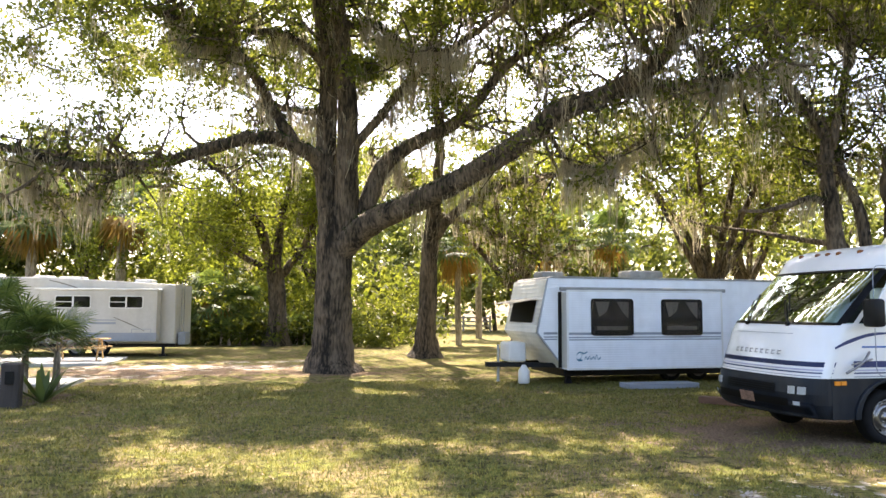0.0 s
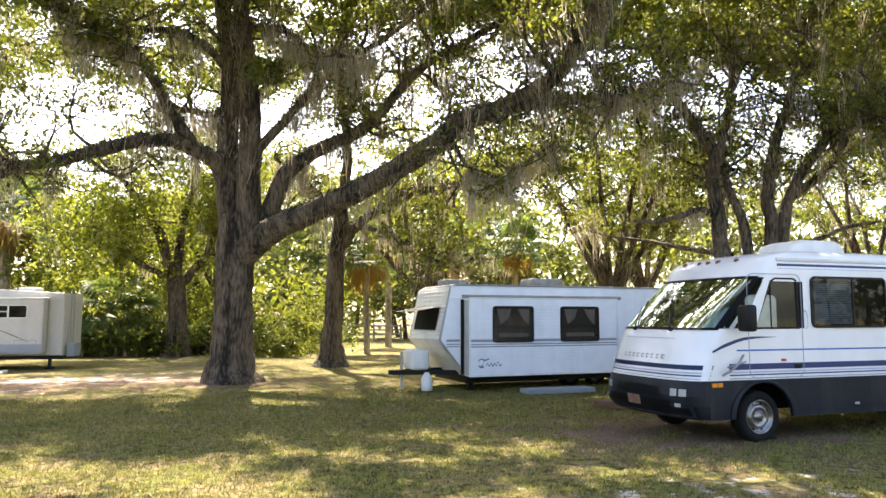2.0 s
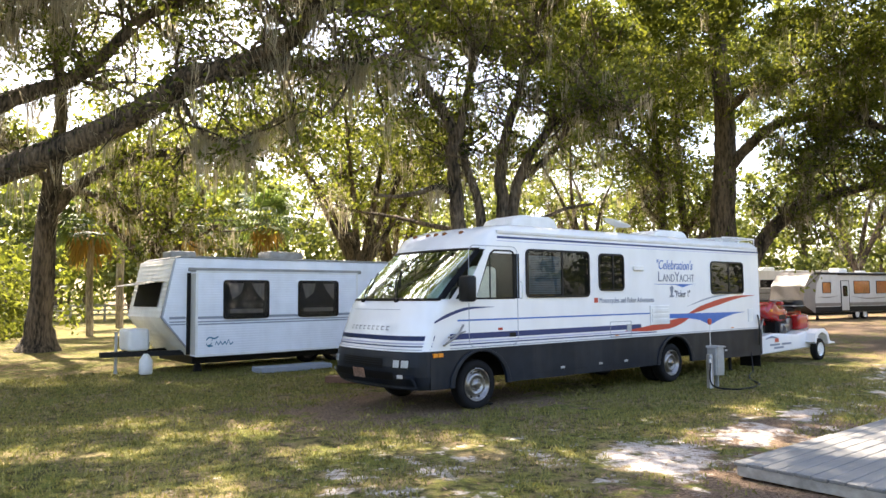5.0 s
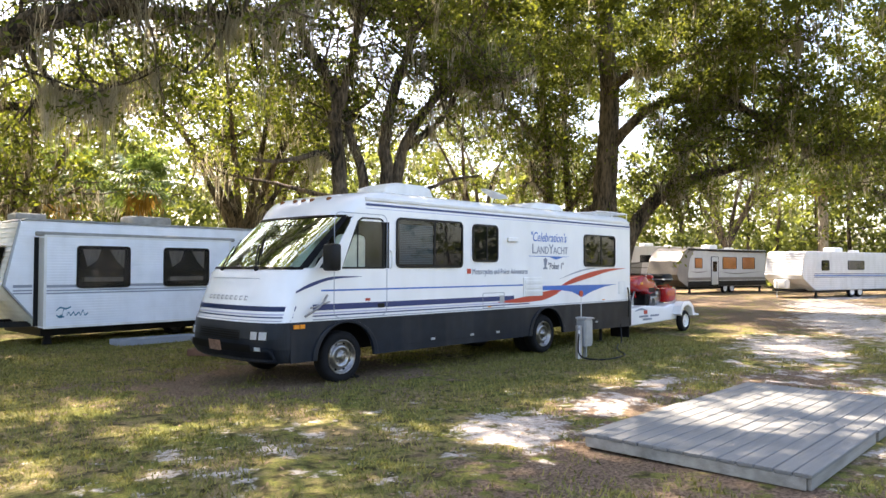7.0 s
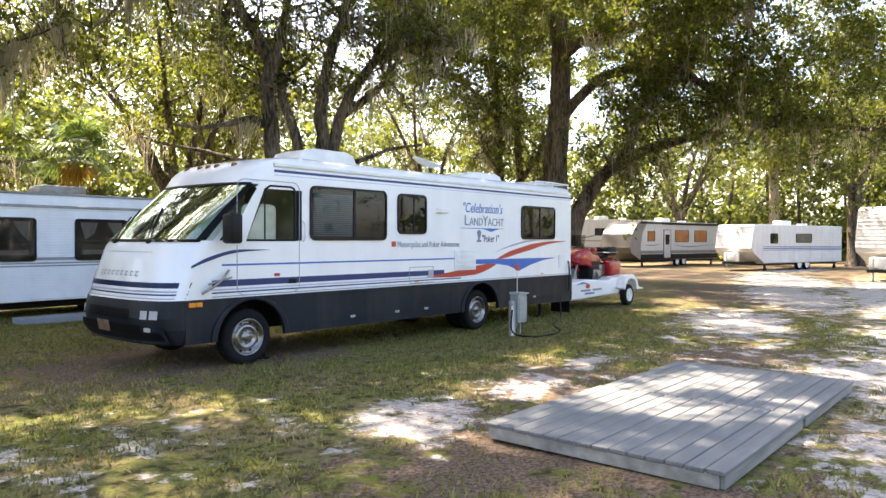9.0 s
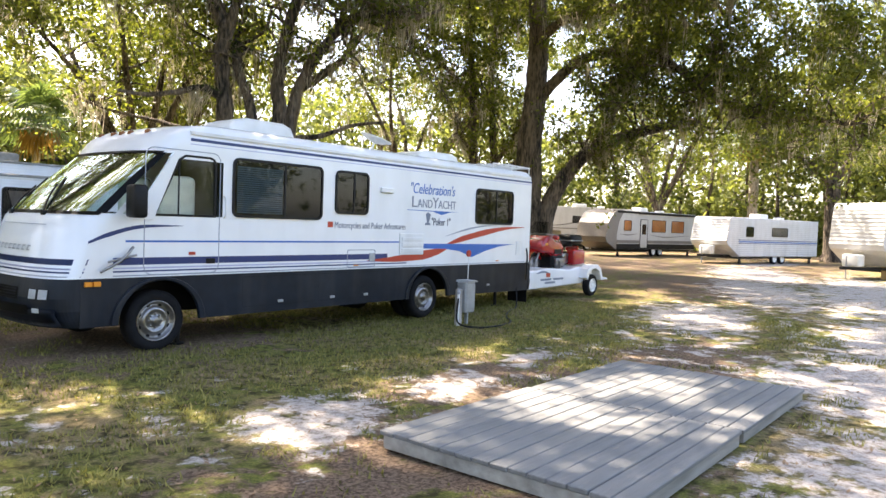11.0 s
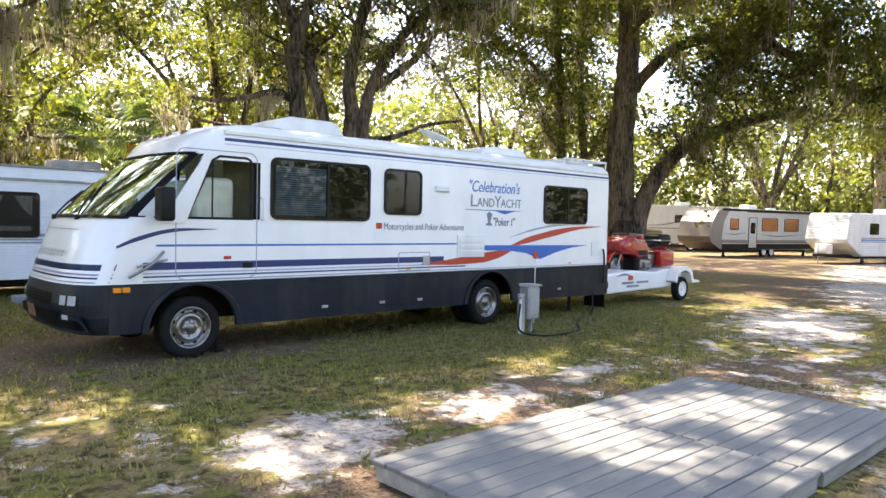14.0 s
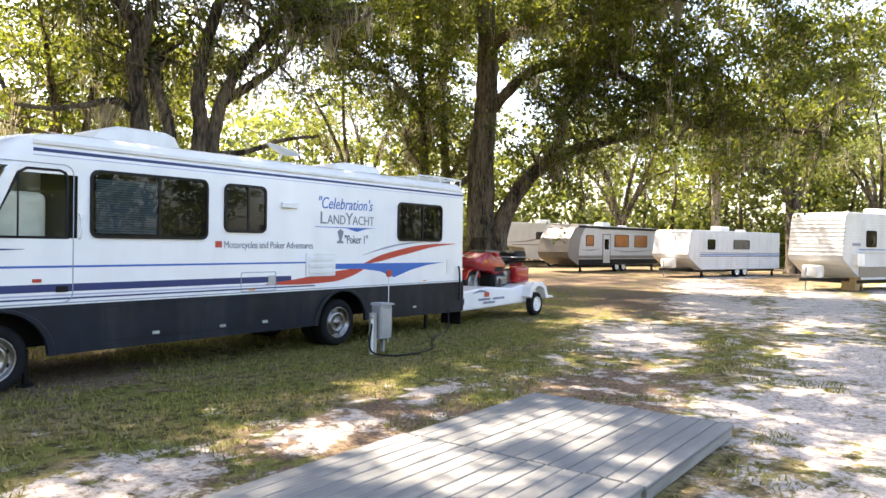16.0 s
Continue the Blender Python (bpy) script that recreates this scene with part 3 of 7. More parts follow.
        q = np.array([[0, 1, 3, 2], [2, 3, 5, 4], [4, 5, 7, 6]])
        self.moss.add(v, (np.arange(n)[:, None, None] * 8 + q[None]).reshape(-1, 4))

    def roof(self, x0, x1, y0, y1, z, gaps, step=0.68, per=140):
        """Leaf layer added to the crown, mostly out of view, that shades the ground, with openings that let the sun
        down to given places.
        """
        up = np.array([math.sin(radians(SUN_YAW)), math.cos(radians(SUN_YAW)), math.tan(radians(SUN_UP))]) / math.tan(radians(SUN_UP))
        for gx in np.arange(x0, x1, step):
            for gy in np.arange(y0, y1, step):
                px, py = gx + rng.normal() * 0.2, gy + rng.normal() * 0.2
                if any(((px - cx) / (rx + 0.26)) ** 2 + ((py - cy) / (ry + 0.26)) ** 2 < 1 for cx, cy, rx, ry in gaps) or rng.random() < 0.015:
                    continue
                c = np.array([px, py, 0]) + up * (z + rng.normal() * 0.5)
                leaf_quads(self.leaves, c + rng.normal(size=(per, 3)) * np.array([0.3, 0.3, 0.2]), 0.26)
        return self

    def drape(self, count, longest=1.4, low=4.0):
        """Hanging moss all along the limbs."""
        for _ in range(count):
            x, r, r0 = self.lines[rng.integers(len(self.lines))]
            k = rng.integers(len(x) // 5, len(x))
            if x[k][2] > low:
                self.hang(x[k] - np.array([0, 0, r[k] * 0.6]), rng.integers(8, 22), longest * rng.uniform(0.5, 1.2), 0.22)
        return self

    def ferns(self, count, low=3.6, size=0.11):
        """Small ferns growing along the upper side of slanting limbs."""
        for x, r, r0 in self.lines:
            for k in range(2, len(x) - 2):
                d = unit(x[k + 1] - x[k - 1])
                if x[k][2] < low or r[k] < 0.09 or abs(d[2]) > 0.82:
                    continue
                m = count
                f = rng.random((m, 1))
                a = rng.normal(size=(m, 1)) * 0.8
                side = unit(np.cross(d, [0, 0, 1.0]))
                up = np.cross(side, d)
                c = x[k] + (x[k + 1] - x[k]) * f + r[k] * 1.0 * (np.cos(a) * up + np.sin(a) * side)
                leaf_quads(self.fern, c + rng.normal(size=(m, 3)) * 0.035, size, 0.35)
        return self

    def build(self, name="live_oak", wood_mat=None, group="live oaks"):
        base = self.lines[0][0][0]
        m = pose(base[0], base[1], 0)
        ob = thing(name, m, self.label, "tree", group)
        rows = [(s, "limb" if k else "trunk", wood_mat or BARK, "" if k else "rough furrowed grey-brown bark") for k, s in enumerate(self.stems)]
        rows += [(self.wood, "twigwork", wood_mat or BARK, "thin bare twigs"), (self.leaves, "crown", self.leaf_mat, "small green leaves"),
                 (self.moss, "hanging_moss", MOSS, "grey Spanish moss"), (self.fern, "fern_cover", FERN, "dark green ferns on the limbs")]
        for s, nm, mat, lb in rows:
            if s.n:
                me = s.mesh(nm, nm in ("trunk", "limb", "twigwork"))
                me.transform(m.inverted())
                o = link(nm, me, mat, ob, lb)
                if nm not in ("trunk", "limb"):
                    o["kind"] = "stuff"
        return ob


oak_m = Tree("huge spreading live oak with a forked furrowed trunk, ferns and moss", 0.15)
oak_m.mossy = 0.55
oak_m.limb(0.64, 0.50, (0.9, 22.5, -0.2), (0.9, 22.4, 1.0), (0.9, 22.2, 2.7), (0.9, 22.1, 4.1), (0.9, 22.1, 5.0), root=True)
oak_m.limb(0.40, 0.20, (0.8, 22.2, 4.5), (0.6, 22.1, 6.3), (0.6, 22.0, 8.0), (0.6, 21.9, 9.4), (0.3, 21.7, 11.5), (-0.0, 21.6, 14.1))
oak_m.limb(0.42, 0.20, (1.2, 21.9, 4.1), (1.2, 21.7, 6.2), (1.2, 21.5, 7.9), (1.0, 21.4, 10.0), (0.8, 21.3, 11.4), (0.9, 21.0, 14.3))
oak_m.limb(0.28, 0.09, (0.6, 22.1, 5.7), (0.3, 21.9, 6.5), (-0.3, 21.6, 6.8), (-1.1, 21.3, 7.0), (-2.2, 21.0, 6.7), (-3.7, 20.9, 6.1), (-5.1, 20.7, 5.8), (-6.5, 20.5, 5.8), (-7.8, 20.3, 6.1), (-9.7, 20.1, 6.3))
oak_m.limb(0.12, 0.05, (-4.7, 20.7, 5.9), (-5.7, 21.0, 5.3), (-6.3, 21.2, 5.0), (-7.1, 20.7, 5.1), (-7.9, 20.9, 5.5))
oak_m.limb(0.20, 0.07, (-0.3, 21.6, 6.8), (-1.0, 21.4, 7.8), (-1.6, 21.1, 8.8), (-2.1, 20.7, 9.3), (-2.7, 20.4, 9.6), (-3.9, 19.6, 9.8))
oak_m.limb(0.13, 0.06, (0.4, 21.8, 9.5), (-0.3, 21.4, 10.0), (-1.2, 21.0, 10.1), (-2.3, 20.8, 9.8), (-3.5, 20.6, 9.5))
oak_m.limb(0.42, 0.16, (1.1, 21.9, 3.8), (1.9, 21.2, 4.5), (3.0, 20.4, 5.0), (4.6, 19.1, 5.8), (5.8, 17.8, 6.6), (6.2, 16.9, 7.0), (7.0, 15.9, 7.2), (7.8, 14.7, 7.7), (7.8, 13.6, 8.2), (8.0, 12.5, 9.2))
oak_m.limb(0.15, 0.06, (6.9, 16.0, 7.2), (8.7, 15.0, 7.3), (9.6, 14.3, 7.4), (10.9, 13.5, 7.9))
oak_m.limb(0.34, 0.09, (1.3, 22.1, 4.0), (1.8, 21.9, 5.0), (2.3, 21.8, 6.3), (3.2, 21.9, 7.1), (4.4, 21.6, 7.7), (5.1, 21.4, 8.3), (6.3, 21.0, 9.8), (7.7, 20.6, 10.7), (9.5, 19.6, 11.9))
oak_m.limb(0.16, 0.05, (1.4, 21.6, 6.9), (2.4, 21.3, 8.1), (3.1, 21.0, 9.0), (4.2, 19.9, 9.7), (5.4, 19.1, 10.5), (6.8, 18.1, 11.9))
oak_m.limb(0.07, 0.03, (6.1, 17.3, 6.6), (6.7, 17.3, 5.8), (7.4, 17.1, 5.7), (8.1, 16.9, 6.1), (8.8, 16.7, 6.6))
oak_m.limb(0.14, 0.05, (0.6, 21.8, 8.2), (0.1, 22.4, 8.1), (-0.8, 23.2, 8.4), (-1.6, 23.9, 8.0))
oak_m.limb(0.14, 0.05, (1.0, 21.4, 10.6), (1.9, 20.4, 10.3), (2.8, 19.7, 9.5), (4.0, 19.0, 9.2))
oak_m.twigs(280, 1.7, 0.045, 0.45, 0.45, 0.22, 9, 3, 5.0)
oak_m.crowns([(-5, 19.5, 10), (2, 25, 13), (-4, 24, 12), (8, 20, 11.5), (-8.5, 20, 9.5), (-10, 23, 9), (-11, 20, 8.5), (-8, 23, 12), (-12, 23, 11)], [3.4, 4.5, 4, 3.6, 3, 3, 2.6, 3.2, 3.2], 17, 80, 0.4)
oak_m.crowns([(-3.2, 20.2, 9.9), (1.6, 20.8, 9.2)], [1.2, 0.4], 9, 130, 0.28)
oak_m.crowns([(-5.5, 25, 9.6), (-9, 26, 10.5), (-3, 27, 10.8), (-12.5, 25, 9.5), (7.5, 24, 11.5), (4.5, 25, 10.5)], [2.8, 3, 2.8, 3, 3, 2.5], 20, 95, 0.42)
oak_m.crowns([(-8, 31, 12.5), (-12, 29, 11), (6, 31, 14), (9.5, 27, 13), (-15, 31, 13)], [3.5, 3, 3.5, 3.2, 3.5], 20, 100, 0.45)
oak_m.crowns([(-1, 27, 13), (5, 26, 13), (-5, 28, 12.5)], [3.6, 3.6, 3.6], 18, 110, 0.5)
# Leaf layer added overhead, out of view, to cast the sun patches below.
oak_m.roof(-9, 8.2, -3, 15.5, 13.6, [
    (-2.05, 9.5, 0.3, 0.75), (-0.95, 9.8, 0.55, 1.1), (0.05, 9.2, 0.6, 1.6), (1.05, 10.5, 0.25, 0.55), (1.0, 7.9, 0.3, 0.7), (0.95, 11.9, 0.12, 0.3),
    (-3.6, 12.0, 0.7, 0.4), (-2.5, 11.2, 0.25, 0.4), (3.9, 11.4, 0.7, 0.35), (4.0, 9.6, 0.75, 0.3), (2.6, 9.4, 0.45, 0.3), (3.2, 7.3, 0.5, 0.3),
    (4.7, 8.0, 0.3, 0.2), (5.2, 10.0, 0.4, 0.15), (6.0, 7.7, 0.7, 0.2), (6.5, 6.9, 0.5, 0.2), (6.6, 13.0, 0.3, 0.15), (7.5, 5.4, 0.6, 0.3)])
# Leaf layer added for shade around the trunk; partly in view as foliage.
oak_m.roof(-11, 4, 15.5, 29, 14.5, [(2.6, 17.0, 1.6, 1.0), (-0.6, 23.2, 1.0, 0.5), (-4, 24.7, 1.2, 0.4), (-7, 20, 1.2, 0.5), (-2.6, 19.0, 0.8, 0.3), (-5, 27.5, 1.5, 0.5), (1.4, 19.5, 0.8, 0.3), (3, 24, 1.0, 0.5), (-9, 24, 1.0, 0.5)], 0.95, 90)
oak_m.drape(380, 2.0, 4.8).ferns(44)
oak_m.build()

oak_c = Tree("live oak with one leaning limb and thin drooping boughs", 0.18)
oak_c.limb(0.42, 0.30, (5.0, 28.4, -0.0), (5.0, 28.2, 1.6), (5.1, 28.0, 4.4), (5.2, 27.8, 6.0), root=True)
oak_c.limb(0.24, 0.07, (5.2, 27.9, 4.8), (6.0, 27.3, 5.8), (7.5, 26.2, 6.7), (9.0, 25.3, 7.0), (10.4, 24.3, 7.2), (11.5, 23.6, 7.7))
oak_c.limb(0.13, 0.05, (5.5, 27.7, 5.7), (6.9, 27.4, 5.3), (8.1, 26.7, 4.6), (9.4, 26.5, 3.9), (10.1, 25.2, 4.4))
oak_c.limb(0.15, 0.05, (5.2, 27.8, 5.7), (4.3, 27.9, 6.8), (3.6, 28.0, 7.5), (2.6, 28.2, 8.2))
oak_c.limb(0.26, 0.10, (5.2, 27.8, 5.8), (5.4, 27.6, 8.7), (5.0, 27.4, 11.6), (5.2, 27.0, 15.3))
oak_c.twigs(110, 1.7, 0.035, 0.3, 0.2, 0.3, 12, 2, 3.5).crowns([(5, 27, 12), (9, 25, 10)], [5, 4], 40, 34, 0.4)
oak_c.drape(110, 1.5, 4).ferns(26)
oak_c.build()

oak_b = Tree("many-stemmed oak in bright yellow-green leaf at the wood's edge", 0.22, LEAF_YELLOW)
oak_b.mossy = 0.2
oak_b.limb(0.50, 0.42, (-1.0, 38.1, -0.1), (-1.0, 37.9, 2.1), (-1.2, 37.8, 4.0), root=True)
oak_b.limb(0.30, 0.08, (-1.3, 37.8, 3.9), (-2.1, 37.8, 6.2), (-3.3, 37.1, 8.1), (-4.6, 36.2, 9.3))
oak_b.limb(0.24, 0.08, (-0.9, 37.8, 3.6), (0.2, 37.4, 5.0), (0.7, 37.2, 6.5), (1.1, 36.1, 8.4), (1.4, 35.8, 11.3))
oak_b.limb(0.26, 0.08, (-1.1, 37.8, 3.9), (-0.9, 37.5, 6.8), (-0.3, 37.2, 9.4), (-0.9, 36.9, 13.5))
oak_b.limb(0.20, 0.06, (-1.7, 37.9, 4.0), (-3.0, 38.1, 4.7), (-4.4, 38.3, 5.9), (-6.0, 37.8, 6.4))
oak_b.twigs(120, 2.0, 0.04, 0.3, 0.2, 0.45, 22, 2, 3.0).crowns([(-2, 37, 9), (-5, 37, 6), (1, 37, 8)], [4.5, 3, 3.5], 45, 45, 0.5)
oak_b.drape(40, 1.2, 4)
oak_b.build()

oak_d = Tree("live oak of several leaning stems behind the motorhome", 0.15)
oak_d.limb(0.27, 0.13, (14.6, 16.9, -0.1), (14.5, 17.0, 3.7), (14.5, 17.1, 5.0), (14.4, 17.2, 6.1), (14.5, 17.2, 6.9), (14.2, 17.5, 7.7), (13.9, 17.9, 8.5), (13.5, 18.4, 10.3), root=True)
oak_d.limb(0.16, 0.07, (14.5, 17.1, 6.5), (14.7, 16.9, 7.6), (14.8, 16.7, 8.8), (15.0, 16.6, 10.6))
oak_d.limb(0.19, 0.10, (15.1, 16.5, -0.1), (15.1, 16.6, 3.9), (15.0, 16.8, 5.1), (14.8, 17.0, 5.9), (15.3, 17.8, 6.9))
oak_d.limb(0.24, 0.10, (15.6, 16.4, -0.1), (15.7, 16.3, 4.3), (15.7, 16.3, 6.1), (15.9, 16.0, 7.5), (16.2, 15.7, 8.7), (16.5, 15.4, 10.6))
oak_d.limb(0.22, 0.08, (15.9, 16.3, -0.1), (16.0, 16.2, 4.0), (16.2, 16.0, 5.5), (16.6, 15.5, 6.6), (17.1, 15.0, 7.3), (17.1, 14.0, 7.3), (17.2, 12.4, 7.1))
oak_d.limb(0.14, 0.05, (16.3, 16.2, 5.4), (17.4, 16.0, 6.2), (18.2, 15.9, 7.1), (18.9, 15.8, 8.5), (19.7, 15.7, 10.7))
oak_d.limb(0.12, 0.04, (14.6, 17.0, 4.8), (13.9, 17.1, 5.1), (13.2, 17.1, 4.9), (12.4, 17.2, 4.7), (11.7, 17.3, 4.7))
oak_d.limb(0.10, 0.03, (15.4, 17.6, 3.8), (14.9, 19.7, 4.3), (14.6, 20.9, 4.6), (14.0, 22.3, 4.9), (13.2, 23.2, 5.3))
oak_d.limb(0.10, 0.04, (16.3, 16.5, 4.0), (17.2, 16.2, 4.2), (18.1, 15.9, 4.6), (19.1, 15.5, 4.8))
oak_d.twigs(240, 1.6, 0.04, 0.5, 0.6, 0.24, 10, 3, 5.2)
oak_d.crowns([(11.4, 20, 7.2), (15, 21, 10), (20.5, 18, 9.5), (19, 21, 7.5), (12, 21, 9.8), (15.8, 21, 7.2)], [2.5, 3.2, 3.2, 2.8, 3, 2.2], 24, 80, 0.38)
# Unseen leaf layer added to shade deck, sand and lawn, with sun openings.
oak_d.roof(8.2, 27, -4, 15.5, 13.6, [
    (9.7, 3.8, 0.5, 0.25), (10.7, 3.1, 0.7, 0.2), (8.7, 3.0, 0.5, 0.2), (9.3, 5.3, 0.5, 0.15), (17.8, 5.7, 1.0, 0.25), (21.5, 6.0, 1.4, 0.2), (24.0, 3.4, 2.0, 0.3),
    (19.8, 7.7, 2.2, 0.35), (13.0, 2.5, 0.4, 0.2), (15.5, 4.2, 0.5, 0.2), (14.8, 1.6, 0.6, 0.15), (12.0, 1.1, 0.3, 0.15), (11.5, 6.2, 0.4, 0.15), (23.0, 8.5, 1.5, 0.4), (18.5, 2.6, 1.0, 0.15)])
oak_d.drape(110, 1.5, 5.0).ferns(22)
oak_d.build()

oak_e = Tree("great live oak with a straight trunk and a low sweeping limb", 0.18)
oak_e.limb(0.66, 0.34, (30.0, 17.0, -0.1), (29.9, 17.1, 3.0), (29.9, 17.1, 5.4), (30.0, 17.0, 7.5), (30.1, 17.0, 9.7), (30.0, 17.1, 12.1), (29.9, 17.3, 16.1), root=True)
oak_e.limb(0.46, 0.16, (30.2, 16.6, -0.1), (30.4, 16.4, 2.5), (31.0, 15.7, 4.3), (31.3, 14.5, 5.3), (32.0, 12.7, 6.0), (32.3, 10.7, 6.3))
oak_e.limb(0.26, 0.08, (30.0, 17.0, 7.1), (30.3, 15.8, 8.4), (30.5, 14.7, 9.0), (30.7, 12.8, 9.0), (31.0, 11.6, 8.6), (31.4, 10.1, 7.3), (32.2, 9.1, 6.7), (33.6, 7.2, 6.4), (34.9, 5.5, 6.2))
oak_e.limb(0.20, 0.07, (31.1, 14.8, 5.1), (31.0, 14.0, 6.2), (30.7, 13.6, 7.3), (31.1, 12.3, 8.6))
oak_e.limb(0.20, 0.07, (29.9, 17.1, 4.9), (29.6, 18.3, 4.2), (29.6, 19.2, 3.9))
oak_e.limb(0.24, 0.08, (30.0, 17.1, 9.9), (29.3, 14.7, 10.5), (29.1, 11.6, 10.4), (28.9, 8.5, 10.3))
oak_e.twigs(240, 2.0, 0.04, 0.35, 0.3, 0.32, 16, 3, 4.5)
oak_e.crowns([(30, 15, 11.5), (31, 10.5, 9.4), (32, 6.5, 8.8), (30, 9, 12), (28, 12, 13), (29, 4, 12), (33, 3, 9), (26, 8, 13)], [4.2, 3.4, 3.4, 4.5, 4.5, 4.5, 3.5, 4.5], 70, 100, 0.42)
# Leaf layers added high up to shade the track and the far trailers.
oak_e.roof(27, 44, 4, 18, 15, [(29, 5, 1.6, 0.5), (34, 7.5, 2, 0.5), (32, 11, 2, 0.5), (38, 11, 2.2, 0.6), (41, 7, 2, 0.6), (36, 15, 1.8, 0.5), (30, 14.5, 1.4, 0.4), (42, 15, 1.6, 0.5)], 1.0, 100)
oak_e.roof(36, 58, 8, 22, 16, [(39, 11, 1.2, 0.4), (44, 13, 1.4, 0.3), (40, 16, 1.2, 0.4), (49, 15, 1.5, 0.4), (46, 19, 1.2, 0.3), (53, 18, 1.4, 0.4)], 1.2, 110)
oak_e.drape(160, 1.6, 5).ferns(20)
oak_e.build()

oak_f = Tree("slender twin-stemmed oak hung with moss", 0.19)
oak_f.limb(0.27, 0.12, (30.1, 20.1, -0.1), (30.0, 20.3, 5.1), (30.0, 20.4, 7.6), (29.9, 20.6, 10.2), (29.8, 20.7, 12.7), (29.6, 21.1, 16.3), root=True)
oak_f.limb(0.22, 0.10, (31.0, 19.8, -0.1), (31.0, 19.8, 5.1), (30.9, 20.0, 8.2), (31.0, 19.9, 11.4), (31.2, 19.7, 14.5))
oak_f.limb(0.14, 0.05, (30.0, 20.4, 7.5), (29.1, 20.7, 8.4), (28.2, 21.1, 9.1), (27.3, 21.5, 9.6), (26.2, 22.2, 10.5))
oak_f.limb(0.16, 0.06, (30.7, 19.9, 4.3), (31.2, 19.2, 5.4), (31.3, 18.6, 6.6))
oak_f.limb(0.10, 0.04, (30.0, 20.3, 5.1), (29.6, 20.9, 6.1), (29.5, 21.0, 7.0))
oak_f.twigs(130, 1.9, 0.035, 0.3, 0.3, 0.34, 18, 2, 4.5).crowns([(29, 21, 10), (31, 20, 13), (26, 22, 10), (25, 19, 11)], [4, 4, 3.8, 3.8], 36, 90, 0.42)
oak_f.drape(90, 1.3, 5)
oak_f.build()

oak_g = Tree("forked oak standing beyond the parked trailers", 0.28)
oak_g.limb(0.55, 0.45, (59.8, 10.5, -0.6), (59.8, 10.6, 3.4), (59.8, 10.6, 5.6), root=True)
oak_g.limb(0.28, 0.08, (59.7, 10.7, 5.4), (58.9, 11.9, 6.8), (57.5, 13.7, 8.1), (54.3, 14.7, 8.6))
oak_g.limb(0.32, 0.10, (59.9, 10.5, 5.4), (60.5, 9.7, 7.6), (61.1, 8.9, 9.6), (59.6, 7.7, 11.8))
oak_g.limb(0.25, 0.08, (59.8, 10.6, 5.6), (59.8, 10.7, 8.5), (59.4, 11.2, 11.7), (59.7, 11.0, 15.7))
oak_g.twigs(110, 2.4, 0.05, 0.3, 0.3, 0.55, 24, 2, 5).crowns([(59, 10, 14), (56, 14, 11), (60, 5, 13)], [6, 5, 5], 50, 40, 0.6)
oak_g.drape(50, 1.5, 5)
oak_g.build()


def wild_oak(x, y, h, spread, label, mat=None, leaf=0.22, limbs=7, clumps=26):
    """An oak of the middle distance, with random forking limbs."""
    tree = Tree(label, leaf, mat)
    tree.mossy = 0.5
    fork = np.array([x + rng.normal() * 0.2, y + rng.normal() * 0.2, h * 0.25])
    tree.limb(0.36, 0.28, (x, y, -0.1), (x + rng.normal() * 0.1, y, h * 0.12), tuple(fork), root=True)
    tips = []
    for k in range(limbs):
        a = 2 * math.pi * (k + rng.random() * 0.7) / limbs
        out = spread * rng.uniform(0.5, 1.0)
        tip = fork + np.array([math.cos(a) * out, math.sin(a) * out, h * rng.uniform(0.3, 0.75)])
        mid = fork + (tip - fork) * 0.45 + np.array([0, 0, h * rng.uniform(0.0, 0.12)]) + rng.normal(size=3) * 0.4
        tree.limb(0.2, 0.05, tuple(fork - np.array([0, 0, 0.3])), tuple(mid), tuple(tip))
        tips.append(tip)
    tree.twigs(70, 1.9, 0.04, 0.35, 0.3, 0.4, 16, 2, 3.0)
    tree.crowns(tips + [fork + np.array([0, 0, h * 0.6])], [spread * 0.5] * (limbs + 1), clumps, 34, 0.45)
    tree.drape(50, 1.2, 3.5)
    tree.build("oak_tree", group="oaks of the middle distance")


wild_oak(-13, 50, 14, 5.5, "oak with airy moss-hung boughs over the fifth-wheel trailer")
wild_oak(10.5, 33, 11, 5.0, "oak in open yellow-green leaf behind the pale trailer", LEAF_YELLOW)
wild_oak(18.5, 29, 12, 5.5, "oak with drooping boughs behind the pale trailer")
wild_oak(23.5, 33, 13, 5.5, "oak in open yellow-green leaf at the paddock", LEAF_YELLOW)
wild_oak(38, 32, 13, 6.0, "oak with airy boughs in front of the far woods")
wild_oak(1.5, 45, 12, 5.0, "oak in open yellow-green leaf at the wood's edge", LEAF_YELLOW)
wild_oak(56, 22, 14, 6.0, "sunlit oak behind the far row of trailers", LEAF_YELLOW)
wild_oak(70, 6, 15, 6.5, "sunlit oak behind the far row of trailers", LEAF_FAR)


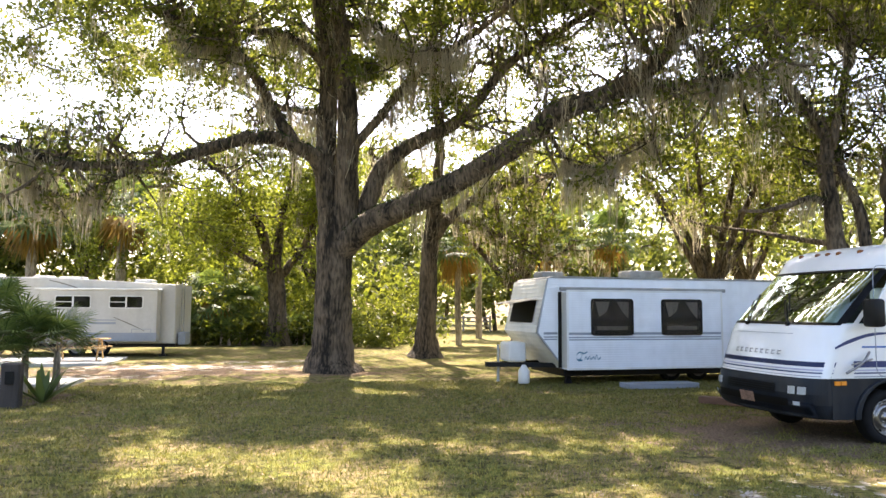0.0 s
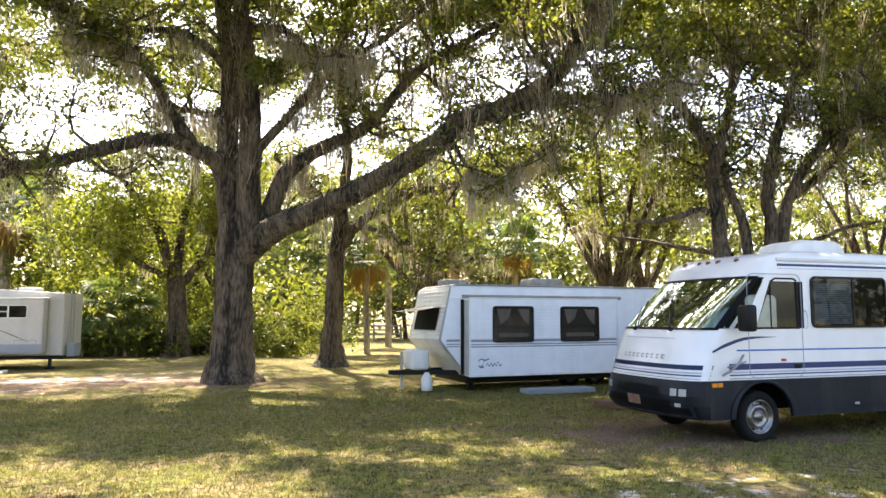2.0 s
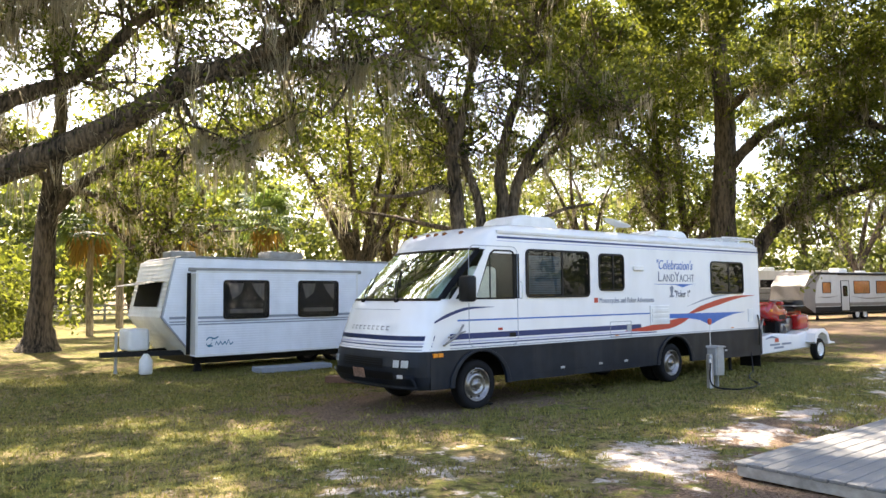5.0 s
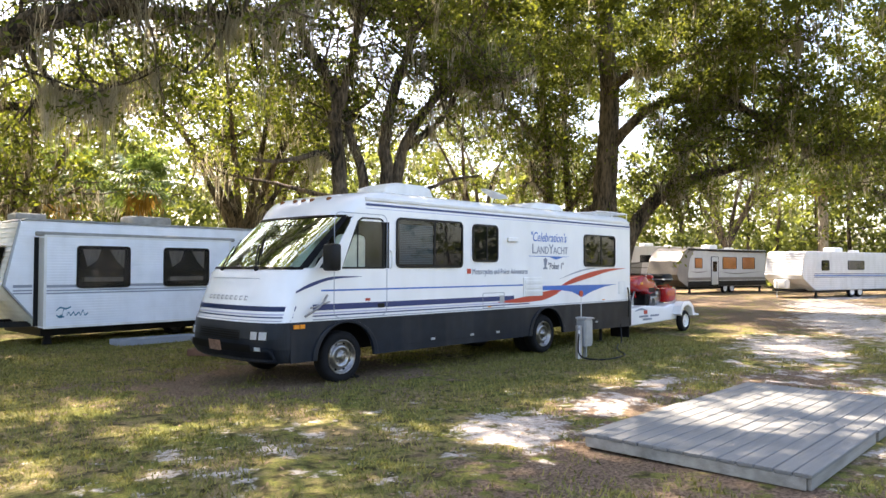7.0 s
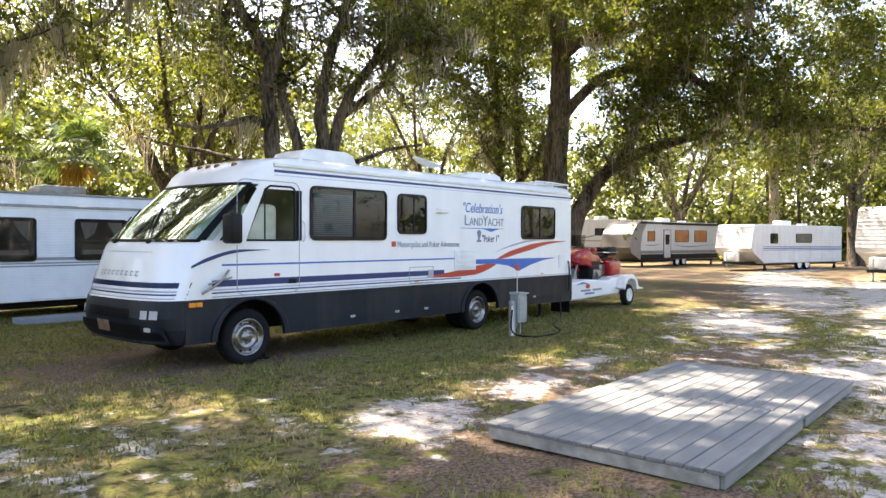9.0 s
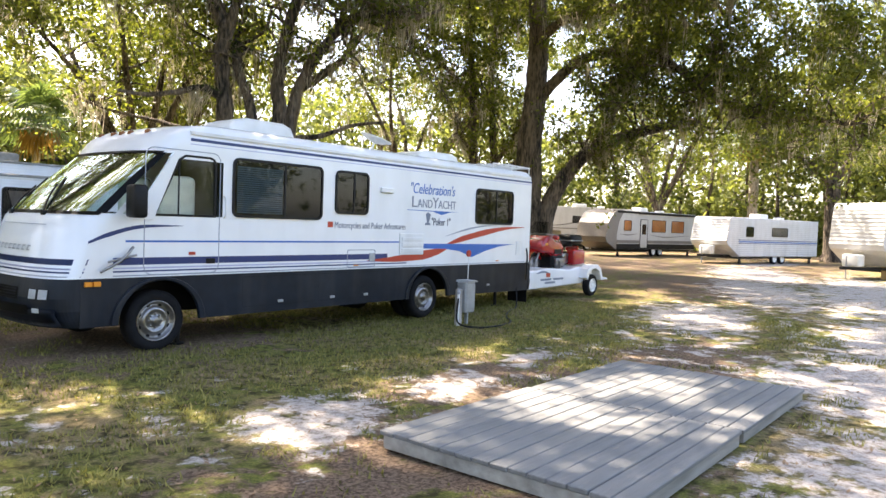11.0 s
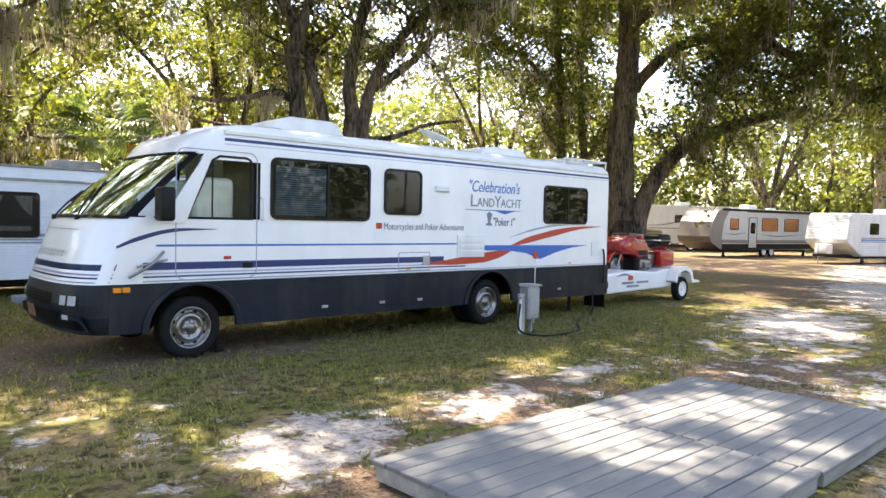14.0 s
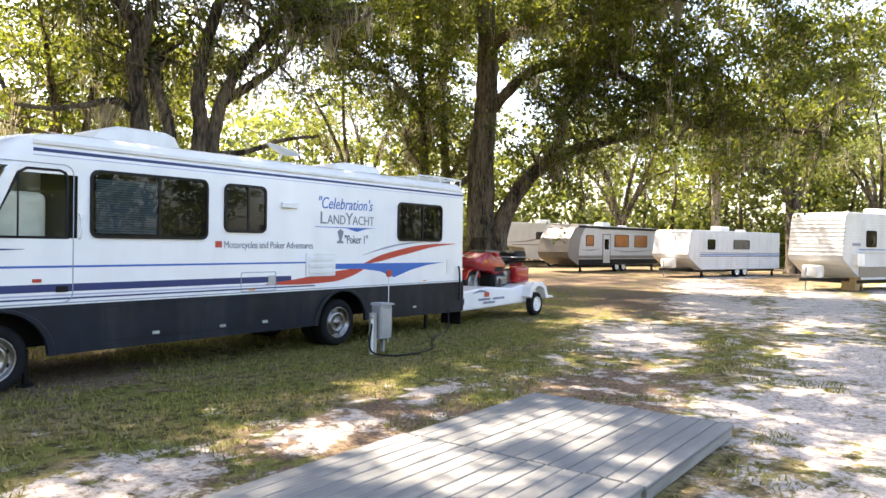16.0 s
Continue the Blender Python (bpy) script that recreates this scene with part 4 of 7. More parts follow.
def woods(name, label, strips, mat, leaf, wood=True, moss=0.15):
    """A far belt of trees: slim trunks, forking boughs and uneven leaf masses with gaps."""
    trunks, leaves, hang = Soup(), Soup(), Tree("", leaf)
    hang.leaves = leaves
    for x0, y0, x1, y1, deep, count, low, high, per in strips:
        for _ in range(count):
            f = rng.random()
            b = np.array([x0 + (x1 - x0) * f + rng.normal() * deep, y0 + (y1 - y0) * f + rng.normal() * deep, 0])
            h = high * rng.uniform(0.6, 1.1)
            top = b + np.array([rng.normal() * 0.8, rng.normal() * 0.8, h * 0.8])
            if wood and rng.random() < 0.45:
                line = [b, (b + top) / 2 + rng.normal(size=3) * 0.3, top]
                trunks.add(*tube_arrays(smooth_line(line, 3), np.linspace(0.22, 0.06, 7), 6))
                for _ in range(4):
                    p = b + (top - b) * rng.uniform(0.3, 0.9)
                    e = p + rng.normal(size=3) * np.array([1.8, 1.8, 0.8]) + np.array([0, 0, 1.0])
                    trunks.add(*tube_arrays([p, (p + e) / 2 + rng.normal(size=3) * 0.2, e], [0.08, 0.06, 0.02], 4))
            for _ in range(int(per)):
                c = b + np.array([rng.normal() * 2.0, rng.normal() * 2.0, low + (h - low) * rng.random() ** 0.8])
                m = rng.integers(14, 40)
                leaf_quads(leaves, c + rng.normal(size=(m, 3)) * np.array([0.7, 0.7, 0.4]) * rng.uniform(0.5, 1.3), leaf, 0.6)
                if rng.random() < moss:
                    hang.hang(c, 7, 1.3, 0.3)
    ob = thing(name, Matrix(), label, "woods", "", "stuff")
    if wood:
        link("trunks", trunks.mesh("trunks"), BARK, ob)
    link("foliage", leaves.mesh("foliage", False), mat, ob)
    if hang.moss.n:
        link("hanging_moss", hang.moss.mesh("hanging_moss", False), MOSS, ob)


woods("far_woods", "distant sunlit yellow-green woodland edge", [(60, 45, 88, 2, 4, 46, 0.5, 16, 34), (84, -8, 60, -30, 5, 22, 0.5, 18, 30), (24, 62, 60, 45, 4, 30, 1.0, 15, 26), (-6, 92, 32, 80, 4, 34, 0.3, 14, 26), (1, 68, 30, 58, 3, 26, 2.4, 14, 34), (62, 42, 86, 4, 3, 30, 0.2, 5, 24)], LEAF_FAR, 0.52)
woods("wood_edge", "dense dark green woodland behind the fifth-wheel trailer", [(-38, 50, -14, 50, 2.0, 30, 0.3, 13, 34), (-12, 58, 0, 60, 2, 14, 0.3, 11, 26), (-4, 47, 5, 52, 2, 9, 0.3, 8, 24), (-40, 10, -34, 44, 4, 20, 0.3, 14, 26)], LEAF, 0.46, moss=0.1)
# Unseen trees, added so that windows and bodywork have foliage to mirror.
woods("unseen_rear_woods", "unseen woodland added behind the walk for windows to mirror", [(-40, -32, 50, -36, 4, 44, 0.5, 12, 24), (-42, -20, -40, 10, 4, 16, 0.5, 12, 24), (50, -36, 62, -30, 4, 6, 0.5, 12, 24)], LEAF, 0.5, moss=0.0)


def shrubs(name, label, spots, mat, leaf, per):
    s = Soup()
    for x, y, r, h in spots:
        for _ in range(per):
            c = np.array([x, y, 0]) + rng.normal(size=3) * np.array([r * 0.55, r * 0.55, 0]) + np.array([0, 0, h * rng.random()])
            leaf_quads(s, c + rng.normal(size=(22, 3)) * 0.16, leaf, 0.4)
    tagged(link(name, s.mesh(name, False), mat), label, "bushes", kind="stuff")


shrubs("undergrowth", "low dark green undergrowth along the wood's edge", [(x, 40 + rng.normal() * 0.8, 1.6, rng.uniform(0.7, 2.6)) for x in np.arange(-5, 4.2, 0.7)] + [(4.0, 36, 1.2, 0.9), (5.5, 40, 1.6, 2.4), (6.6, 41, 1.0, 3.0)], LEAF, 0.24, 60)
shrubs("sunny_thicket", "bright yellow-green thicket along the wood's edge", [(x, 44 + rng.normal() * 0.8, 2.0, rng.uniform(3.5, 8.5)) for x in np.arange(-12, 2, 1.0)], LEAF_YELLOW, 0.24, 70)


def fan(soup, at, out, up, radius, blades=22, spread=250, width=0.05, sag=0.25):
    """One fan frond: many narrow pointed blades from one point."""
    out, up = unit(np.asarray(out, float)), np.asarray(up, float)
    side = unit(np.cross(out, up))
    for a in np.radians(np.linspace(-spread / 2, spread / 2, blades)):
        d = out * np.cos(a) + side * np.sin(a)
        n = np.cross(d, unit(np.cross(side, out)))
        r = radius * rng.uniform(0.85, 1.08)
        p0, p1, p2 = at, at + d * r * 0.6, at + d * r - np.array([0, 0, sag * r])
        w = n * width * radius
        soup.add([p0 - w * 0.15, p0 + w * 0.15, p1 + w, p1 - w, p2], [[0, 1, 2, 3]], [[3, 2, 4]])


def palm(x, y, h, r=0.17, crown=1.3, fronds=34, dead=14, label="cabbage palm with a shaggy round head of fan fronds", lean=(0, 0), group="cabbage palms"):
    base = np.array([x, y, 0.0])
    top = np.array([x + lean[0], y + lean[1], h])
    ob = thing("palm_tree", pose(x, y, 0), label, "palm tree", group)
    t = Soup()
    line = smooth_line([base, (base + top) / 2 + rng.normal(size=3) * 0.08, top], 6)
    t.add(*tube_arrays(line, np.linspace(r * 1.15, r, len(line)), 12, 0.05))
    live, old, stalk = Soup(), Soup(), Soup()
    for k in range(fronds + dead):
        gone = k >= fronds
        el = rng.uniform(-1.2, -0.35) if gone else rng.uniform(-0.45, 1.3)
        az = rng.uniform(0, 6.28)
        d = np.array([np.cos(az) * np.cos(el), np.sin(az) * np.cos(el), np.sin(el)])
        e = top + d * crown * (0.35 if gone else 0.75) * rng.uniform(0.8, 1.15)
        stalk.add(*tube_arrays([top - np.array([0, 0, 0.1]), (top + e) / 2 + np.array([0, 0, 0.08]), e], [0.02, 0.015, 0.01], 4))
        fan(old if gone else live, e, d + np.array([0, 0, -0.5 if gone else -0.15]), (0, 0, 1), crown * 0.62, 16, 210, 0.05, 0.5 if gone else 0.3)
    for s, nm, mat in ((t, "trunk", PALM_BARK), (stalk, "stalks", FROND), (live, "crown", FROND), (old, "dead_skirt", FROND_DEAD)):
        me = s.mesh(nm, nm == "trunk")
        me.transform(pose(-x, -y, 0))
        link(nm, me, mat, ob)


palm(66.8, 18, 10.3, 0.36, 2.4, 40, 22, "tall cabbage palm beyond the parked trailers")
palm(-14.7, 44, 7.2, 0.26, 2.4, 34, 16, "cabbage palm with an orange-brown dead skirt")
palm(-9.7, 43, 7.2, 0.26, 2.2, 34, 12)
palm(8.5, 37.2, 5.2, 0.15, 1.9, 46, 9, "slim cabbage palm with drooping fronds")
palm(14.6, 40, 6.0, 0.2, 1.9, 44, 7)
palm(19.5, 42, 6.4, 0.2, 2.0, 44, 7)
palm(12.0, 46, 7.2, 0.2, 2.0, 44, 7)
palm(-4.2, 40, 2.4, 0.15, 1.7, 26, 6, "low young cabbage palm at the wood's edge")
palm(-3.0, 40.5, 1.8, 0.15, 1.6, 22, 6, "low young cabbage palm at the wood's edge")

# ---- motorhome ----
LENGTH, HALF = 10.45, 1.2


def interp(z, table):
    zs, vs = [a for a, _ in table], [b for _, b in table]
    return float(np.interp(z, zs, vs))


NOSE = [(0.40, 0.18), (0.55, 0.08), (0.75, 0.06), (0.97, 0.09), (1.02, 0.13), (1.2, 0.17), (1.68, 0.33), (1.76, 0.39), (2.1, 0.76), (2.56, 1.3), (2.66, 1.38), (2.78, 1.47), (2.88, 1.6), (2.95, 1.78), (3.0, 2.1), (3.03, 2.5)]
BULGE = [(0.4, 0.46), (1.0, 0.46), (1.68, 0.58), (1.76, 0.62), (2.56, 0.4), (2.8, 0.34), (3.03, 0.3)]
INSET = [(0.4, 0.03), (0.6, 0.0), (2.74, 0.0), (2.84, 0.015), (2.92, 0.05), (2.98, 0.12), (3.01, 0.2), (3.03, 0.36)]
FRONT_S = [math.sin(i / 24 * math.pi / 2) for i in range(-24, 25)]


def nose(z, s, proud=0.0):
    """A place on the rounded front: s runs from -1 at the near side to 1 at the far side."""
    half = HALF - interp(z, INSET)
    x = interp(z, NOSE) + interp(z, BULGE) * (1 - max(0.0, 1 - abs(s) ** 2.7) ** (1 / 2.7))
    p = Vector((x, HALF + half * s, z))
    if proud:
        n = Vector((-1.0, s * 1.2, 0.25)).normalized()
        p += n * proud
    return p


def nose_patch(z0, z1, s0, s1, proud, rows=2, cols=24, thick=0.004):
    bm = bmesh.new()
    grid = [[bm.verts.new(nose(z0 + (z1 - z0) * r / rows, s0 + (s1 - s0) * c / cols, proud)) for c in range(cols + 1)] for r in range(rows + 1)]
    fs = [bm.faces.new((grid[r][c], grid[r][c + 1], grid[r + 1][c + 1], grid[r + 1][c])) for r in range(rows) for c in range(cols)]
    if thick:
        bmesh.ops.solidify(bm, geom=fs, thickness=thick)
    return bm


DOOR_U = (1.80, 2.40)
WHEELS = (1.52, 6.82)


def shell(levels, skip_windows=False, wheel_arches=False):
    """The body's skin over some levels: rounded front, straight sides, rounded rear."""
    bm = bmesh.new()
    rows = []
    for z in levels:
        half = HALF - interp(z, INSET)
        end = LENGTH - 0.06 - interp(z, INSET) * 0.5
        row = [nose(z, s) for s in FRONT_S]
        corner_r, corner_l = row[-1].x, row[0].x
        us = [max(corner_r + 0.05, u) for u in (1.80, 2.40, 4.0, 6.0, 8.0)]
        row += [Vector((u, HALF + half, z)) for u in us]
        for a in range(0, 91, 30):
            row.append(Vector((end - 0.12 + 0.12 * math.sin(radians(a)), HALF + half - 0.12 + 0.12 * math.cos(radians(a)), z)))
        for a in range(0, 91, 30):
            row.append(Vector((end - 0.12 + 0.12 * math.cos(radians(a)), HALF - half + 0.12 - 0.12 * math.sin(radians(a)), z)))
        row += [Vector((u, HALF - half, z)) for u in reversed(us)]
        rows.append([bm.verts.new(p) for p in row])
    n = len(rows[0])
    for (a, b), z0, z1 in zip(zip(rows, rows[1:]), levels, levels[1:]):
        for i in range(n):
            j = (i + 1) % n
            if skip_windows:
                mid = (a[i].co + a[j].co + b[i].co + b[j].co) / 4
                if 1.77 < mid.z < 2.55 and i < 48 and 1 <= i < 47:
                    continue
                if 1.77 < mid.z < 2.52 and (mid.y < 0.05 or mid.y > 2.35) and 1.2 < mid.x < DOOR_U[1] + 0.02:
                    continue
            bm.faces.new((a[i], a[j], b[j], b[i]))
    if levels[-1] > 2.9:
        bm.faces.new(rows[-1])
    bmesh.ops.recalc_face_normals(bm, faces=bm.faces[:])
    return bm


def wheel(name, parent, x, y, z, r, width, out=-1, rim_r=None, simple=False, white=False):
    """A tyre with its rim as one part, facing -y when out is -1."""
    rim_r = rim_r or r * 0.66
    d = width * 0.5
    t = part(name, lathe([(rim_r * 0.97, -d * 0.7), (rim_r * 1.04, -d * 0.96), (r * 0.86, -d), (r * 0.96, -d * 0.86), (r, -d * 0.6), (r, d * 0.6), (r * 0.95, d * 0.9), (rim_r, d)], 32, center=(x, y, z), caps=False), RUBBER, parent, "black tyre on a metal rim", True)
    s = out
    prof = [(rim_r, s * d * 0.97), (rim_r * 0.97, s * d * 1.0), (rim_r * 0.92, s * d * 0.9), (rim_r * 0.88, s * d * 0.45), (rim_r * 0.74, s * d * 0.4), (rim_r * 0.7, s * d * 0.7), (rim_r * 0.6, s * d * 0.85), (rim_r * 0.5, s * d * 0.84), (rim_r * 0.46, s * d * 0.7), (rim_r * 0.22, s * d * 0.68), (rim_r * 0.2, s * d * 1.0), (rim_r * 0.14, s * d * 1.05), (0.002, s * d * 1.05)]
    part("rim", lathe(prof, 32, center=(x, y, z), caps=False), WHITE_DULL if white else CHROME, t, "bright metal rim", True)
    if not simple:
        nut = hole = None
        for i in range(8):
            a, h = i * math.pi / 4, (i + 0.5) * math.pi / 4
            if nut is None:
                o = part("wheel_nut", lathe([(0.013, s * d * 0.66), (0.013, s * d * 0.84), (0.002, s * d * 0.86)], 6), CHROME, t)
                p = part("hand_hole", lathe([(0.026, s * d * 0.36), (0.026, s * d * 0.44), (0.002, s * d * 0.45)], 8), BLACK, t)
                nut, hole = o.data, p.data
            else:
                o, p = new("wheel_nut", nut), new("hand_hole", hole)
                o.parent = p.parent = t
            o.location = (x + rim_r * 0.34 * math.cos(a), y, z + rim_r * 0.34 * math.sin(a))
            p.location = (x + rim_r * 0.81 * math.cos(h), y, z + rim_r * 0.81 * math.sin(h))
    return t


def side_window(parent, u0, u1, z0, z1, split=None, r=0.07, y=0.0, blind=False, mat=None):
    w = part("side_window", ring(rounded(u0 - 0.035, u1 + 0.035, z0 - 0.035, z1 + 0.035, r + 0.03), rounded(u0, u1, z0, z1, r), y - 0.022, y - 0.002), BLACK, parent, "tinted window in a black rounded frame")
    part("pane", sheet(rounded(u0, u1, z0, z1, r), y - 0.01), mat or GLASS_DARK, w).visible_shadow = False
    # Near-black sheet on the wall paints the shade of the room behind.
    part("unlit_backing", slab(rounded(u0, u1, z0, z1, r), y - 0.005, y - 0.001), BLIND if blind else UNLIT_BACK, w)
    if split:
        part("mullion", box(split - 0.018, split + 0.018, y - 0.018, y - 0.006, z0, z1), BLACK, w)
    return w


def decal(parent, outline, mat, name="stripe", label="", y=0.0, t=0.003):
    return part(name, slab(outline, y - t, y - 0.0005), mat, parent, label)


def ribbon(line, widths):
    """Outline of a tapering painted swoosh about a line in x, z."""
    up, dn = [], []
    for (x, z), w in zip(line, widths):
        up.append((x, z + w / 2)), dn.append((x, z - w / 2))
    return up + dn[::-1]


def curve2(pts, widths, per=6):
    line = smooth_line([(x, 0, z) for x, z in pts], per)
    ts = np.linspace(0, len(pts) - 1, len(line))
    return ribbon([(p.x, p.z) for p in line], np.interp(ts, range(len(widths)), widths))


def motorhome():
    mh = thing("motorhome", pose(6.6, 8.8, 0), "long white motorhome with dark grey skirt and red and blue stripes", "motorhome")
    # skins
    part("body", shell([0.98, 1.02, 1.2, 1.45, 1.68, 1.76, 1.95, 2.1, 2.25, 2.4, 2.5, 2.56, 2.66, 2.74, 2.8, 2.85, 2.89, 2.93, 2.96, 2.98, 3.0, 3.015, 3.03], True), WHITE, mh, "glossy white fibreglass body", True)
    sk = bmesh.new()
    zs = [0.40, 0.5, 0.6, 0.75, 0.9, 0.978]
    rows = [[sk.verts.new(nose(z, q)) for q in FRONT_S] for z in zs]
    for a, b in zip(rows, rows[1:]):
        for i in range(48):
            sk.faces.new((a[i], a[i + 1], b[i + 1], b[i]))
    for y in (0.0, 2 * HALF):
        low = [(0.52, 0.40)]
        for u in WHEELS:
            low += [(u + 0.55 * math.cos(radians(a)), 0.40 + 0.53 * max(0.0, math.sin(radians(a)))) for a in range(180, -1, -10)]
        low += [(LENGTH - 0.18, 0.36), (LENGTH - 0.18, 0.978), (0.52, 0.978)]
        slab(low, y - 0.004, y + 0.016, into=sk)
    box(LENGTH - 0.18, LENGTH - 0.06, 0.0, 2 * HALF, 0.36, 0.978, bevel=0.03, into=sk)
    part("skirt", sk, SKIRT, mh, "dark grey lower skirt")
    for u in WHEELS:
        arc = [(u + 0.55 * math.cos(radians(a)), 0.40 + 0.53 * math.sin(radians(a))) for a in range(0, 181, 12)]
        arc2 = [(u + 0.64 * math.cos(radians(a)), 0.40 + 0.575 * math.sin(radians(a))) for a in range(180, -1, -12)]
        part("wheel_flare", slab(arc + arc2, -0.034, 0.03, 0.012), SKIRT, mh)
    # dark inner floor and wheel wells
    part("underbody", box(0.9, LENGTH - 0.3, 0.5, 1.9, 0.45, 0.95), BLACK, mh)
    for u in WHEELS:
        for y in (0.2, 2.2):
            rear = u > 3
            wheel("wheel", mh, u, y if y < 1 else 2.2, 0.40, 0.395, 0.24, -1 if y < 1 else 1)
            if rear:
                wheel("inner_wheel", mh, u, 0.5 if y < 1 else 1.9, 0.40, 0.395, 0.24, -1 if y < 1 else 1, simple=True)
    part("axle", lathe([(0.06, 0.2), (0.06, 2.2)], 12, center=(WHEELS[1], 0, 0.4)), BLACK, mh)
    # windscreen and cab
    ws = part("windscreen", nose_patch(1.77, 2.55, -0.955, 0.955, 0.004, 8, 36, 0), GLASS_CLEAR, mh, "wide raked windscreen mirroring the trees", True)
    ws.visible_shadow = False
    for z0, z1, nm in ((1.735, 1.775, "lower_seal"), (2.545, 2.58, "upper_seal")):
        part(nm, nose_patch(z0, z1, -0.97, 0.97, 0.012, 1, 36), BLACK, mh, "", True)
    part("centre_post", nose_patch(1.77, 2.55, -0.008, 0.008, 0.008, 6, 1), BLACK, mh)
    for sgn in (-1, 1):
        part("pillar_trim", nose_patch(1.76, 2.56, sgn * 0.94, sgn * 0.985, 0.01, 8, 2), BLACK, mh)
    dash = box(1.12, 1.6, 0.12, 2.28, 1.15, 1.76, bevel=0.03)
    box(0.62, 1.12, 0.55, 1.85, 1.15, 1.75, bevel=0.03, into=dash)
    part("dashboard", dash, TEAL_TRIM, mh, "pale green dashboard")
    part("cab_wall", box(3.0, 3.04, 0.05, 2.35, 1.0, 2.7), CAB_TRIM, mh)
    part("cab_floor", box(0.9, 3.0, 0.06, 2.34, 1.0, 1.05), CAB_TRIM, mh)
    for u0, u1, y0, y1 in ((1.66, 2.2, 0.3, 0.52), (1.9, 2.2, 1.45, 2.0)):
        seat = part("cab_seat", box(u0, u1, y0, y1, 1.3, 2.3, bevel=0.09, seg=3), BEIGE, mh, "pale beige high-backed seat", True)
        part("cushion", box(u0 - 0.05, u1, y0 - 0.02, y1 + 0.35, 1.1, 1.35, bevel=0.05, seg=2), BEIGE, seat, "", True)
    part("steering_wheel", lathe([(0.2, -0.012), (0.21, 0.0), (0.2, 0.012), (0.18, 0.0)], 20, "x", (1.5, 0.55, 1.75)), BLACK, mh)
    light = [(1.44, 1.78), (2.27, 1.78), (2.27, 2.46), (2.24, 2.51), (2.19, 2.53), (1.84, 2.53), (1.76, 2.48)]
    rim = [(1.40, 1.75), (2.30, 1.75), (2.30, 2.47), (2.265, 2.535), (2.2, 2.56), (1.83, 2.56), (1.735, 2.5)]
    post = [(1.10, 1.70), (1.40, 1.70), (1.76, 2.58), (1.66, 2.58)]
    for y in (0.012, 2 * HALF - 0.018):
        g = part("cab_window", sheet(light, y + 0.003), GLASS_CAB, mh, "clear cab side window")
        g.visible_shadow = False
        part("window_seal", ring(rim, light, y - 0.016, y + 0.02), BLACK, g)
    part("window_bar", box(1.74, 1.755, 0.0, 0.016, 1.78, 2.5), BLACK, mh)
    for y in (0.0, 2 * HALF):
        part("pillar", slab(post, y - 0.012, y + 0.012, 0.003), WHITE, mh)
    # cab door outline
    door = part("cab_door", ring(rounded(1.28, 2.36, 1.0, 2.62, 0.12), rounded(1.292, 2.348, 1.012, 2.608, 0.11), -0.004, 0.0), GREY_STRIPE, mh, "door set flush in the white side")
    link("grab_rail", pipe([(2.42, 0.0, 1.75), (2.42, -0.05, 1.8), (2.42, -0.05, 2.0), (2.42, 0.0, 2.05)], 0.012).mesh("grab_rail"), WHITE_DULL, mh)
    part("door_latch", box(2.16, 2.3, -0.012, 0.0, 1.13, 1.2, bevel=0.004), BLACK, door)
    # wipers
    for s0, s1 in ((-0.42, -0.02), (0.35, 0.72)):
        a, b = nose(1.74, s0, 0.03), nose(2.1, s1, 0.035)
        w = link("wiper", pipe([a, (a + b) / 2 + Vector((-0.02, 0, 0)), b], 0.012, 4, 6).mesh("wiper"), BLACK, mh)
        c, d = nose(1.95, s1 - 0.22, 0.02), nose(2.22, s1 + 0.08, 0.02)
        link("wiper_blade", pipe([c, (c + d) / 2, d], 0.011, 4, 5).mesh("wiper_blade"), BLACK, w)
        part("wiper_pivot", lathe([(0.035, -0.02), (0.03, 0.03)], 10, "x", a), BLACK, w)
    # nose: stripes, letters, lamps
    part("hood_seam", nose_patch(1.60, 1.608, -0.55, 0.55, 0.003, 1, 20), GREY_STRIPE, mh)
    for z0, z1, mat in ((1.14, 1.21, NAVY), (1.085, 1.105, LILAC), (1.045, 1.065, NAVY), (1.0, 1.012, GREY_STRIPE)):
        part("nose_stripe", nose_patch(z0, z1, -0.999, 0.999, 0.004, 1, 48), mat, mh)
    for i in range(9):
        s0 = 0.46 - i * 0.105
        p, q = nose(1.285, s0, 0.006), nose(1.285, s0 - 0.06, 0.006)
        bm = bmesh.new()
        up = (nose(1.35, s0, 0.006) - p)
        for k in (0.0, 0.75):
            a, b = p + up * k, q + up * k
            v = [bm.verts.new(c) for c in (a, b, b + up * 0.22, a + up * 0.22)]
            bm.faces.new(v)
        a = p.lerp(q, 0.1)
        v = [bm.verts.new(c) for c in (a, p.lerp(q, 0.35), p.lerp(q, 0.35) + up, a + up)]
        bm.faces.new(v)
        bmesh.ops.solidify(bm, geom=bm.faces[:], thickness=0.006)
        part("nose_letter", bm, STEEL, mh, "grey metal letter shape")
    part("bumper", nose_patch(0.42, 0.62, -0.93, 0.93, 0.05, 3, 40), SKIRT, mh, "dark grey front bumper", True)
    part("grille", nose_patch(0.72, 0.86, -0.46, 0.5, 0.006, 1, 20), BLACK, mh, "black slatted grille")
    for k in range(4):
        part("grille_slat", nose_patch(0.73 + k * 0.034, 0.742 + k * 0.034, -0.45, 0.49, 0.018, 1, 16), SKIRT, mh)
    part("bumper_slot", nose_patch(0.55, 0.66, -0.66, 0.66, 0.058, 1, 30), BLACK, mh)
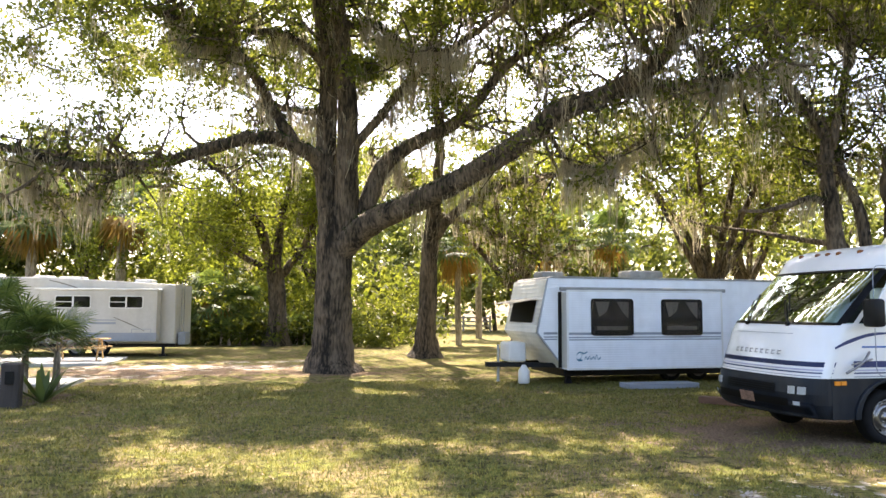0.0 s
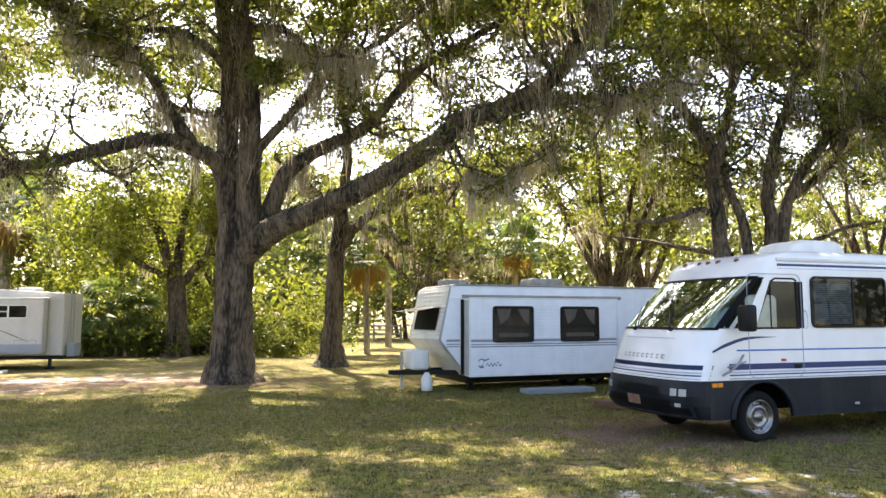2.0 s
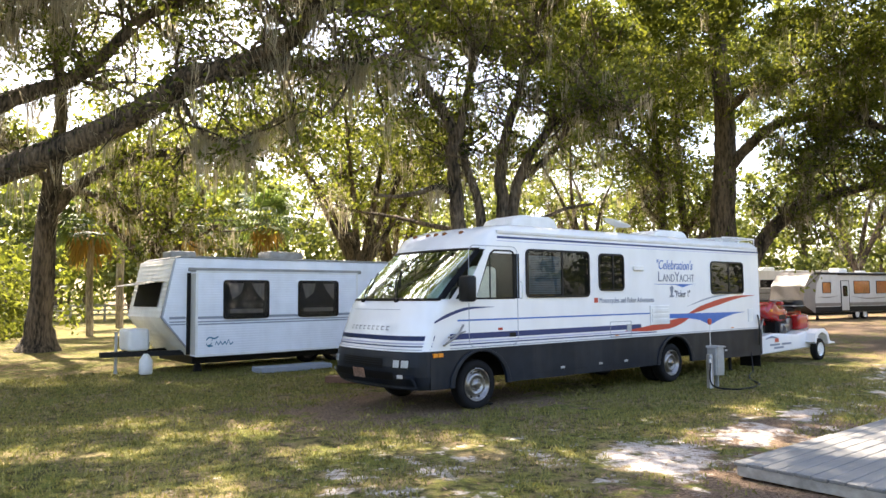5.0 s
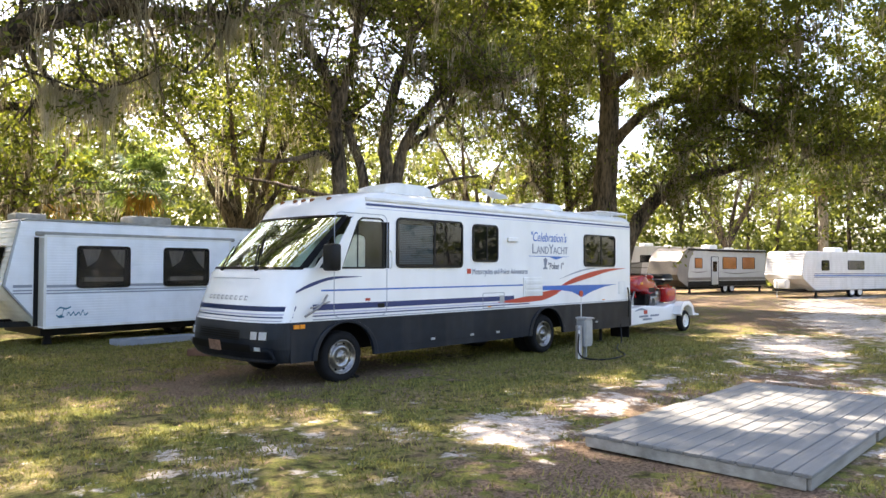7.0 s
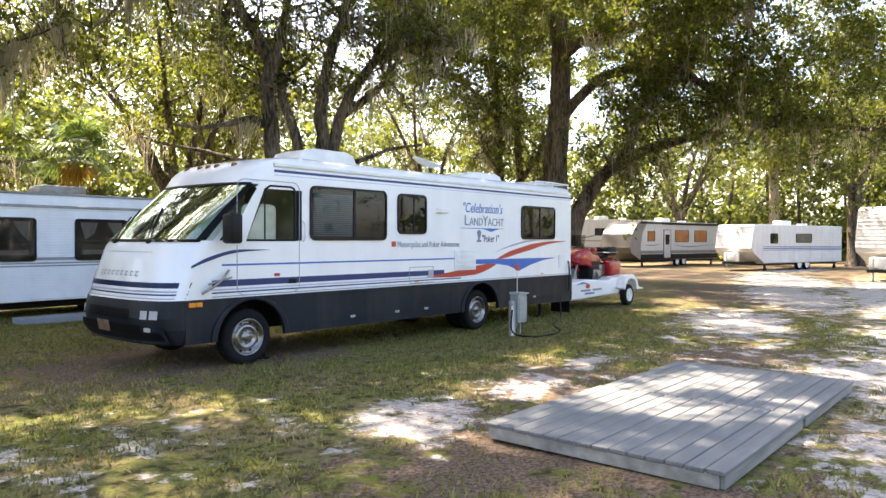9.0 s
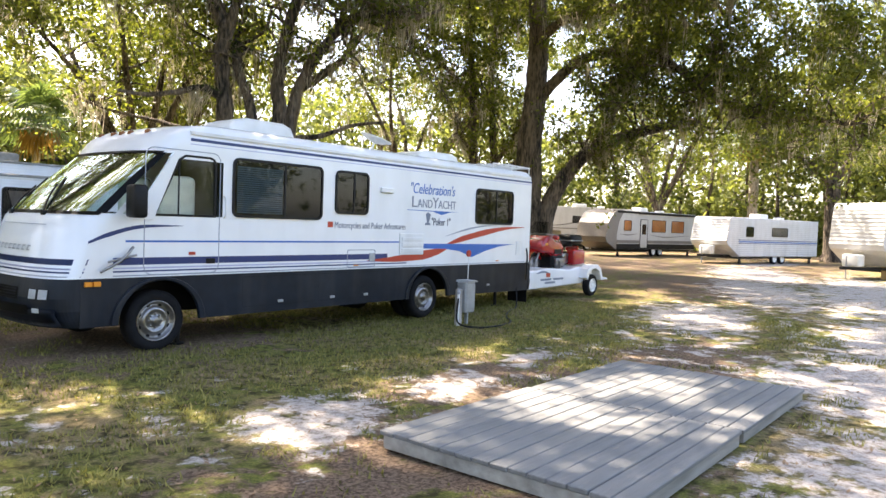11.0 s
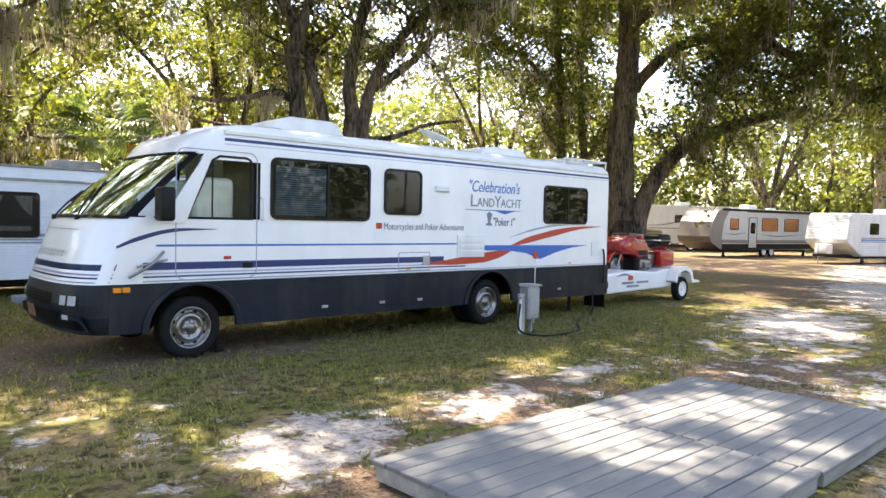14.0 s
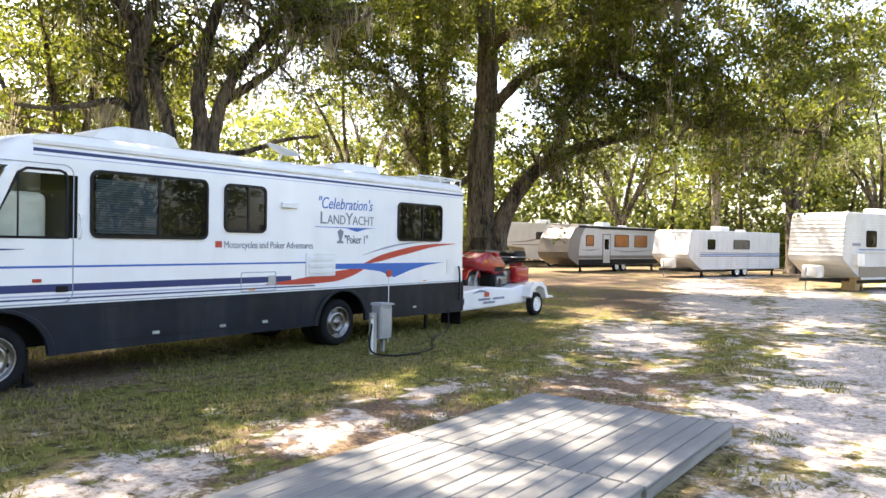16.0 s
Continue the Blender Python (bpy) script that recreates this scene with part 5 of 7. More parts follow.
    for c in (-0.82, -0.70, 0.70, 0.82):
        part("headlamp", nose_patch(0.74, 0.85, c - 0.046, c + 0.046, 0.02, 1, 4), LENS, mh, "square glass headlamp")
    for c in (-0.76, 0.76):
        part("fog_lamp", nose_patch(0.575, 0.63, c - 0.04, c + 0.04, 0.066, 1, 3), LENS, mh)
    part("number_plate", nose_patch(0.53, 0.68, -0.13, 0.13, 0.075, 1, 4), RUST_PLATE, mh, "faded reddish number plate")
    for u in (0.56, 0.66):
        part("turn_signal", box(u, u + 0.09, -0.03, 0.02, 0.885, 0.945, bevel=0.006), AMBER, mh, "amber corner lamp")
    for s in (-0.55, -0.2, 0.0, 0.2, 0.55):
        p = nose(2.87, s, 0.0)
        part("marker_lamp", lathe([(0.05, -0.03), (0.045, 0.01), (0.02, 0.025)], 12, "z", p), BROWN_LENS, mh, "smoked marker lamp", True)
    # mirrors
    link("mirror_arm", pipe([(1.25, 0.0, 2.0), (1.1, -0.12, 1.98), (1.05, -0.2, 1.95)], 0.025).mesh("mirror_arm"), BLACK, mh)
    part("mirror", box(0.98, 1.15, -0.36, -0.1, 1.72, 2.12, bevel=0.04, seg=2), BLACK, mh, "black square door mirror", True)
    # crossed side-mounted lamp bracket on the front corner
    link("corner_bracket", pipe([(0.72, -0.06, 1.06), (0.95, -0.1, 1.2), (1.12, -0.06, 1.36)], 0.018).mesh("corner_bracket"), CHROME, mh, "bright metal mirror bracket")
    link("corner_bracket", pipe([(0.8, -0.08, 1.18), (0.95, -0.1, 1.22), (1.16, -0.06, 1.26)], 0.014).mesh("corner_bracket"), CHROME, mh)
    # side windows
    side_window(mh, 2.58, 4.15, 1.80, 2.56, 3.45, blind=False)
    # Near-black sheet paints the shade between the slats.
    blind = part("window_blind", box(2.6, 3.42, -0.0066, -0.0052, 1.82, 2.5), UNLIT_BACK, mh, "blue-grey slatted blind")
    slat = None
    for k in range(22):
        if slat is None:
            o = part("slat", box(2.62, 3.41, -0.0085, -0.0068, -0.011, 0.011), BLIND, blind)
            slat = o.data
        else:
            o = new("slat", slat)
            o.parent = blind
        o.location.z = 1.84 + k * 0.03
    side_window(mh, 4.48, 5.16, 1.91, 2.54, 4.86)
    side_window(mh, 8.25, 9.54, 1.83, 2.48, 8.95)
    # stripes on the side
    for z0, z1, u0, u1, mat in ((1.135, 1.225, 0.9, 5.7, NAVY), (1.085, 1.105, 0.9, 5.9, LILAC), (1.045, 1.065, 0.9, 6.2, NAVY), (1.415, 1.44, 1.05, 6.4, BLUE), (0.995, 1.01, 0.9, 10.3, GREY_STRIPE)):
        decal(mh, [(u0, z0), (u1, z0), (u1, z1), (u0, z1)], mat)
    decal(mh, [(1.9, 2.745), (10.3, 2.74), (10.3, 2.775), (1.9, 2.785)], NAVY, "roof_stripe")
    decal(mh, [(1.9, 2.70), (10.3, 2.70), (10.3, 2.712), (1.9, 2.712)], LILAC, "roof_stripe")
    decal(mh, curve2([(0.6, 1.41), (0.85, 1.51), (1.25, 1.61), (1.82, 1.63)], [0.03, 0.055, 0.045, 0.004]), NAVY, "swoosh")
    decal(mh, curve2([(5.2, 1.11), (5.9, 1.13), (6.65, 1.19), (7.1, 1.26), (7.45, 1.35)], [0.01, 0.1, 0.17, 0.12, 0.02]), RED, "swoosh", "red painted swoosh", t=0.004)
    decal(mh, curve2([(7.3, 1.375), (7.8, 1.49), (8.6, 1.63), (9.3, 1.72), (10.05, 1.76)], [0.02, 0.11, 0.12, 0.06, 0.008]), RED, "swoosh", "red painted swoosh", t=0.004)
    decal(mh, [(6.64, 1.31), (6.64, 1.40), (9.65, 1.385), (9.1, 1.34), (8.6, 1.25), (8.15, 1.13), (7.75, 1.25), (7.3, 1.30)], BLUE, "swoosh", "blue painted pennant", t=0.005)
    decal(mh, curve2([(7.3, 1.54), (7.9, 1.67), (8.45, 1.75), (9.0, 1.78)], [0.005, 0.035, 0.03, 0.004]), GREY_STRIPE, "swoosh")
    # lettering

    def words(text, u, z, size, mat, width, shear=0.0):
        letters(text, size, mat, mh, pose(u, -0.004, z, 90), width=width, shear=shear)
    words("\"Celebration's", 6.26, 2.31, 0.27, BLUE, 1.28, 0.25)
    words("L", 6.3, 2.06, 0.29, GREY_TEXT, 0.14)
    words("AND", 6.45, 2.06, 0.22, GREY_TEXT, 0.42)
    words("Y", 6.87, 2.06, 0.29, GREY_TEXT, 0.18)
    words("ACHT", 7.04, 2.06, 0.22, GREY_TEXT, 0.54)
    decal(mh, [(6.18, 2.01), (7.65, 2.01), (7.4, 1.995), (7.15, 1.94), (6.9, 1.995), (6.18, 2.0)], BLUE, "flourish")
    words("\"Poker 1\"", 6.86, 1.74, 0.2, DARK_TEXT, 0.56)
    words("Motorcycles and Poker Adventures", 4.46, 1.65, 0.15, GREY_TEXT, 1.68)
    decal(mh, [(4.31, 1.66), (4.42, 1.66), (4.42, 1.75), (4.31, 1.75)], RED, "badge")
    decal(mh, [(6.68, 1.74), (6.83, 1.74), (6.83, 1.77), (6.78, 1.79), (6.80, 1.84), (6.83, 1.94), (6.76, 1.98), (6.69, 1.94), (6.72, 1.84), (6.73, 1.79), (6.68, 1.77)], GREY_TEXT, "emblem")
    # vents, hatches, lamps
    vent = part("side_vent", box(5.99, 6.64, -0.02, 0.0, 1.2, 1.58, bevel=0.006), WHITE_DULL, mh, "cream louvred refrigerator vent")
    for k in range(3):
        part("louvre", slab([(6.04, 1.25 + k * 0.1), (6.59, 1.25 + k * 0.1), (6.59, 1.315 + k * 0.1), (6.04, 1.315 + k * 0.1)], -0.034, -0.02, 0.004), WHITE_DULL, vent)
    part("porch_lamp", box(5.47, 5.78, -0.05, 0.0, 2.27, 2.36, bevel=0.012), WHITE_DULL, mh, "small white porch lamp")
    hatch = part("utility_hatch", ring(rounded(4.75, 5.4, 1.01, 1.3, 0.03), rounded(4.762, 5.388, 1.022, 1.288, 0.03), -0.004, 0.0), GREY_STRIPE, mh)
    part("hatch_latch", box(5.25, 5.38, -0.015, 0.0, 1.1, 1.24, bevel=0.004), STEEL, hatch)
    part("water_inlet", box(9.75, 9.98, -0.012, 0.0, 1.15, 1.45, bevel=0.01), WHITE_DULL, mh)
    for u0, u1 in ((2.75, 4.1), (4.15, 4.75), (4.8, 5.6), (7.6, 9.9)):
        bay = part("bay_door", ring(rounded(u0, u1, 0.5, 0.93, 0.02), rounded(u0 + 0.006, u1 - 0.006, 0.506, 0.924, 0.02), -0.004, 0.0), BLACK, mh)
        part("bay_latch", box((u0 + u1) / 2 - 0.05, (u0 + u1) / 2 + 0.05, -0.012, 0.0, 0.53, 0.57, bevel=0.004), STEEL, bay)
    for u in (1.9, 4.9, 9.0):
        part("side_marker", box(u, u + 0.1, -0.012, 0.0, 1.25 if u < 2 else 1.03, 1.29 if u < 2 else 1.05, bevel=0.004), RED if u < 2 else AMBER, mh)
    # roof
    part("roof_rail", slab([(1.9, 2.83), (10.25, 2.83), (10.25, 2.88), (1.9, 2.88)], -0.012, 0.08, 0.004), WHITE_DULL, mh, "white awning rail along the roof edge")
    for u0, u1, h, lb in ((3.05, 4.2, 0.28, "white streamlined roof air conditioner"), (7.4, 8.6, 0.22, "white roof air conditioner")):
        a = part("air_conditioner", slab([(u0 - 0.1, 3.02), (u0 + 0.06, 3.02 + h * 0.75), (u0 + 0.3, 3.02 + h), (u1 - 0.15, 3.02 + h), (u1, 3.02 + h * 0.8), (u1 + 0.12, 3.02)], 0.8, 1.65, 0.07, seg=3), WHITE_DULL, mh, lb, True)
        part("shroud_base", box(u0 - 0.14, u1 + 0.16, 0.75, 1.7, 3.02, 3.07, bevel=0.02), WHITE_DULL, a)
    for u in (6.2, 9.2):
        part("roof_vent", box(u, u + 0.4, 1.0, 1.4, 3.02, 3.13, bevel=0.03, seg=2), WHITE_DULL, mh)
    link("dish_mast", pipe([(6.35, 1.1, 3.0), (6.35, 1.1, 3.15), (6.4, 1.1, 3.26)], 0.02).mesh("dish_mast"), WHITE_DULL, mh)
    dish = lathe([(0.03, 0.0), (0.16, 0.025), (0.3, 0.085), (0.31, 0.1), (0.15, 0.05), (0.02, 0.03)], 24, "z")
    bmesh.ops.transform(dish, matrix=pose(6.4, 1.1, 3.26, 12, 14), verts=dish.verts)
    part("aerial", dish, WHITE_DULL, mh, "white round satellite dish lying flat", True)
    rack = Soup()
    rack.add(*tube_arrays([(8.95, 0.12, 3.08), (9.6, 0.12, 3.09), (10.37, 0.12, 3.08)], [0.016] * 3, 6))
    rk = link("roof_rack", rack.mesh("roof_rack"), WHITE_DULL, mh, "white tubular roof rack")
    link("rack_rail", pipe([(8.95, 2.28, 3.08), (9.6, 2.28, 3.09), (10.37, 2.28, 3.08)], 0.016).mesh("rack_rail"), WHITE_DULL, rk)
    for u in (8.95, 9.65, 10.35):
        for y in (0.12, 2.28):
            link("rack_leg", pipe([(u, y, 2.95), (u, y, 3.0), (u, y, 3.08)], 0.014, 2, 6).mesh("rack_leg"), WHITE_DULL, rk)
    for u in np.linspace(9.05, 10.3, 6):
        link("rack_bar", pipe([(u, 0.12, 3.07), (u, 1.2, 3.08), (u, 2.28, 3.07)], 0.013, 2, 6).mesh("rack_bar"), WHITE_DULL, rk)
    part("rear_bumper", box(LENGTH - 0.15, LENGTH + 0.12, 0.1, 2.3, 0.45, 0.62, bevel=0.03), SKIRT, mh)
    part("mud_flap", box(LENGTH - 0.12, LENGTH - 0.1, 0.05, 0.55, 0.08, 0.5), BLACK, mh)
    link("ladder_bar", pipe([(LENGTH - 0.3, -0.04, 0.6), (LENGTH - 0.3, -0.05, 1.1), (LENGTH - 0.3, -0.02, 1.3)], 0.018).mesh("ladder_bar"), BLACK, mh)
    for u in (2.0, 9.6):
        part("levelling_jack", lathe([(0.1, 0.0), (0.1, 0.03), (0.035, 0.04), (0.035, 0.45)], 12, "z", (u, 0.4, 0.0)), BLACK, mh)


motorhome()

# ---- trailers ----


def trailer_window(parent, u0, u1, z0, z1, y, mat=None, frame_mat=None, split=True, r=0.06, back=None):
    w = part("window", ring(rounded(u0 - 0.03, u1 + 0.03, z0 - 0.03, z1 + 0.03, r + 0.025), rounded(u0, u1, z0, z1, r), y - 0.025, y - 0.001), frame_mat or BLACK, parent, "rounded window in a dark frame")
    part("pane", sheet(rounded(u0, u1, z0, z1, r), y - 0.012), mat or GLASS_MID, w).visible_shadow = False
    # Sheet behind the pane: near-black for the unlit room unless a blind is given.
    part("backing", slab(rounded(u0, u1, z0, z1, r), y - 0.006, y - 0.0015), back or UNLIT_BACK, w)
    return w


def board(parent, mat, rows):
    """One lapped board: a bent strip whose lower edge stands proud."""
    bm = bmesh.new()
    vs = [[bm.verts.new(p) for p in r] for r in rows]
    for r, t in zip(vs, vs[1:]):
        bm.faces.new((r[0], r[1], t[1], t[0]))
    part("board", bm, mat, parent)


def nose_boards(parent, mat, line, y0, y1, pitch=0.11, depth=0.022):
    """Lapped boards over a line in x, z, facing -x."""
    for (ax, az), (bx, bz) in zip(line, line[1:]):
        a, b = Vector((ax, 0, az)), Vector((bx, 0, bz))
        if b.z < a.z:
            a, b = b, a
        n = max(1, round((b - a).length / pitch))
        out = Vector((-(b - a).z, 0, (b - a).x)).normalized() * depth
        for k in range(n):
            p, q = a.lerp(b, k / n), a.lerp(b, (k + 1) / n)
            board(parent, mat, [[c + Vector((0, y, 0)) for y in (y0, y1)] for c in (p + out * 0.1, p + out, q + out * 0.1)])


def side_boards(parent, mat, u0, u1, z0, z1, y, pitch=0.085, depth=0.01, slant=0.0):
    """Lapped boards on a side that faces -y; slant leans the front edge back with height."""
    n = max(1, round((z1 - z0) / pitch))
    for k in range(n):
        p, q = z0 + (z1 - z0) * k / n, z0 + (z1 - z0) * (k + 1) / n
        board(parent, mat, [[(u0 + slant * (z - z0), y - d, z), (u1, y - d, z)] for d, z in ((0.001, p), (depth, p), (0.001, q))])


def gas_bottles(parent, x, y):
    part("tongue", slab([(x - 0.75, y), (x + 1.4, y - 0.75), (x + 1.4, y - 0.62), (x - 0.6, y + 0.03), (x + 1.4, y + 0.62), (x + 1.4, y + 0.75), (x - 0.75, y + 0.12)], 0.42, 0.54, axis="z"), BLACK, parent, "black steel drawbar")
    part("jack_post", lathe([(0.05, 0.03), (0.05, 0.06), (0.035, 0.08), (0.035, 0.95), (0.05, 1.0)], 10, "z", (x - 0.4, y + 0.05, 0)), STEEL, parent)
    part("gas_cover", box(x - 0.25, x + 0.25, y - 0.38, y + 0.38, 0.55, 1.08, bevel=0.08, seg=3), WHITE_DULL, parent, "white plastic gas bottle cover", True)


def old_trailer():
    tr = thing("travel_trailer", pose(5.36, 17.36, 0, 0, 0, 2.5), "pale blue-grey ribbed travel trailer with a slide-out and two windows", "trailer")
    top, end, wide = 2.76, 8.2, 2.4
    outline = [(0.44, 1.35), (0.74, top - 0.04), (0.86, top), (end, top), (end, 0.42), (1.2, 0.42)]
    part("body", slab(outline, 0.0, wide, 0.03), SIDING, tr, "pale ribbed aluminium body")
    nose_b = bmesh.new()
    for (a, b) in (((0.44, 1.35), (0.74, top - 0.04)), ((0.44, 1.35), (1.2, 0.42))):
        d = Vector((b[0] - a[0], 0, b[1] - a[1]))
        nrm = Vector((-abs(d.z), 0, d.x if b[1] > a[1] else -abs(d.x))).normalized() * 0.012
        v = [nose_b.verts.new(Vector(p) + nrm) for p in ((a[0], 0.02, a[1]), (b[0], 0.02, b[1]), (b[0], wide - 0.02, b[1]), (a[0], wide - 0.02, a[1]))]
        f = nose_b.faces.new(v)
    bmesh.ops.solidify(nose_b, geom=nose_b.faces[:], thickness=0.008)
    part("nose_panel", nose_b, SIDING_FRONT, tr, "cream ribbed nose panels")
    nose_boards(tr, SIDING_FRONT, [(1.16, 0.44), (0.42, 1.34), (0.72, top - 0.05)], 0.02, wide - 0.02)
    side_boards(tr, SIDING, 0.46, end, 1.36, top - 0.08, 0, slant=0.22)
    edge = [(0.42, 1.35), (0.72, top), (0.76, top), (0.47, 1.35), (1.23, 0.40), (1.19, 0.40)]
    part("edge_trim", slab(edge, -0.012, 0.0), STEEL, tr)
    part("roof", slab([(0.8, top), (end, top), (end, top + 0.05), (0.9, top + 0.05)], -0.02, wide + 0.02, 0.01), GREY_ROOF, tr, "grey weathered roof edge")
    # nose window with a raised visor
    d = Vector((0.3, 0, 1.37)).normalized()
    base = Vector((0.44, 0, 1.35))
    bm = bmesh.new()
    for y0, y1, a, b, o in ((0.35, 2.05, 0.25, 0.85, 0.055),):
        pts = [base + d * a + Vector((-o, y0, 0)), base + d * b + Vector((-o, y0, 0)), base + d * b + Vector((-o, y1, 0)), base + d * a + Vector((-o, y1, 0))]
        f = bm.faces.new([bm.verts.new(p) for p in pts])
        bmesh.ops.solidify(bm, geom=[f], thickness=0.02)
    part("nose_window", bm, BLACK, tr, "dark nose window under a raised visor")
    bm = bmesh.new()
    p = base + d * 0.9
    f = bm.faces.new([bm.verts.new(q) for q in (p + Vector((0, 0.3, 0)), p + Vector((0, 2.1, 0)), p + Vector((-0.75, 2.1, -0.14)), p + Vector((-0.75, 0.3, -0.14)))])
    bmesh.ops.solidify(bm, geom=[f], thickness=0.04)
    part("visor", bm, GREY_ROOF, tr, "raised window visor")
    # slide-out
    sl = part("slide_out", box(1.12, 5.65, -0.36, -0.002, 0.42, 2.42, bevel=0.012), SIDING, tr, "pale ribbed slide-out room")
    side_boards(sl, SIDING, 1.15, 5.62, 0.46, 1.15, -0.36)
    side_boards(sl, SIDING, 1.15, 5.62, 1.37, 2.4, -0.36)
    part("slide_trim", ring([(1.10, 0.41), (5.67, 0.41), (5.67, 2.45), (1.10, 2.45)], [(1.15, 0.46), (5.62, 0.46), (5.62, 2.40), (1.15, 2.40)], -0.372, -0.355), WHITE_DULL, sl)
    part("slide_gap", box(1.02, 1.115, -0.016, -0.001, 0.45, 2.4), BLACK, tr)
    part("slide_end", box(1.113, 1.12, -0.34, -0.02, 0.46, 2.38), CREAM, sl)
    part("slide_awning", lathe([(0.05, 0.95), (0.05, 5.8)], 10, "x", (0, -0.3, 2.47)), GREY_ROOF, sl)
    for z0, z1 in ((1.30, 1.36), (1.22, 1.25), (1.16, 1.19)):
        part("stripe", box(1.16, 5.61, -0.3655, -0.3605, z0, z1), GREY_STRIPE, sl)
        part("stripe", box(0.62, 1.0, -0.004, -0.0005, z0, z1), GREY_STRIPE, tr)
    for u0, u1 in ((1.80, 2.95), (3.83, 5.0)):
        w = trailer_window(sl, u0, u1, 1.31, 2.2, -0.3715, GLASS_MID, back=UNLIT_BACK)
        part("mullion", box(u0, u1, -0.394, -0.3835, 1.68, 1.705), BLACK, w)
        for u in (u0 + 0.12, u1 - 0.12):
            part("mullion", box(u - 0.01, u + 0.01, -0.392, -0.3835, 1.33, 1.68), BLACK, w)
        part("curtain", slab([(u0 + 0.1, 2.15), (u0 + 0.5, 2.15), (u0 + 0.42, 1.9), (u0 + 0.2, 1.75)], -0.3825, -0.3785), CURTAIN, w)
        part("curtain", slab([(u1 - 0.45, 2.15), (u1 - 0.1, 2.15), (u1 - 0.12, 1.72), (u1 - 0.3, 1.9)], -0.3825, -0.3785), CURTAIN, w)
        part("inside_sill", box(u0 + 0.1, u1 - 0.1, -0.3825, -0.3785, 1.42, 1.52), CURTAIN, w)
    for pts in ([(1.36, 0.8), (1.44, 0.86), (1.56, 0.83), (1.66, 0.87)], [(1.4, 0.66), (1.48, 0.7), (1.5, 0.78), (1.53, 0.85)], [(1.58, 0.68), (1.62, 0.75), (1.66, 0.68), (1.72, 0.75), (1.76, 0.68), (1.83, 0.74), (1.87, 0.68), (1.92, 0.78), (1.96, 0.68), (2.03, 0.72)], [(1.36, 0.7), (1.42, 0.65), (1.52, 0.66)]):
        decal(sl, curve2(pts, [0.035] * len(pts)), TEAL_TEXT, "script_stroke", "teal script flourish", y=-0.372)
    part("roof_air_conditioner", box(3.6, 4.7, 0.9, 1.6, top + 0.05, top + 0.3, bevel=0.08, seg=2), GREY_ROOF, tr, "grey roof air conditioner", True)
    part("roof_vent", box(0.95, 1.6, 0.9, 1.5, top + 0.05, top + 0.22, bevel=0.04, seg=2), GREY_ROOF, tr)
    # Chassis, made wide and deep in black to paint the underside's shade too.
    part("chassis", box(1.2, end - 0.2, 0.06, 2.3, 0.22, 0.42), BLACK, tr)
    gas_bottles(tr, 0.15, 1.0)
    part("gas_bottle", lathe([(0.002, 0.3), (0.13, 0.3), (0.15, 0.34), (0.15, 0.62), (0.1, 0.7), (0.05, 0.78), (0.002, 0.78)], 16, "z", (0.25, 0.45, -0.28)), WHITE_DULL, tr, "white gas bottle", True)
    for x in (4.6, 5.45):
        wheel("wheel", tr, x, 0.55, 0.34, 0.34, 0.2, simple=True)
    for x in (1.3, 7.4):
        part("corner_jack", slab([(x, 0.02), (x + 0.2, 0.02), (x + 0.13, 0.32), (x + 0.07, 0.32)], 0.2, 0.3), BLACK, tr)


old_trailer()


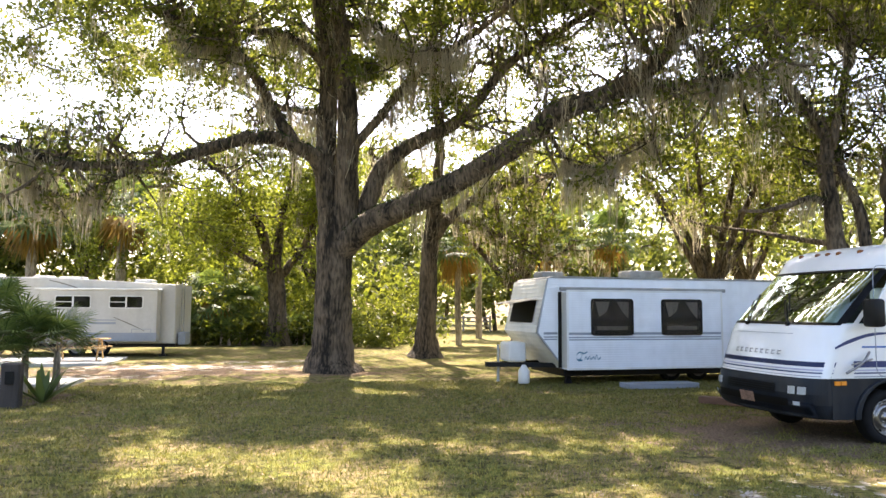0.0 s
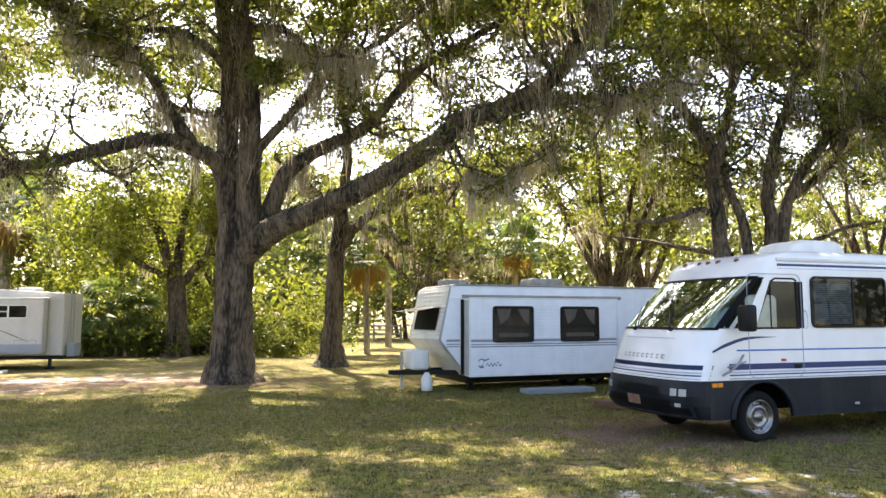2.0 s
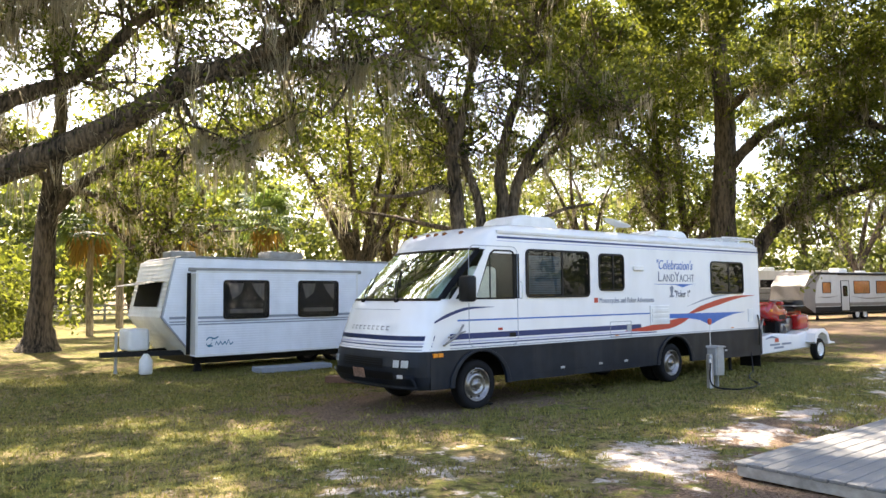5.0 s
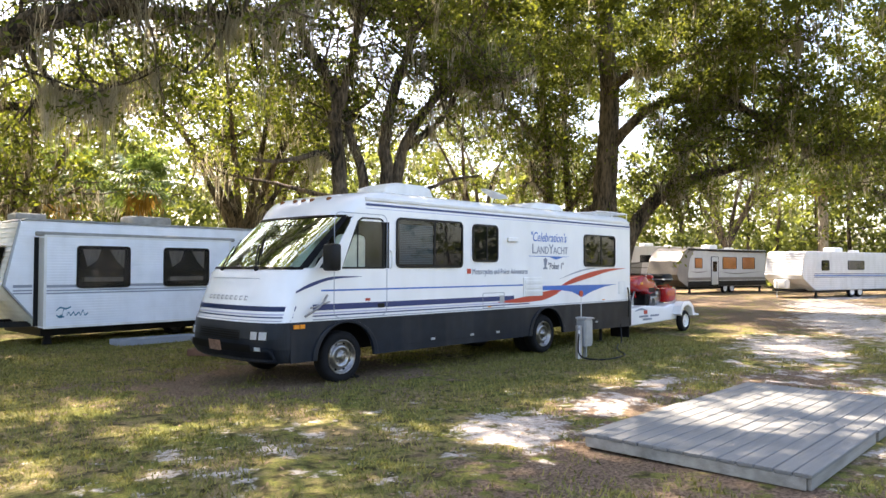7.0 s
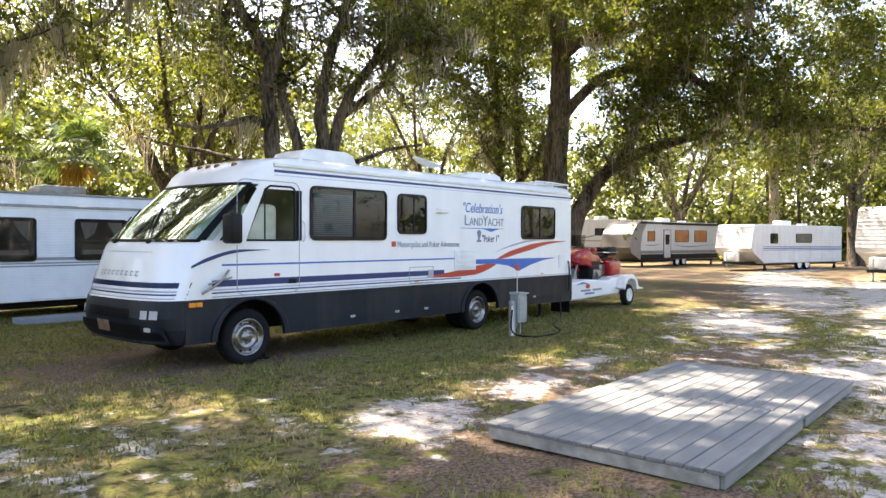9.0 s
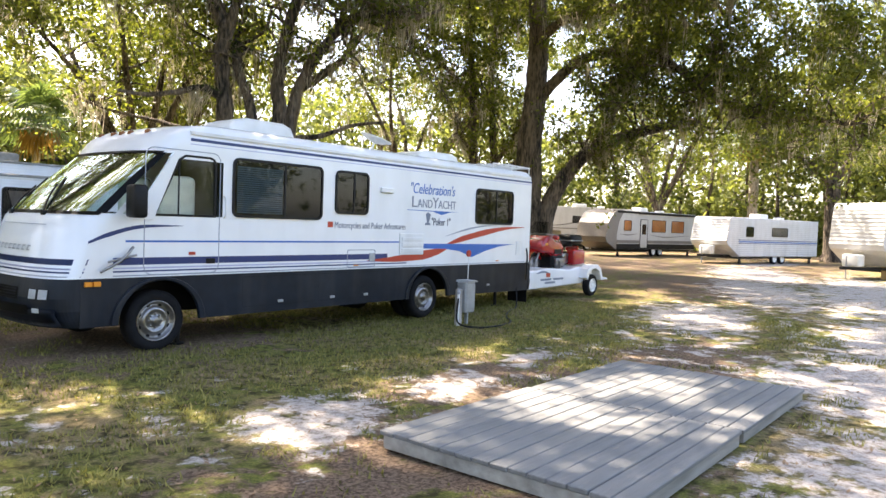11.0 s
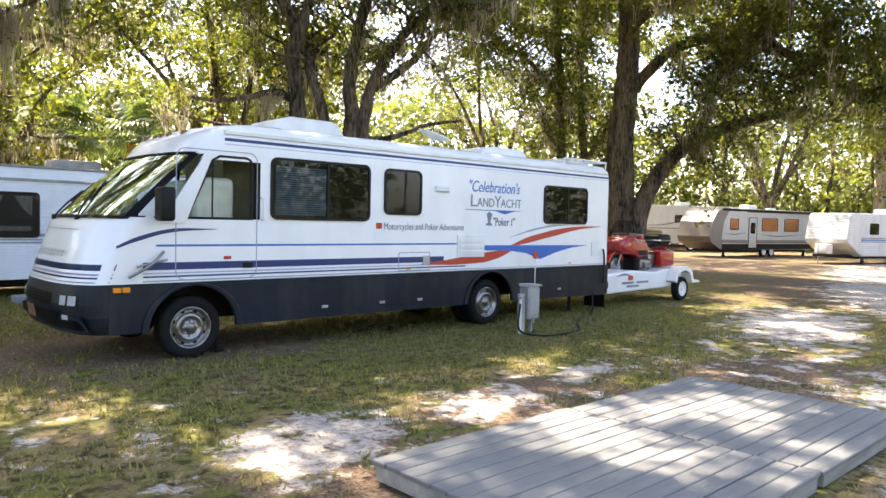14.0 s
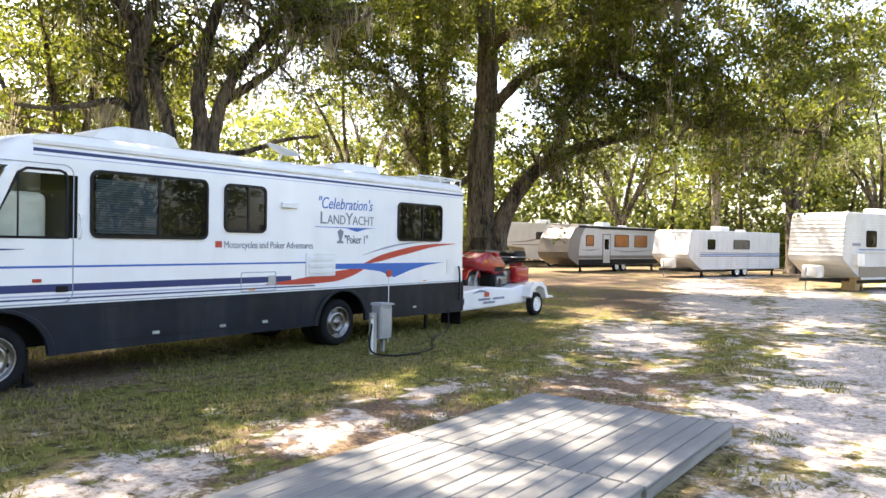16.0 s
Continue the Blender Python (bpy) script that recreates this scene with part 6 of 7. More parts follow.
def ribbed_trailer(m, label, length, profile, stripe_mat, windows, front_mat, body_mat, top=2.75, door=None, group="trailers in the far row", bottles=True, pane=None):
    """A white travel trailer: nose at x = 0, near side at y = 0."""
    tr = thing("travel_trailer", m, label, "trailer", group)
    wide = 2.4
    part("body", slab(profile + [(length, top), (length, 0.45)], 0, wide, 0.05), body_mat, tr)
    bm = bmesh.new()
    fr = [p for p in profile if p[0] < 1.6]
    rows = [[bm.verts.new((x - 0.006, y, z)) for x, z in fr] for y in (-0.004, wide + 0.004)]
    fs = [bm.faces.new((rows[0][i], rows[0][i + 1], rows[1][i + 1], rows[1][i])) for i in range(len(fr) - 1)]
    bmesh.ops.solidify(bm, geom=fs, thickness=0.01)
    part("nose_panel", bm, front_mat, tr)
    if front_mat in (SIDING_FAR, SIDING_WIDE):
        nose_boards(tr, front_mat, [(x - 0.018, z) for x, z in fr], 0.0, wide, 0.16, 0.025)
    proud = 0.0
    if body_mat is SIDING_FAR:
        side_boards(tr, body_mat, 1.35, length - 0.06, 0.5, top - 0.1, 0, 0.13, 0.02)
        proud = -0.021
    for z0, z1, mat in stripe_mat:
        part("stripe", box(1.2, length - 0.05, -0.024, 0.0005, z0, z1), mat, tr)
    for u0, u1, z0, z1, back in windows:
        trailer_window(tr, u0, u1, z0, z1, proud, pane or GLASS_MID, back=back)
    if door:
        dr = part("entry_door", box(door[0], door[1], -0.03, 0.0, 0.6, 2.5, bevel=0.01), body_mat, tr, "narrow entry door")
        part("door_frame", ring([(door[0] - 0.04, 0.56), (door[1] + 0.04, 0.56), (door[1] + 0.04, 2.54), (door[0] - 0.04, 2.54)], [(door[0], 0.6), (door[1], 0.6), (door[1], 2.5), (door[0], 2.5)], -0.035, 0.0), BLACK, dr)
        part("door_window", slab(rounded(door[0] + 0.15, door[1] - 0.15, 1.5, 2.2), -0.036, -0.031), GLASS_DARK, dr)
    part("roof_air_conditioner", box(length * 0.45, length * 0.45 + 1.0, 0.8, 1.5, top - 0.02, top + 0.3, bevel=0.08, seg=2), WHITE_DULL, tr, "", True)
    part("roof_vent", box(length * 0.7, length * 0.7 + 0.5, 0.9, 1.4, top - 0.02, top + 0.16, bevel=0.04), WHITE_DULL, tr)
    part("chassis", box(1.4, length - 0.3, 0.2, 2.2, 0.32, 0.46), BLACK, tr)
    if bottles:
        gas_bottles(tr, -0.1, 1.2)
    for k in (0, 0.85):
        wheel("wheel", tr, length * 0.52 + k, 0.18, 0.34, 0.34, 0.2, simple=True, white=True)
    for x in (1.6, length - 0.6):
        part("corner_jack", slab([(x, 0.0), (x + 0.25, 0.0), (x + 0.15, 0.34), (x + 0.1, 0.34)], 0.2, 0.3), BLACK, tr)
    return tr

# ---- timber platform ----


def platform():
    t = 0.035
    for x0, x1, z1 in ((7.36, 9.525, 0.15), (9.585, 11.77, 0.138)):
        deck = thing("deck_module", pose(x0, 2.03, 0), "low grey weathered timber platform of long planks", "platform", "deck modules")
        for k in (0, 1):
            part("rim_joist", box(0.03, x1 - x0 - 0.03, 0.015 if k == 0 else 2.065, 0.05 if k == 0 else 2.10, 0.015, z1 - t, bevel=0.003), DECK_SIDE, deck)
            part("end_joist", box(0.0 if k == 0 else x1 - x0 - 0.045, 0.045 if k == 0 else x1 - x0, 0.052, 2.063, 0.015, z1 - t, bevel=0.003), DECK_SIDE, deck)
        me = None
        for i in range(14):
            if me is None:
                o = part("plank", box(-0.008, x1 - x0 - 0.002, 0.004, 0.146, z1 - t, z1, bevel=0.006), DECK, deck)
                me = o.data
            else:
                o = new("plank", me)
                o.parent = deck
            o.location = (rng.uniform(-0.006, 0.006), i * 0.1513, rng.uniform(-0.002, 0.003))


platform()

# ---- far row of trailers ----
NOSE_WEDGE = [(1.3, 0.45), (0.12, 1.15), (0.0, 1.35), (0.28, 2.6), (0.45, 2.75)]
ribbed_trailer(pose(45.15, 13.25, 0, 0, 0, -16.3), "white ribbed travel trailer with thin blue stripes", 10.0, NOSE_WEDGE,
               [(1.42, 1.45, NAVY), (1.3, 1.36, BLUE), (1.22, 1.25, NAVY)], [(1.9, 2.6, 1.65, 2.2, UNLIT_BACK), (4.6, 6.3, 1.7, 2.2, CURTAIN)], SIDING_FAR, SIDING_FAR)
NOSE_TALL = [(1.2, 0.6), (0.1, 1.3), (0.0, 1.5), (0.22, 3.15), (0.4, 3.32)]
dtr = ribbed_trailer(pose(37.98, 4.65, 0, 0, 0, -23), "tall cream-nosed white travel trailer close by the sandy track", 9.0, NOSE_TALL,
                     [(1.75, 1.79, BLUE), (1.62, 1.64, GREY_STRIPE), (0.6, 1.05, TAUPE)], [(1.7, 2.4, 1.9, 2.55, UNLIT_BACK)], SIDING_WIDE, SIDING_FAR, 3.32)
part("step_block", box(1.3, 1.9, 0.2, 0.8, 0.0, 0.6, bevel=0.01), TIMBER, dtr)
part("battery_box", box(0.75, 1.3, -0.2, 0.05, 1.1, 1.6, bevel=0.02), WHITE_DULL, dtr)
part("badge", box(0.7, 1.3, -0.006, 0.0, 1.92, 2.04), GREY_TEXT, dtr)
NOSE_CAP = [(1.1, 0.5), (0.15, 0.95), (0.0, 1.3), (0.25, 2.2), (0.75, 2.85), (1.3, 3.08)]
btr = ribbed_trailer(pose(45.6, 21.0, 0, 0, 0, -10), "cream travel trailer with a taupe rounded cap and orange blinds", 11.0, NOSE_CAP,
                     [(0.5, 0.85, BLACK), (2.9, 3.04, BLACK), (0.9, 1.1, TAUPE)], [(2.0, 2.8, 1.75, 2.4, ORANGE_BLIND), (5.3, 7.0, 1.7, 2.5, ORANGE_BLIND), (7.8, 9.4, 1.7, 2.5, ORANGE_BLIND)], TAUPE, CREAM, 3.08, (3.9, 4.7), bottles=False, pane=GLASS_CAB)
part("cap_panel", slab([(1.1, 0.5), (0.15, 0.95), (0.0, 1.3), (0.25, 2.2), (0.75, 2.85), (1.3, 3.08), (2.0, 3.08), (1.4, 2.3), (1.2, 1.4), (1.25, 0.5)], -0.01, 0.0), TAUPE, btr, "taupe sweeping side panel")
part("awning", lathe([(0.07, 3.6), (0.07, 10.6)], 10, "x", (0, -0.08, 2.95)), BLACK, btr, "rolled black awning")
for pts in ([(1.5, 1.5), (2.5, 1.45), (3.6, 1.55)], [(5.0, 1.5), (7.0, 1.35), (10.4, 1.5)]):
    decal(btr, curve2(pts, [0.01, 0.09, 0.01]), TAUPE, "swoosh")
atr = ribbed_trailer(pose(51.5, 29.9, 0, 0, 0, -28), "cream fifth-wheel trailer half hidden behind the great oak", 9.5, [(2.6, 0.6), (2.3, 1.5), (0.1, 1.7), (0.0, 1.9), (0.3, 3.3), (0.6, 3.5)],
                     [(1.7, 1.78, TAUPE)], [(3.4, 4.6, 2.2, 2.75, UNLIT_BACK)], CREAM, CREAM, 3.5, bottles=False)
decal(atr, curve2([(0.5, 1.9), (3.0, 2.1), (6.0, 2.9)], [0.02, 0.12, 0.02]), TAUPE, "swoosh")


def fifth_wheel():
    tr = thing("fifth_wheel_trailer", pose(-14.3, 31.4, 0, 0, 0, -7.5), "cream fifth-wheel trailer with grey stripes and a slide-out", "trailer")
    prof = [(0.0, 1.6), (0.15, 2.6), (0.5, 3.12), (4.6, 3.12), (9.5, 2.86), (9.5, 0.5), (3.1, 0.5), (2.7, 1.5)]
    part("body", slab(prof, 0.0, 2.4, 0.05), CREAM, tr)
    sl = part("slide_out", box(4.5, 8.95, -0.5, -0.002, 0.62, 2.6, bevel=0.02), CREAM, tr, "flat cream slide-out room")
    part("slide_topper", box(4.3, 9.0, -0.56, 0.0, 2.6, 2.68, bevel=0.02), WHITE_DULL, sl)
    for u0, u1 in ((7.14, 8.38), (5.1, 6.4)):
        w = trailer_window(sl, u0, u1, 1.93, 2.36, -0.5, GLASS_DARK, WHITE_DULL)
        part("mullion", box((u0 + u1) / 2 - 0.03, (u0 + u1) / 2 + 0.03, -0.52, -0.505, 1.94, 2.35), WHITE_DULL, w)
        part("mullion", box(u0, (u0 + u1) / 2, -0.52, -0.505, 2.13, 2.16), WHITE_DULL, w)
    for z0, z1 in ((1.42, 1.46), (1.28, 1.36)):
        part("stripe", box(4.55, 7.4, -0.505, -0.499, z0, z1), GREY_STRIPE, sl)
    decal(sl, curve2([(7.3, 1.55), (7.9, 1.3), (8.5, 1.02)], [0.03, 0.05, 0.02]), TAUPE, "swoosh", y=-0.5)
    decal(tr, curve2([(4.6, 3.0), (5.2, 2.85), (6.3, 2.5)], [0.03, 0.06, 0.02]), TAUPE, "swoosh")
    part("lower_trim", box(4.5, 8.95, -0.506, -0.5, 0.62, 0.95), GREY_STRIPE, sl)
    part("hatch", ring(rounded(8.0, 8.75, 0.82, 1.1, 0.02), rounded(8.02, 8.73, 0.84, 1.08, 0.02), -0.507, -0.5), GREY_STRIPE, sl)
    for x in (5.75, 6.65):
        wheel("wheel", tr, x, 0.1, 0.36, 0.36, 0.22, simple=True)
    part("wheel_arch", slab(curve2([(5.1, 0.5), (5.5, 0.78), (6.2, 0.82), (6.9, 0.78), (7.3, 0.5)], [0.05, 0.08, 0.08, 0.08, 0.05]), -0.02, 0.0), WHITE_DULL, tr)
    for x, wd in ((1.5, 0.7), (3.6, 0.6), (4.6, 0.9), (7.6, 0.7)):
        part("roof_unit", box(x, x + wd, 0.8, 1.5, 2.9, 3.12 + 0.2 - x * 0.03, bevel=0.05, seg=2), WHITE_DULL, tr, "", True)
    part("chassis", box(3.2, 9.5, 0.2, 2.2, 0.36, 0.5), BLACK, tr)
    jack = part("landing_leg", box(9.0, 9.1, 0.1, 0.2, 0.08, 0.5), BLACK, tr)
    part("foot", box(8.92, 9.18, 0.02, 0.28, 0.0, 0.08), BLACK, jack)
    lad = Soup()
    for y in (0.6, 1.0):
        lad.add(*tube_arrays([(9.58, y, 0.7), (9.58, y, 1.8), (9.58, y, 3.0)], [0.02] * 3, 6))
    for z in np.arange(0.9, 2.9, 0.3):
        lad.add(*tube_arrays([(9.58, 0.6, z), (9.58, 0.8, z), (9.58, 1.0, z)], [0.015] * 3, 6))
    link("rear_ladder", lad.mesh("rear_ladder"), STEEL, tr)
    part("bumper_box", box(9.55, 9.85, 0.3, 1.0, 0.45, 0.95, bevel=0.02), GREY_STRIPE, tr)


fifth_wheel()

for x0, x1, y0, y1 in ((-16, -6.3, 25.6, 28.7), (-12, -5.6, 18.7, 20.3)):
    ob = part("concrete_slab", box(x0, x1, y0, y1, -0.05, 0.1, bevel=0.015), CONCRETE)
    tagged(ob, "low pale concrete parking slab beside the gravel", "slab", "concrete slabs")


def picnic_table():
    pt = thing("picnic_table", pose(-7.5, 27.1, 0.1, 0, 0, 4), "yellow pine picnic table with attached benches on the slab", "table")
    for k in range(5):
        part("top_board", box(-0.9, 0.9, -0.36 + k * 0.145, -0.225 + k * 0.145, 0.71, 0.75, bevel=0.005), TIMBER, pt)
    for y in (-0.72, 0.58):
        part("bench_board", box(-0.9, 0.9, y, y + 0.14, 0.41, 0.45, bevel=0.005), TIMBER, pt)
    for x in (-0.65, 0.65):
        part("cross_beam", box(x - 0.02, x + 0.02, -0.72, 0.72, 0.34, 0.41), TIMBER, pt)
        for s in (-1, 1):
            part("leg", slab([(s * 0.6, 0.0), (s * 0.7, 0.0), (s * 0.3, 0.71), (s * 0.2, 0.71)], x - 0.06, x - 0.02, axis="x"), TIMBER, pt)
    for s in (-1, 1):
        part("brace", slab([(s * 0.6, 0.4), (s * 0.66, 0.4), (s * 0.1, 0.71), (s * 0.04, 0.71)], -0.03, 0.03), TIMBER, pt)


picnic_table()

# ---- planting by the slab ----


def palmetto(x, y, size, heads, label):
    ob = thing("palmetto", pose(x, y, 0), label, "palm bush", "palmettos")
    live, stalk = Soup(), Soup()
    for hx, hy, hz in heads:
        for _ in range(16):
            az, el = rng.uniform(0, 6.28), rng.uniform(-0.1, 1.4)
            d = np.array([np.cos(az) * np.cos(el), np.sin(az) * np.cos(el), np.sin(el)])
            p = np.array([hx, hy, hz])
            e = p + d * size * rng.uniform(0.5, 0.9)
            stalk.add(*tube_arrays([p, (p + e) / 2, e], [0.012, 0.01, 0.008], 4))
            fan(live, e, d, (0, 0, 1), size * 0.75, 26, 240, 0.032, 0.18)
        stalk.add(*tube_arrays([(hx, hy, 0), (hx, hy, hz * 0.5), (hx, hy, hz)], [0.09, 0.08, 0.07], 8))
    link("stems", stalk.mesh("stems"), PALM_BARK, ob)
    link("fronds", live.mesh("fronds", False), FROND, ob)


palmetto(-6.2, 17.4, 0.85, [(0.1, 0, 1.2), (-0.7, 0.3, 1.7), (0.6, 0.5, 0.9), (-0.4, -0.4, 0.8)], "big green fan-leaved palmetto bush")


for px, py, size in ((-3.4, 38.4, 0.8), (0.4, 38.9, 0.75), (2.4, 39.3, 0.8), (-5.9, 38.6, 0.9), (-2.2, 39.0, 0.7)):
    palmetto(px, py, size, [(0, 0, 0.5), (0.5, 0.3, 0.9), (-0.4, 0.2, 0.7)], "fan-leaved palmetto clump at the wood's edge")


def agave(x, y):
    ob = thing("agave", pose(x, y, 0), "dark green agave with stiff upright blades", "plant")
    for k in range(15):
        az, el = rng.uniform(0, 6.28), rng.uniform(0.5, 1.35)
        d = np.array([np.cos(az) * np.cos(el), np.sin(az) * np.cos(el), np.sin(el)])
        side = unit(np.cross(d, [0, 0, 1.0]))
        ln = rng.uniform(0.75, 1.15)
        s = Soup()
        rows = []
        for f, w in ((0, 0.04), (0.35, 0.085), (0.7, 0.055), (1.0, 0.004)):
            p = d * ln * f + np.array([0, 0, -0.12 * f * f])
            rows += [p - side * w, p + np.cross(side, d) * -0.02 * (1 - f), p + side * w]
        s.add(rows, [[3 * i + j, 3 * i + j + 1, 3 * i + j + 4, 3 * i + j + 3] for i in range(3) for j in range(2)])
        link("blade", s.mesh("blade"), FROND, ob)


agave(-5.3, 16.0)
post = part("service_post", box(-5.85, -5.5, 15.3, 15.55, -0.05, 0.85, bevel=0.03), DARK_POST)
tagged(post, "short dark weathered timber service post", "post")
part("outlet_box", box(-5.75, -5.6, 15.27, 15.3, 0.45, 0.7), BLACK, post)

# ---- fence and meadow ----


def fence():
    ob = thing("paddock_fence", pose(0, 60, 0), "weathered rail fence across the sunny paddock", "fence")
    me = None
    for k, x in enumerate(np.arange(0.0, 24.1, 2.4)):
        if me is None:
            o = part("fence_post", box(-0.07, 0.07, -0.07, 0.07, 0, 1.35, bevel=0.01), POST_WOOD, ob)
            me = o.data
        else:
            o = new("fence_post", me)
            o.parent = ob
        o.location.x = x
    rl = None
    for k in range(4):
        for z in (0.5, 0.85, 1.2):
            if rl is None:
                o = part("rail", box(0, 2.4, -0.09, -0.05, -0.06, 0.06), POST_WOOD, ob)
                rl = o.data
            else:
                o = new("rail", rl)
                o.parent = ob
            o.location = ((5 + k) * 2.4 - 4.8, 0, z)


fence()

# ---- power pedestal, cable, boards ----
ped = thing("power_pedestal", pose(13.25, 7.92, 0), "grey steel power pedestal on a weathered timber post", "power pedestal")
part("post", box(-0.06, 0.03, -0.05, 0.05, -0.1, 0.64, bevel=0.008), POST_WOOD, ped)
bx = part("meter_box", box(0.05, 0.33, -0.1, 0.1, 0.22, 0.76, bevel=0.015), STEEL, ped, "grey galvanised steel box")
part("box_cover", box(0.07, 0.31, -0.115, -0.1, 0.28, 0.72, bevel=0.006), STEEL, bx)
part("hood", slab([(0.03, 0.76), (0.35, 0.76), (0.33, 0.79), (0.05, 0.80)], -0.14, 0.11, 0.005), STEEL, ped)
part("box_leg", box(0.2, 0.24, -0.03, 0.03, 0.0, 0.24), STEEL, ped)
part("water_pipe", lathe([(0.022, 0.0), (0.022, 0.58)], 8, "z", (-0.1, -0.06, 0)), WHITE_DULL, ped)
part("tap", lathe([(0.03, 0.56), (0.035, 0.6), (0.01, 0.64)], 8, "z", (-0.1, -0.06, 0)), STEEL, ped)
cable = link("power_cable", pipe([(13.15, 7.86, 0.5), (13.0, 7.75, 0.1), (13.1, 7.45, 0.03), (13.5, 7.3, 0.03), (14.2, 7.45, 0.03), (14.8, 7.95, 0.03), (15.6, 8.4, 0.03), (16.3, 8.7, 0.05), (16.45, 8.82, 0.5)], 0.017, 6, 6).mesh("power_cable"), BLACK)
tagged(cable, "black power cable lying in a loop on grass", "cable")
mark = thing("marker_wand", pose(14.32, 8.55, 0), "thin white marker wand with a red ring", "marker")
part("rod", lathe([(0.008, 0.0), (0.008, 1.15)], 6, "z"), WHITE_DULL, mark)
part("red_ring", lathe([(0.04, -0.012), (0.065, -0.012), (0.065, 0.012), (0.04, 0.012)], 16, "y", (0, 0, 1.22)), RED, mark)
ob = part("timber_block", box(0, 1.5, 0, 0.28, 0.0, 0.14, bevel=0.008), RED_TIMBER)
ob.matrix_world = pose(8.0, 13.6, 0.0, 0, 0, -48)
tagged(ob, "reddish timber sleeper lying before the motorhome", "timber")
ob = part("timber_block", box(0, 0.9, 0, 0.2, 0.0, 0.06, bevel=0.006), RED_TIMBER)
ob.matrix_world = pose(8.7, 13.5, 0.0, 0, 0, -40)
tagged(ob, "thin reddish plank lying before the motorhome", "timber")
ob = part("step_board", box(7.75, 9.65, 16.2, 16.75, 0.0, 0.13, bevel=0.01), GREY_STRIPE)
tagged(ob, "flat blue-grey board lying beside the trailer", "board")


# ---- motorcycle on its trailer ----
def motorcycle_trailer():
    mt = thing("motorcycle_trailer", pose(17.3, 9.2, 0), "low white motorcycle trailer with a rounded mudguard", "trailer")
    part("tub", slab([(0.2, 0.28), (3.35, 0.34), (3.7, 0.55), (3.7, 0.78), (2.7, 0.78), (2.3, 0.72), (1.2, 0.78), (0.3, 0.72), (0.0, 0.62)], 0.0, 1.6, 0.04), WHITE, mt, "glossy white fibreglass tub")
    part("mudguard", slab([(2.7, 0.5), (2.78, 0.72), (2.98, 0.84), (3.3, 0.84), (3.52, 0.72), (3.62, 0.5), (3.9, 0.46), (3.9, 0.42), (3.54, 0.42), (3.42, 0.66), (3.2, 0.74), (3.05, 0.72), (2.88, 0.64), (2.8, 0.45)], -0.24, 0.02, 0.01), WHITE, mt, "white mudguard over the wheel")
    part("mudguard", slab([(2.7, 0.5), (2.78, 0.72), (2.98, 0.84), (3.3, 0.84), (3.52, 0.72), (3.62, 0.5), (3.54, 0.42), (3.2, 0.74), (2.88, 0.64), (2.8, 0.45)], 1.58, 1.84, 0.01), WHITE, mt)
    for y in (-0.1, 1.7):
        wheel("wheel", mt, 3.17, y, 0.29, 0.29, 0.17, -1 if y < 0 else 1, 0.18, True, True)
    part("drawbar", box(-0.6, 0.4, 0.72, 0.88, 0.32, 0.42), BLACK, mt)
    part("tail_lamp", box(3.7, 3.73, 0.1, 0.25, 0.6, 0.7), RED, mt)
    decal(mt, [(1.05, 0.56), (1.25, 0.56), (1.25, 0.66), (1.05, 0.66)], RED, "badge", y=-0.004)
    for u, z in ((0.8, 0.48), (1.4, 0.48), (1.0, 0.40)):
        decal(mt, [(u, z), (u + 0.5, z), (u + 0.5, z + 0.05), (u, z + 0.05)], GREY_TEXT, "lettering_bar", y=-0.004)
    decal(mt, curve2([(0.6, 0.66), (0.9, 0.7), (1.2, 0.66)], [0.02, 0.06, 0.02]), GREY_TEXT, "emblem", y=-0.004)


motorcycle_trailer()


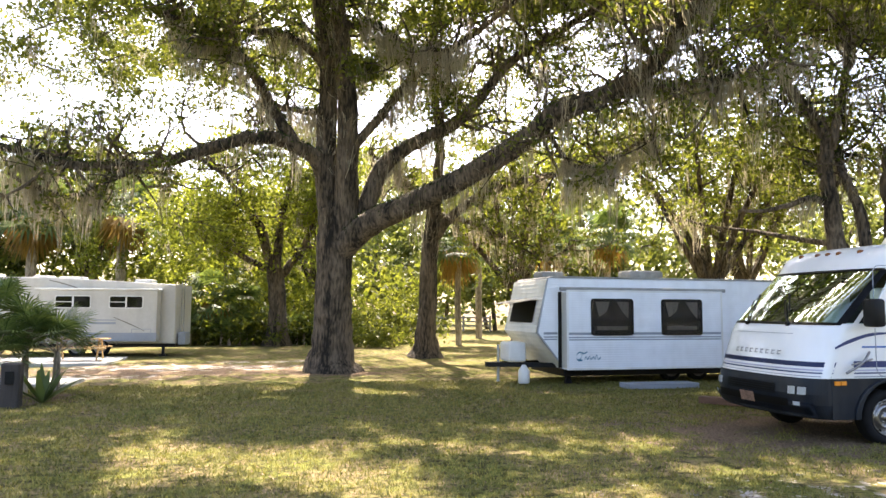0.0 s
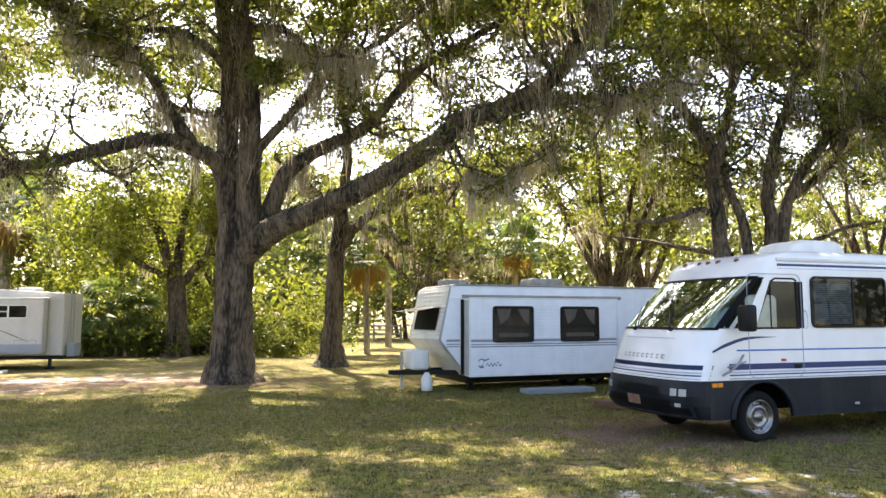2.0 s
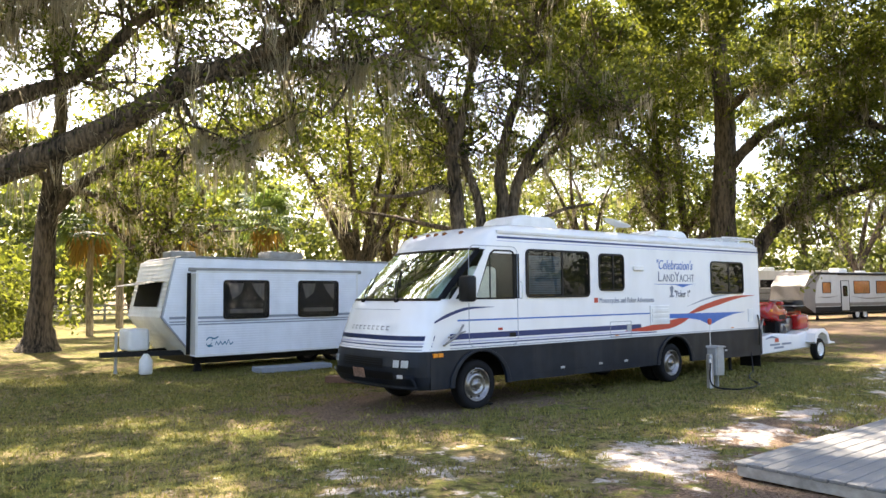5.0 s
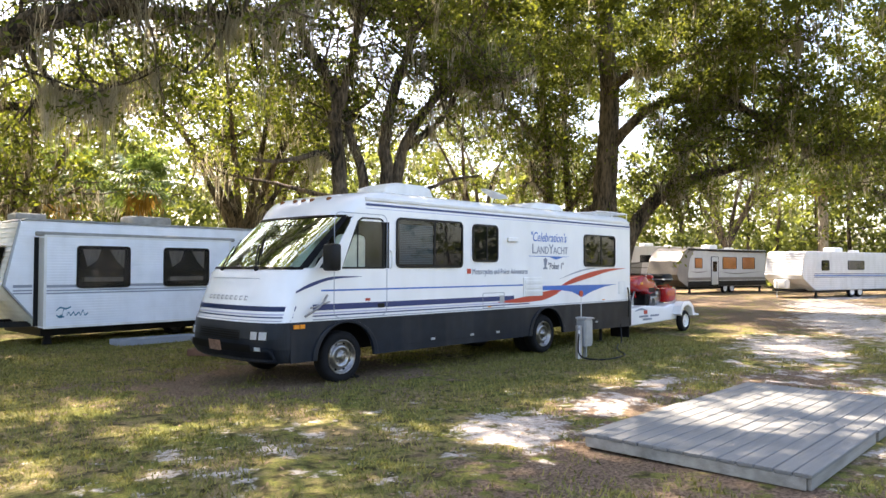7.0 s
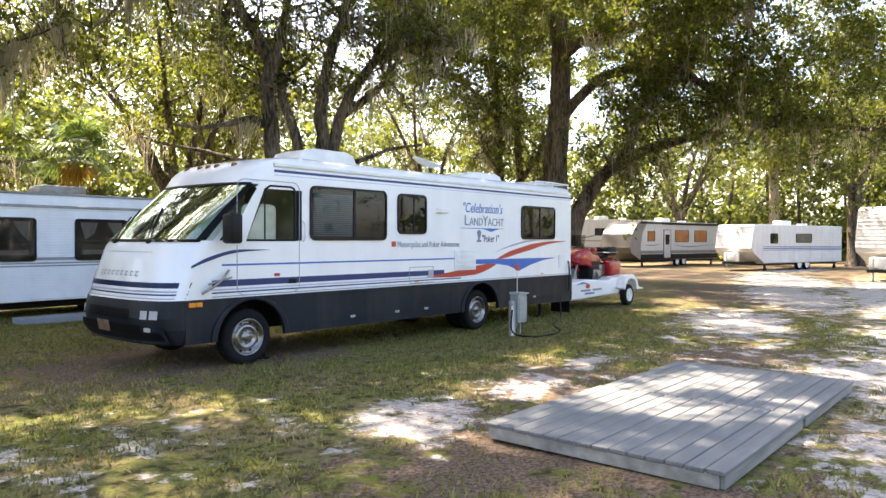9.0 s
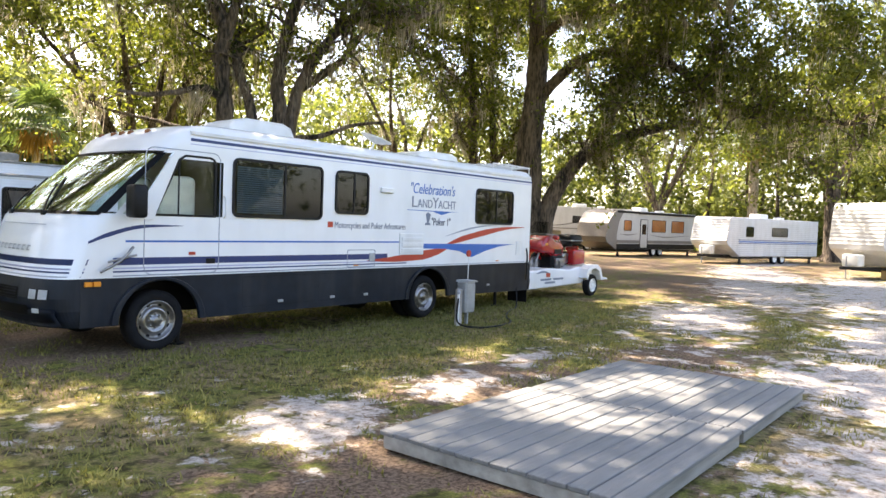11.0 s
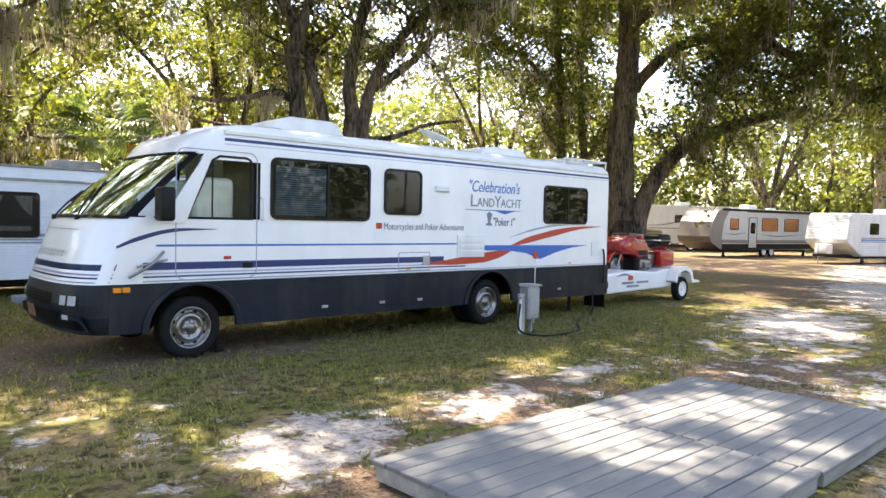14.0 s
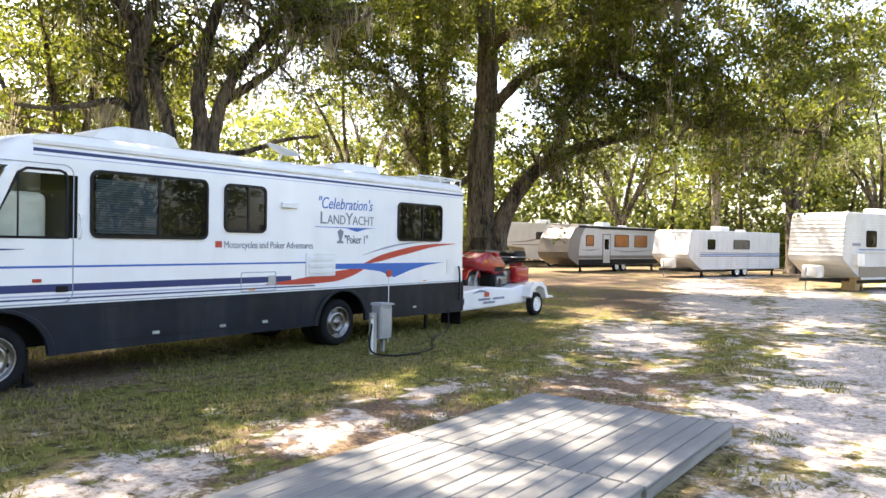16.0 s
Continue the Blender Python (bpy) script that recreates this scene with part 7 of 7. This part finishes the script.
def motorcycle():
    mc = thing("motorcycle", pose(18.35, 9.9, 0.5), "red touring motorcycle with chrome engine and black top box", "motorcycle")
    for x in (0.45, 2.15):
        wheel("wheel", mc, x, 0, 0.33, 0.32, 0.15, -1, 0.2, True)
    part("engine", box(0.95, 1.6, -0.33, 0.33, 0.2, 0.6, bevel=0.08, seg=2), BLACK, mc, "black and chrome flat engine")
    for s in (-1, 1):
        part("cylinder_cover", box(1.0, 1.45, s * 0.36 - 0.06, s * 0.36 + 0.06, 0.28, 0.5, bevel=0.04, seg=2), CHROME, mc, "", True)
        part("pannier", box(1.75, 2.35, s * 0.38 - 0.14, s * 0.38 + 0.14, 0.3, 0.72, bevel=0.07, seg=3), RED_GLOSS, mc, "red side case", True)
        ex = link("exhaust", pipe([(1.2, s * 0.3, 0.22), (1.7, s * 0.36, 0.2), (2.5, s * 0.36, 0.24)], 0.05, 4, 10).mesh("exhaust"), CHROME, mc)
        part("mirror", box(0.72, 0.86, s * 0.48 - 0.08, s * 0.48 + 0.08, 0.98, 1.08, bevel=0.03, seg=2), RED_GLOSS, mc, "", True)
        link("fork", pipe([(0.45, s * 0.1, 0.33), (0.62, s * 0.12, 0.7), (0.78, s * 0.12, 1.0)], 0.03).mesh("fork"), CHROME, mc)
    part("fairing", slab([(0.35, 0.72), (0.42, 0.9), (0.62, 1.06), (0.85, 1.1), (1.0, 0.98), (1.35, 0.95), (1.5, 0.8), (1.45, 0.55), (1.05, 0.5), (0.85, 0.6), (0.6, 0.62)], -0.36, 0.36, 0.12, seg=3), RED_GLOSS, mc, "red full fairing", True)
    part("fuel_tank", box(1.1, 1.55, -0.2, 0.2, 0.75, 1.0, bevel=0.09, seg=3), RED_GLOSS, mc, "", True)
    ws = bmesh.new()
    f = ws.faces.new([ws.verts.new(p) for p in ((0.6, -0.3, 1.02), (0.6, 0.3, 1.02), (0.86, 0.22, 1.42), (0.86, -0.22, 1.42))])
    bmesh.ops.solidify(ws, geom=[f], thickness=0.008)
    part("windshield", ws, GLASS_MID, mc, "clear touring windshield")
    part("front_mudguard", slab([(0.1, 0.42), (0.2, 0.62), (0.42, 0.72), (0.66, 0.62), (0.76, 0.45), (0.68, 0.45), (0.58, 0.58), (0.42, 0.65), (0.26, 0.58), (0.17, 0.42)], -0.1, 0.1, 0.01), RED_GLOSS, mc)
    part("saddle", slab([(1.4, 0.78), (1.45, 0.88), (1.75, 0.8), (1.95, 0.9), (2.15, 0.9), (2.15, 1.05), (2.2, 1.05), (2.22, 0.78)], -0.2, 0.2, 0.05), BLACK, mc, "stepped black saddle", True)
    part("top_box", box(2.05, 2.62, -0.28, 0.28, 0.84, 1.1, bevel=0.09, seg=3), BLACK, mc, "glossy black top box", True)
    part("box_band", box(2.04, 2.63, -0.285, 0.285, 0.92, 0.96, bevel=0.015), STEEL, mc, "grey band round the top box")
    part("headlamp", box(0.36, 0.46, -0.2, 0.2, 0.78, 0.9, bevel=0.03, seg=2), LENS, mc, "wide glass headlamp", True)
    part("nose_cowl", slab([(0.25, 0.8), (0.35, 0.95), (0.7, 1.02), (0.75, 0.85), (0.5, 0.7)], -0.3, 0.3, 0.08, seg=3), RED_GLOSS, mc, "", True)
    for s in (-1, 1):
        part("crash_bar", lathe([(0.13, -0.015), (0.15, -0.015), (0.15, 0.015), (0.13, 0.015)], 14, "x", (1.05, s * 0.36, 0.32)), CHROME, mc)
        part("fairing_vent", box(0.95, 1.3, s * 0.368 - 0.006, s * 0.368 + 0.006, 0.6, 0.72, bevel=0.004), BLACK, mc)
        part("turn_lamp", box(0.5, 0.62, s * 0.34 - 0.03, s * 0.34 + 0.03, 0.82, 0.88, bevel=0.01), AMBER, mc)
        part("knee_guard", box(1.42, 1.72, s * 0.3 - 0.05, s * 0.3 + 0.05, 0.35, 0.62, bevel=0.03, seg=2), CHROME, mc, "", True)
    part("tail_lamp", box(2.5, 2.56, -0.2, 0.2, 0.65, 0.8, bevel=0.02), RED_GLOSS, mc)
    link("handlebar", pipe([(1.05, -0.42, 1.08), (0.9, -0.2, 1.1), (0.85, 0, 1.1), (0.9, 0.2, 1.1), (1.05, 0.42, 1.08)], 0.018).mesh("handlebar"), CHROME, mc)


motorcycle()
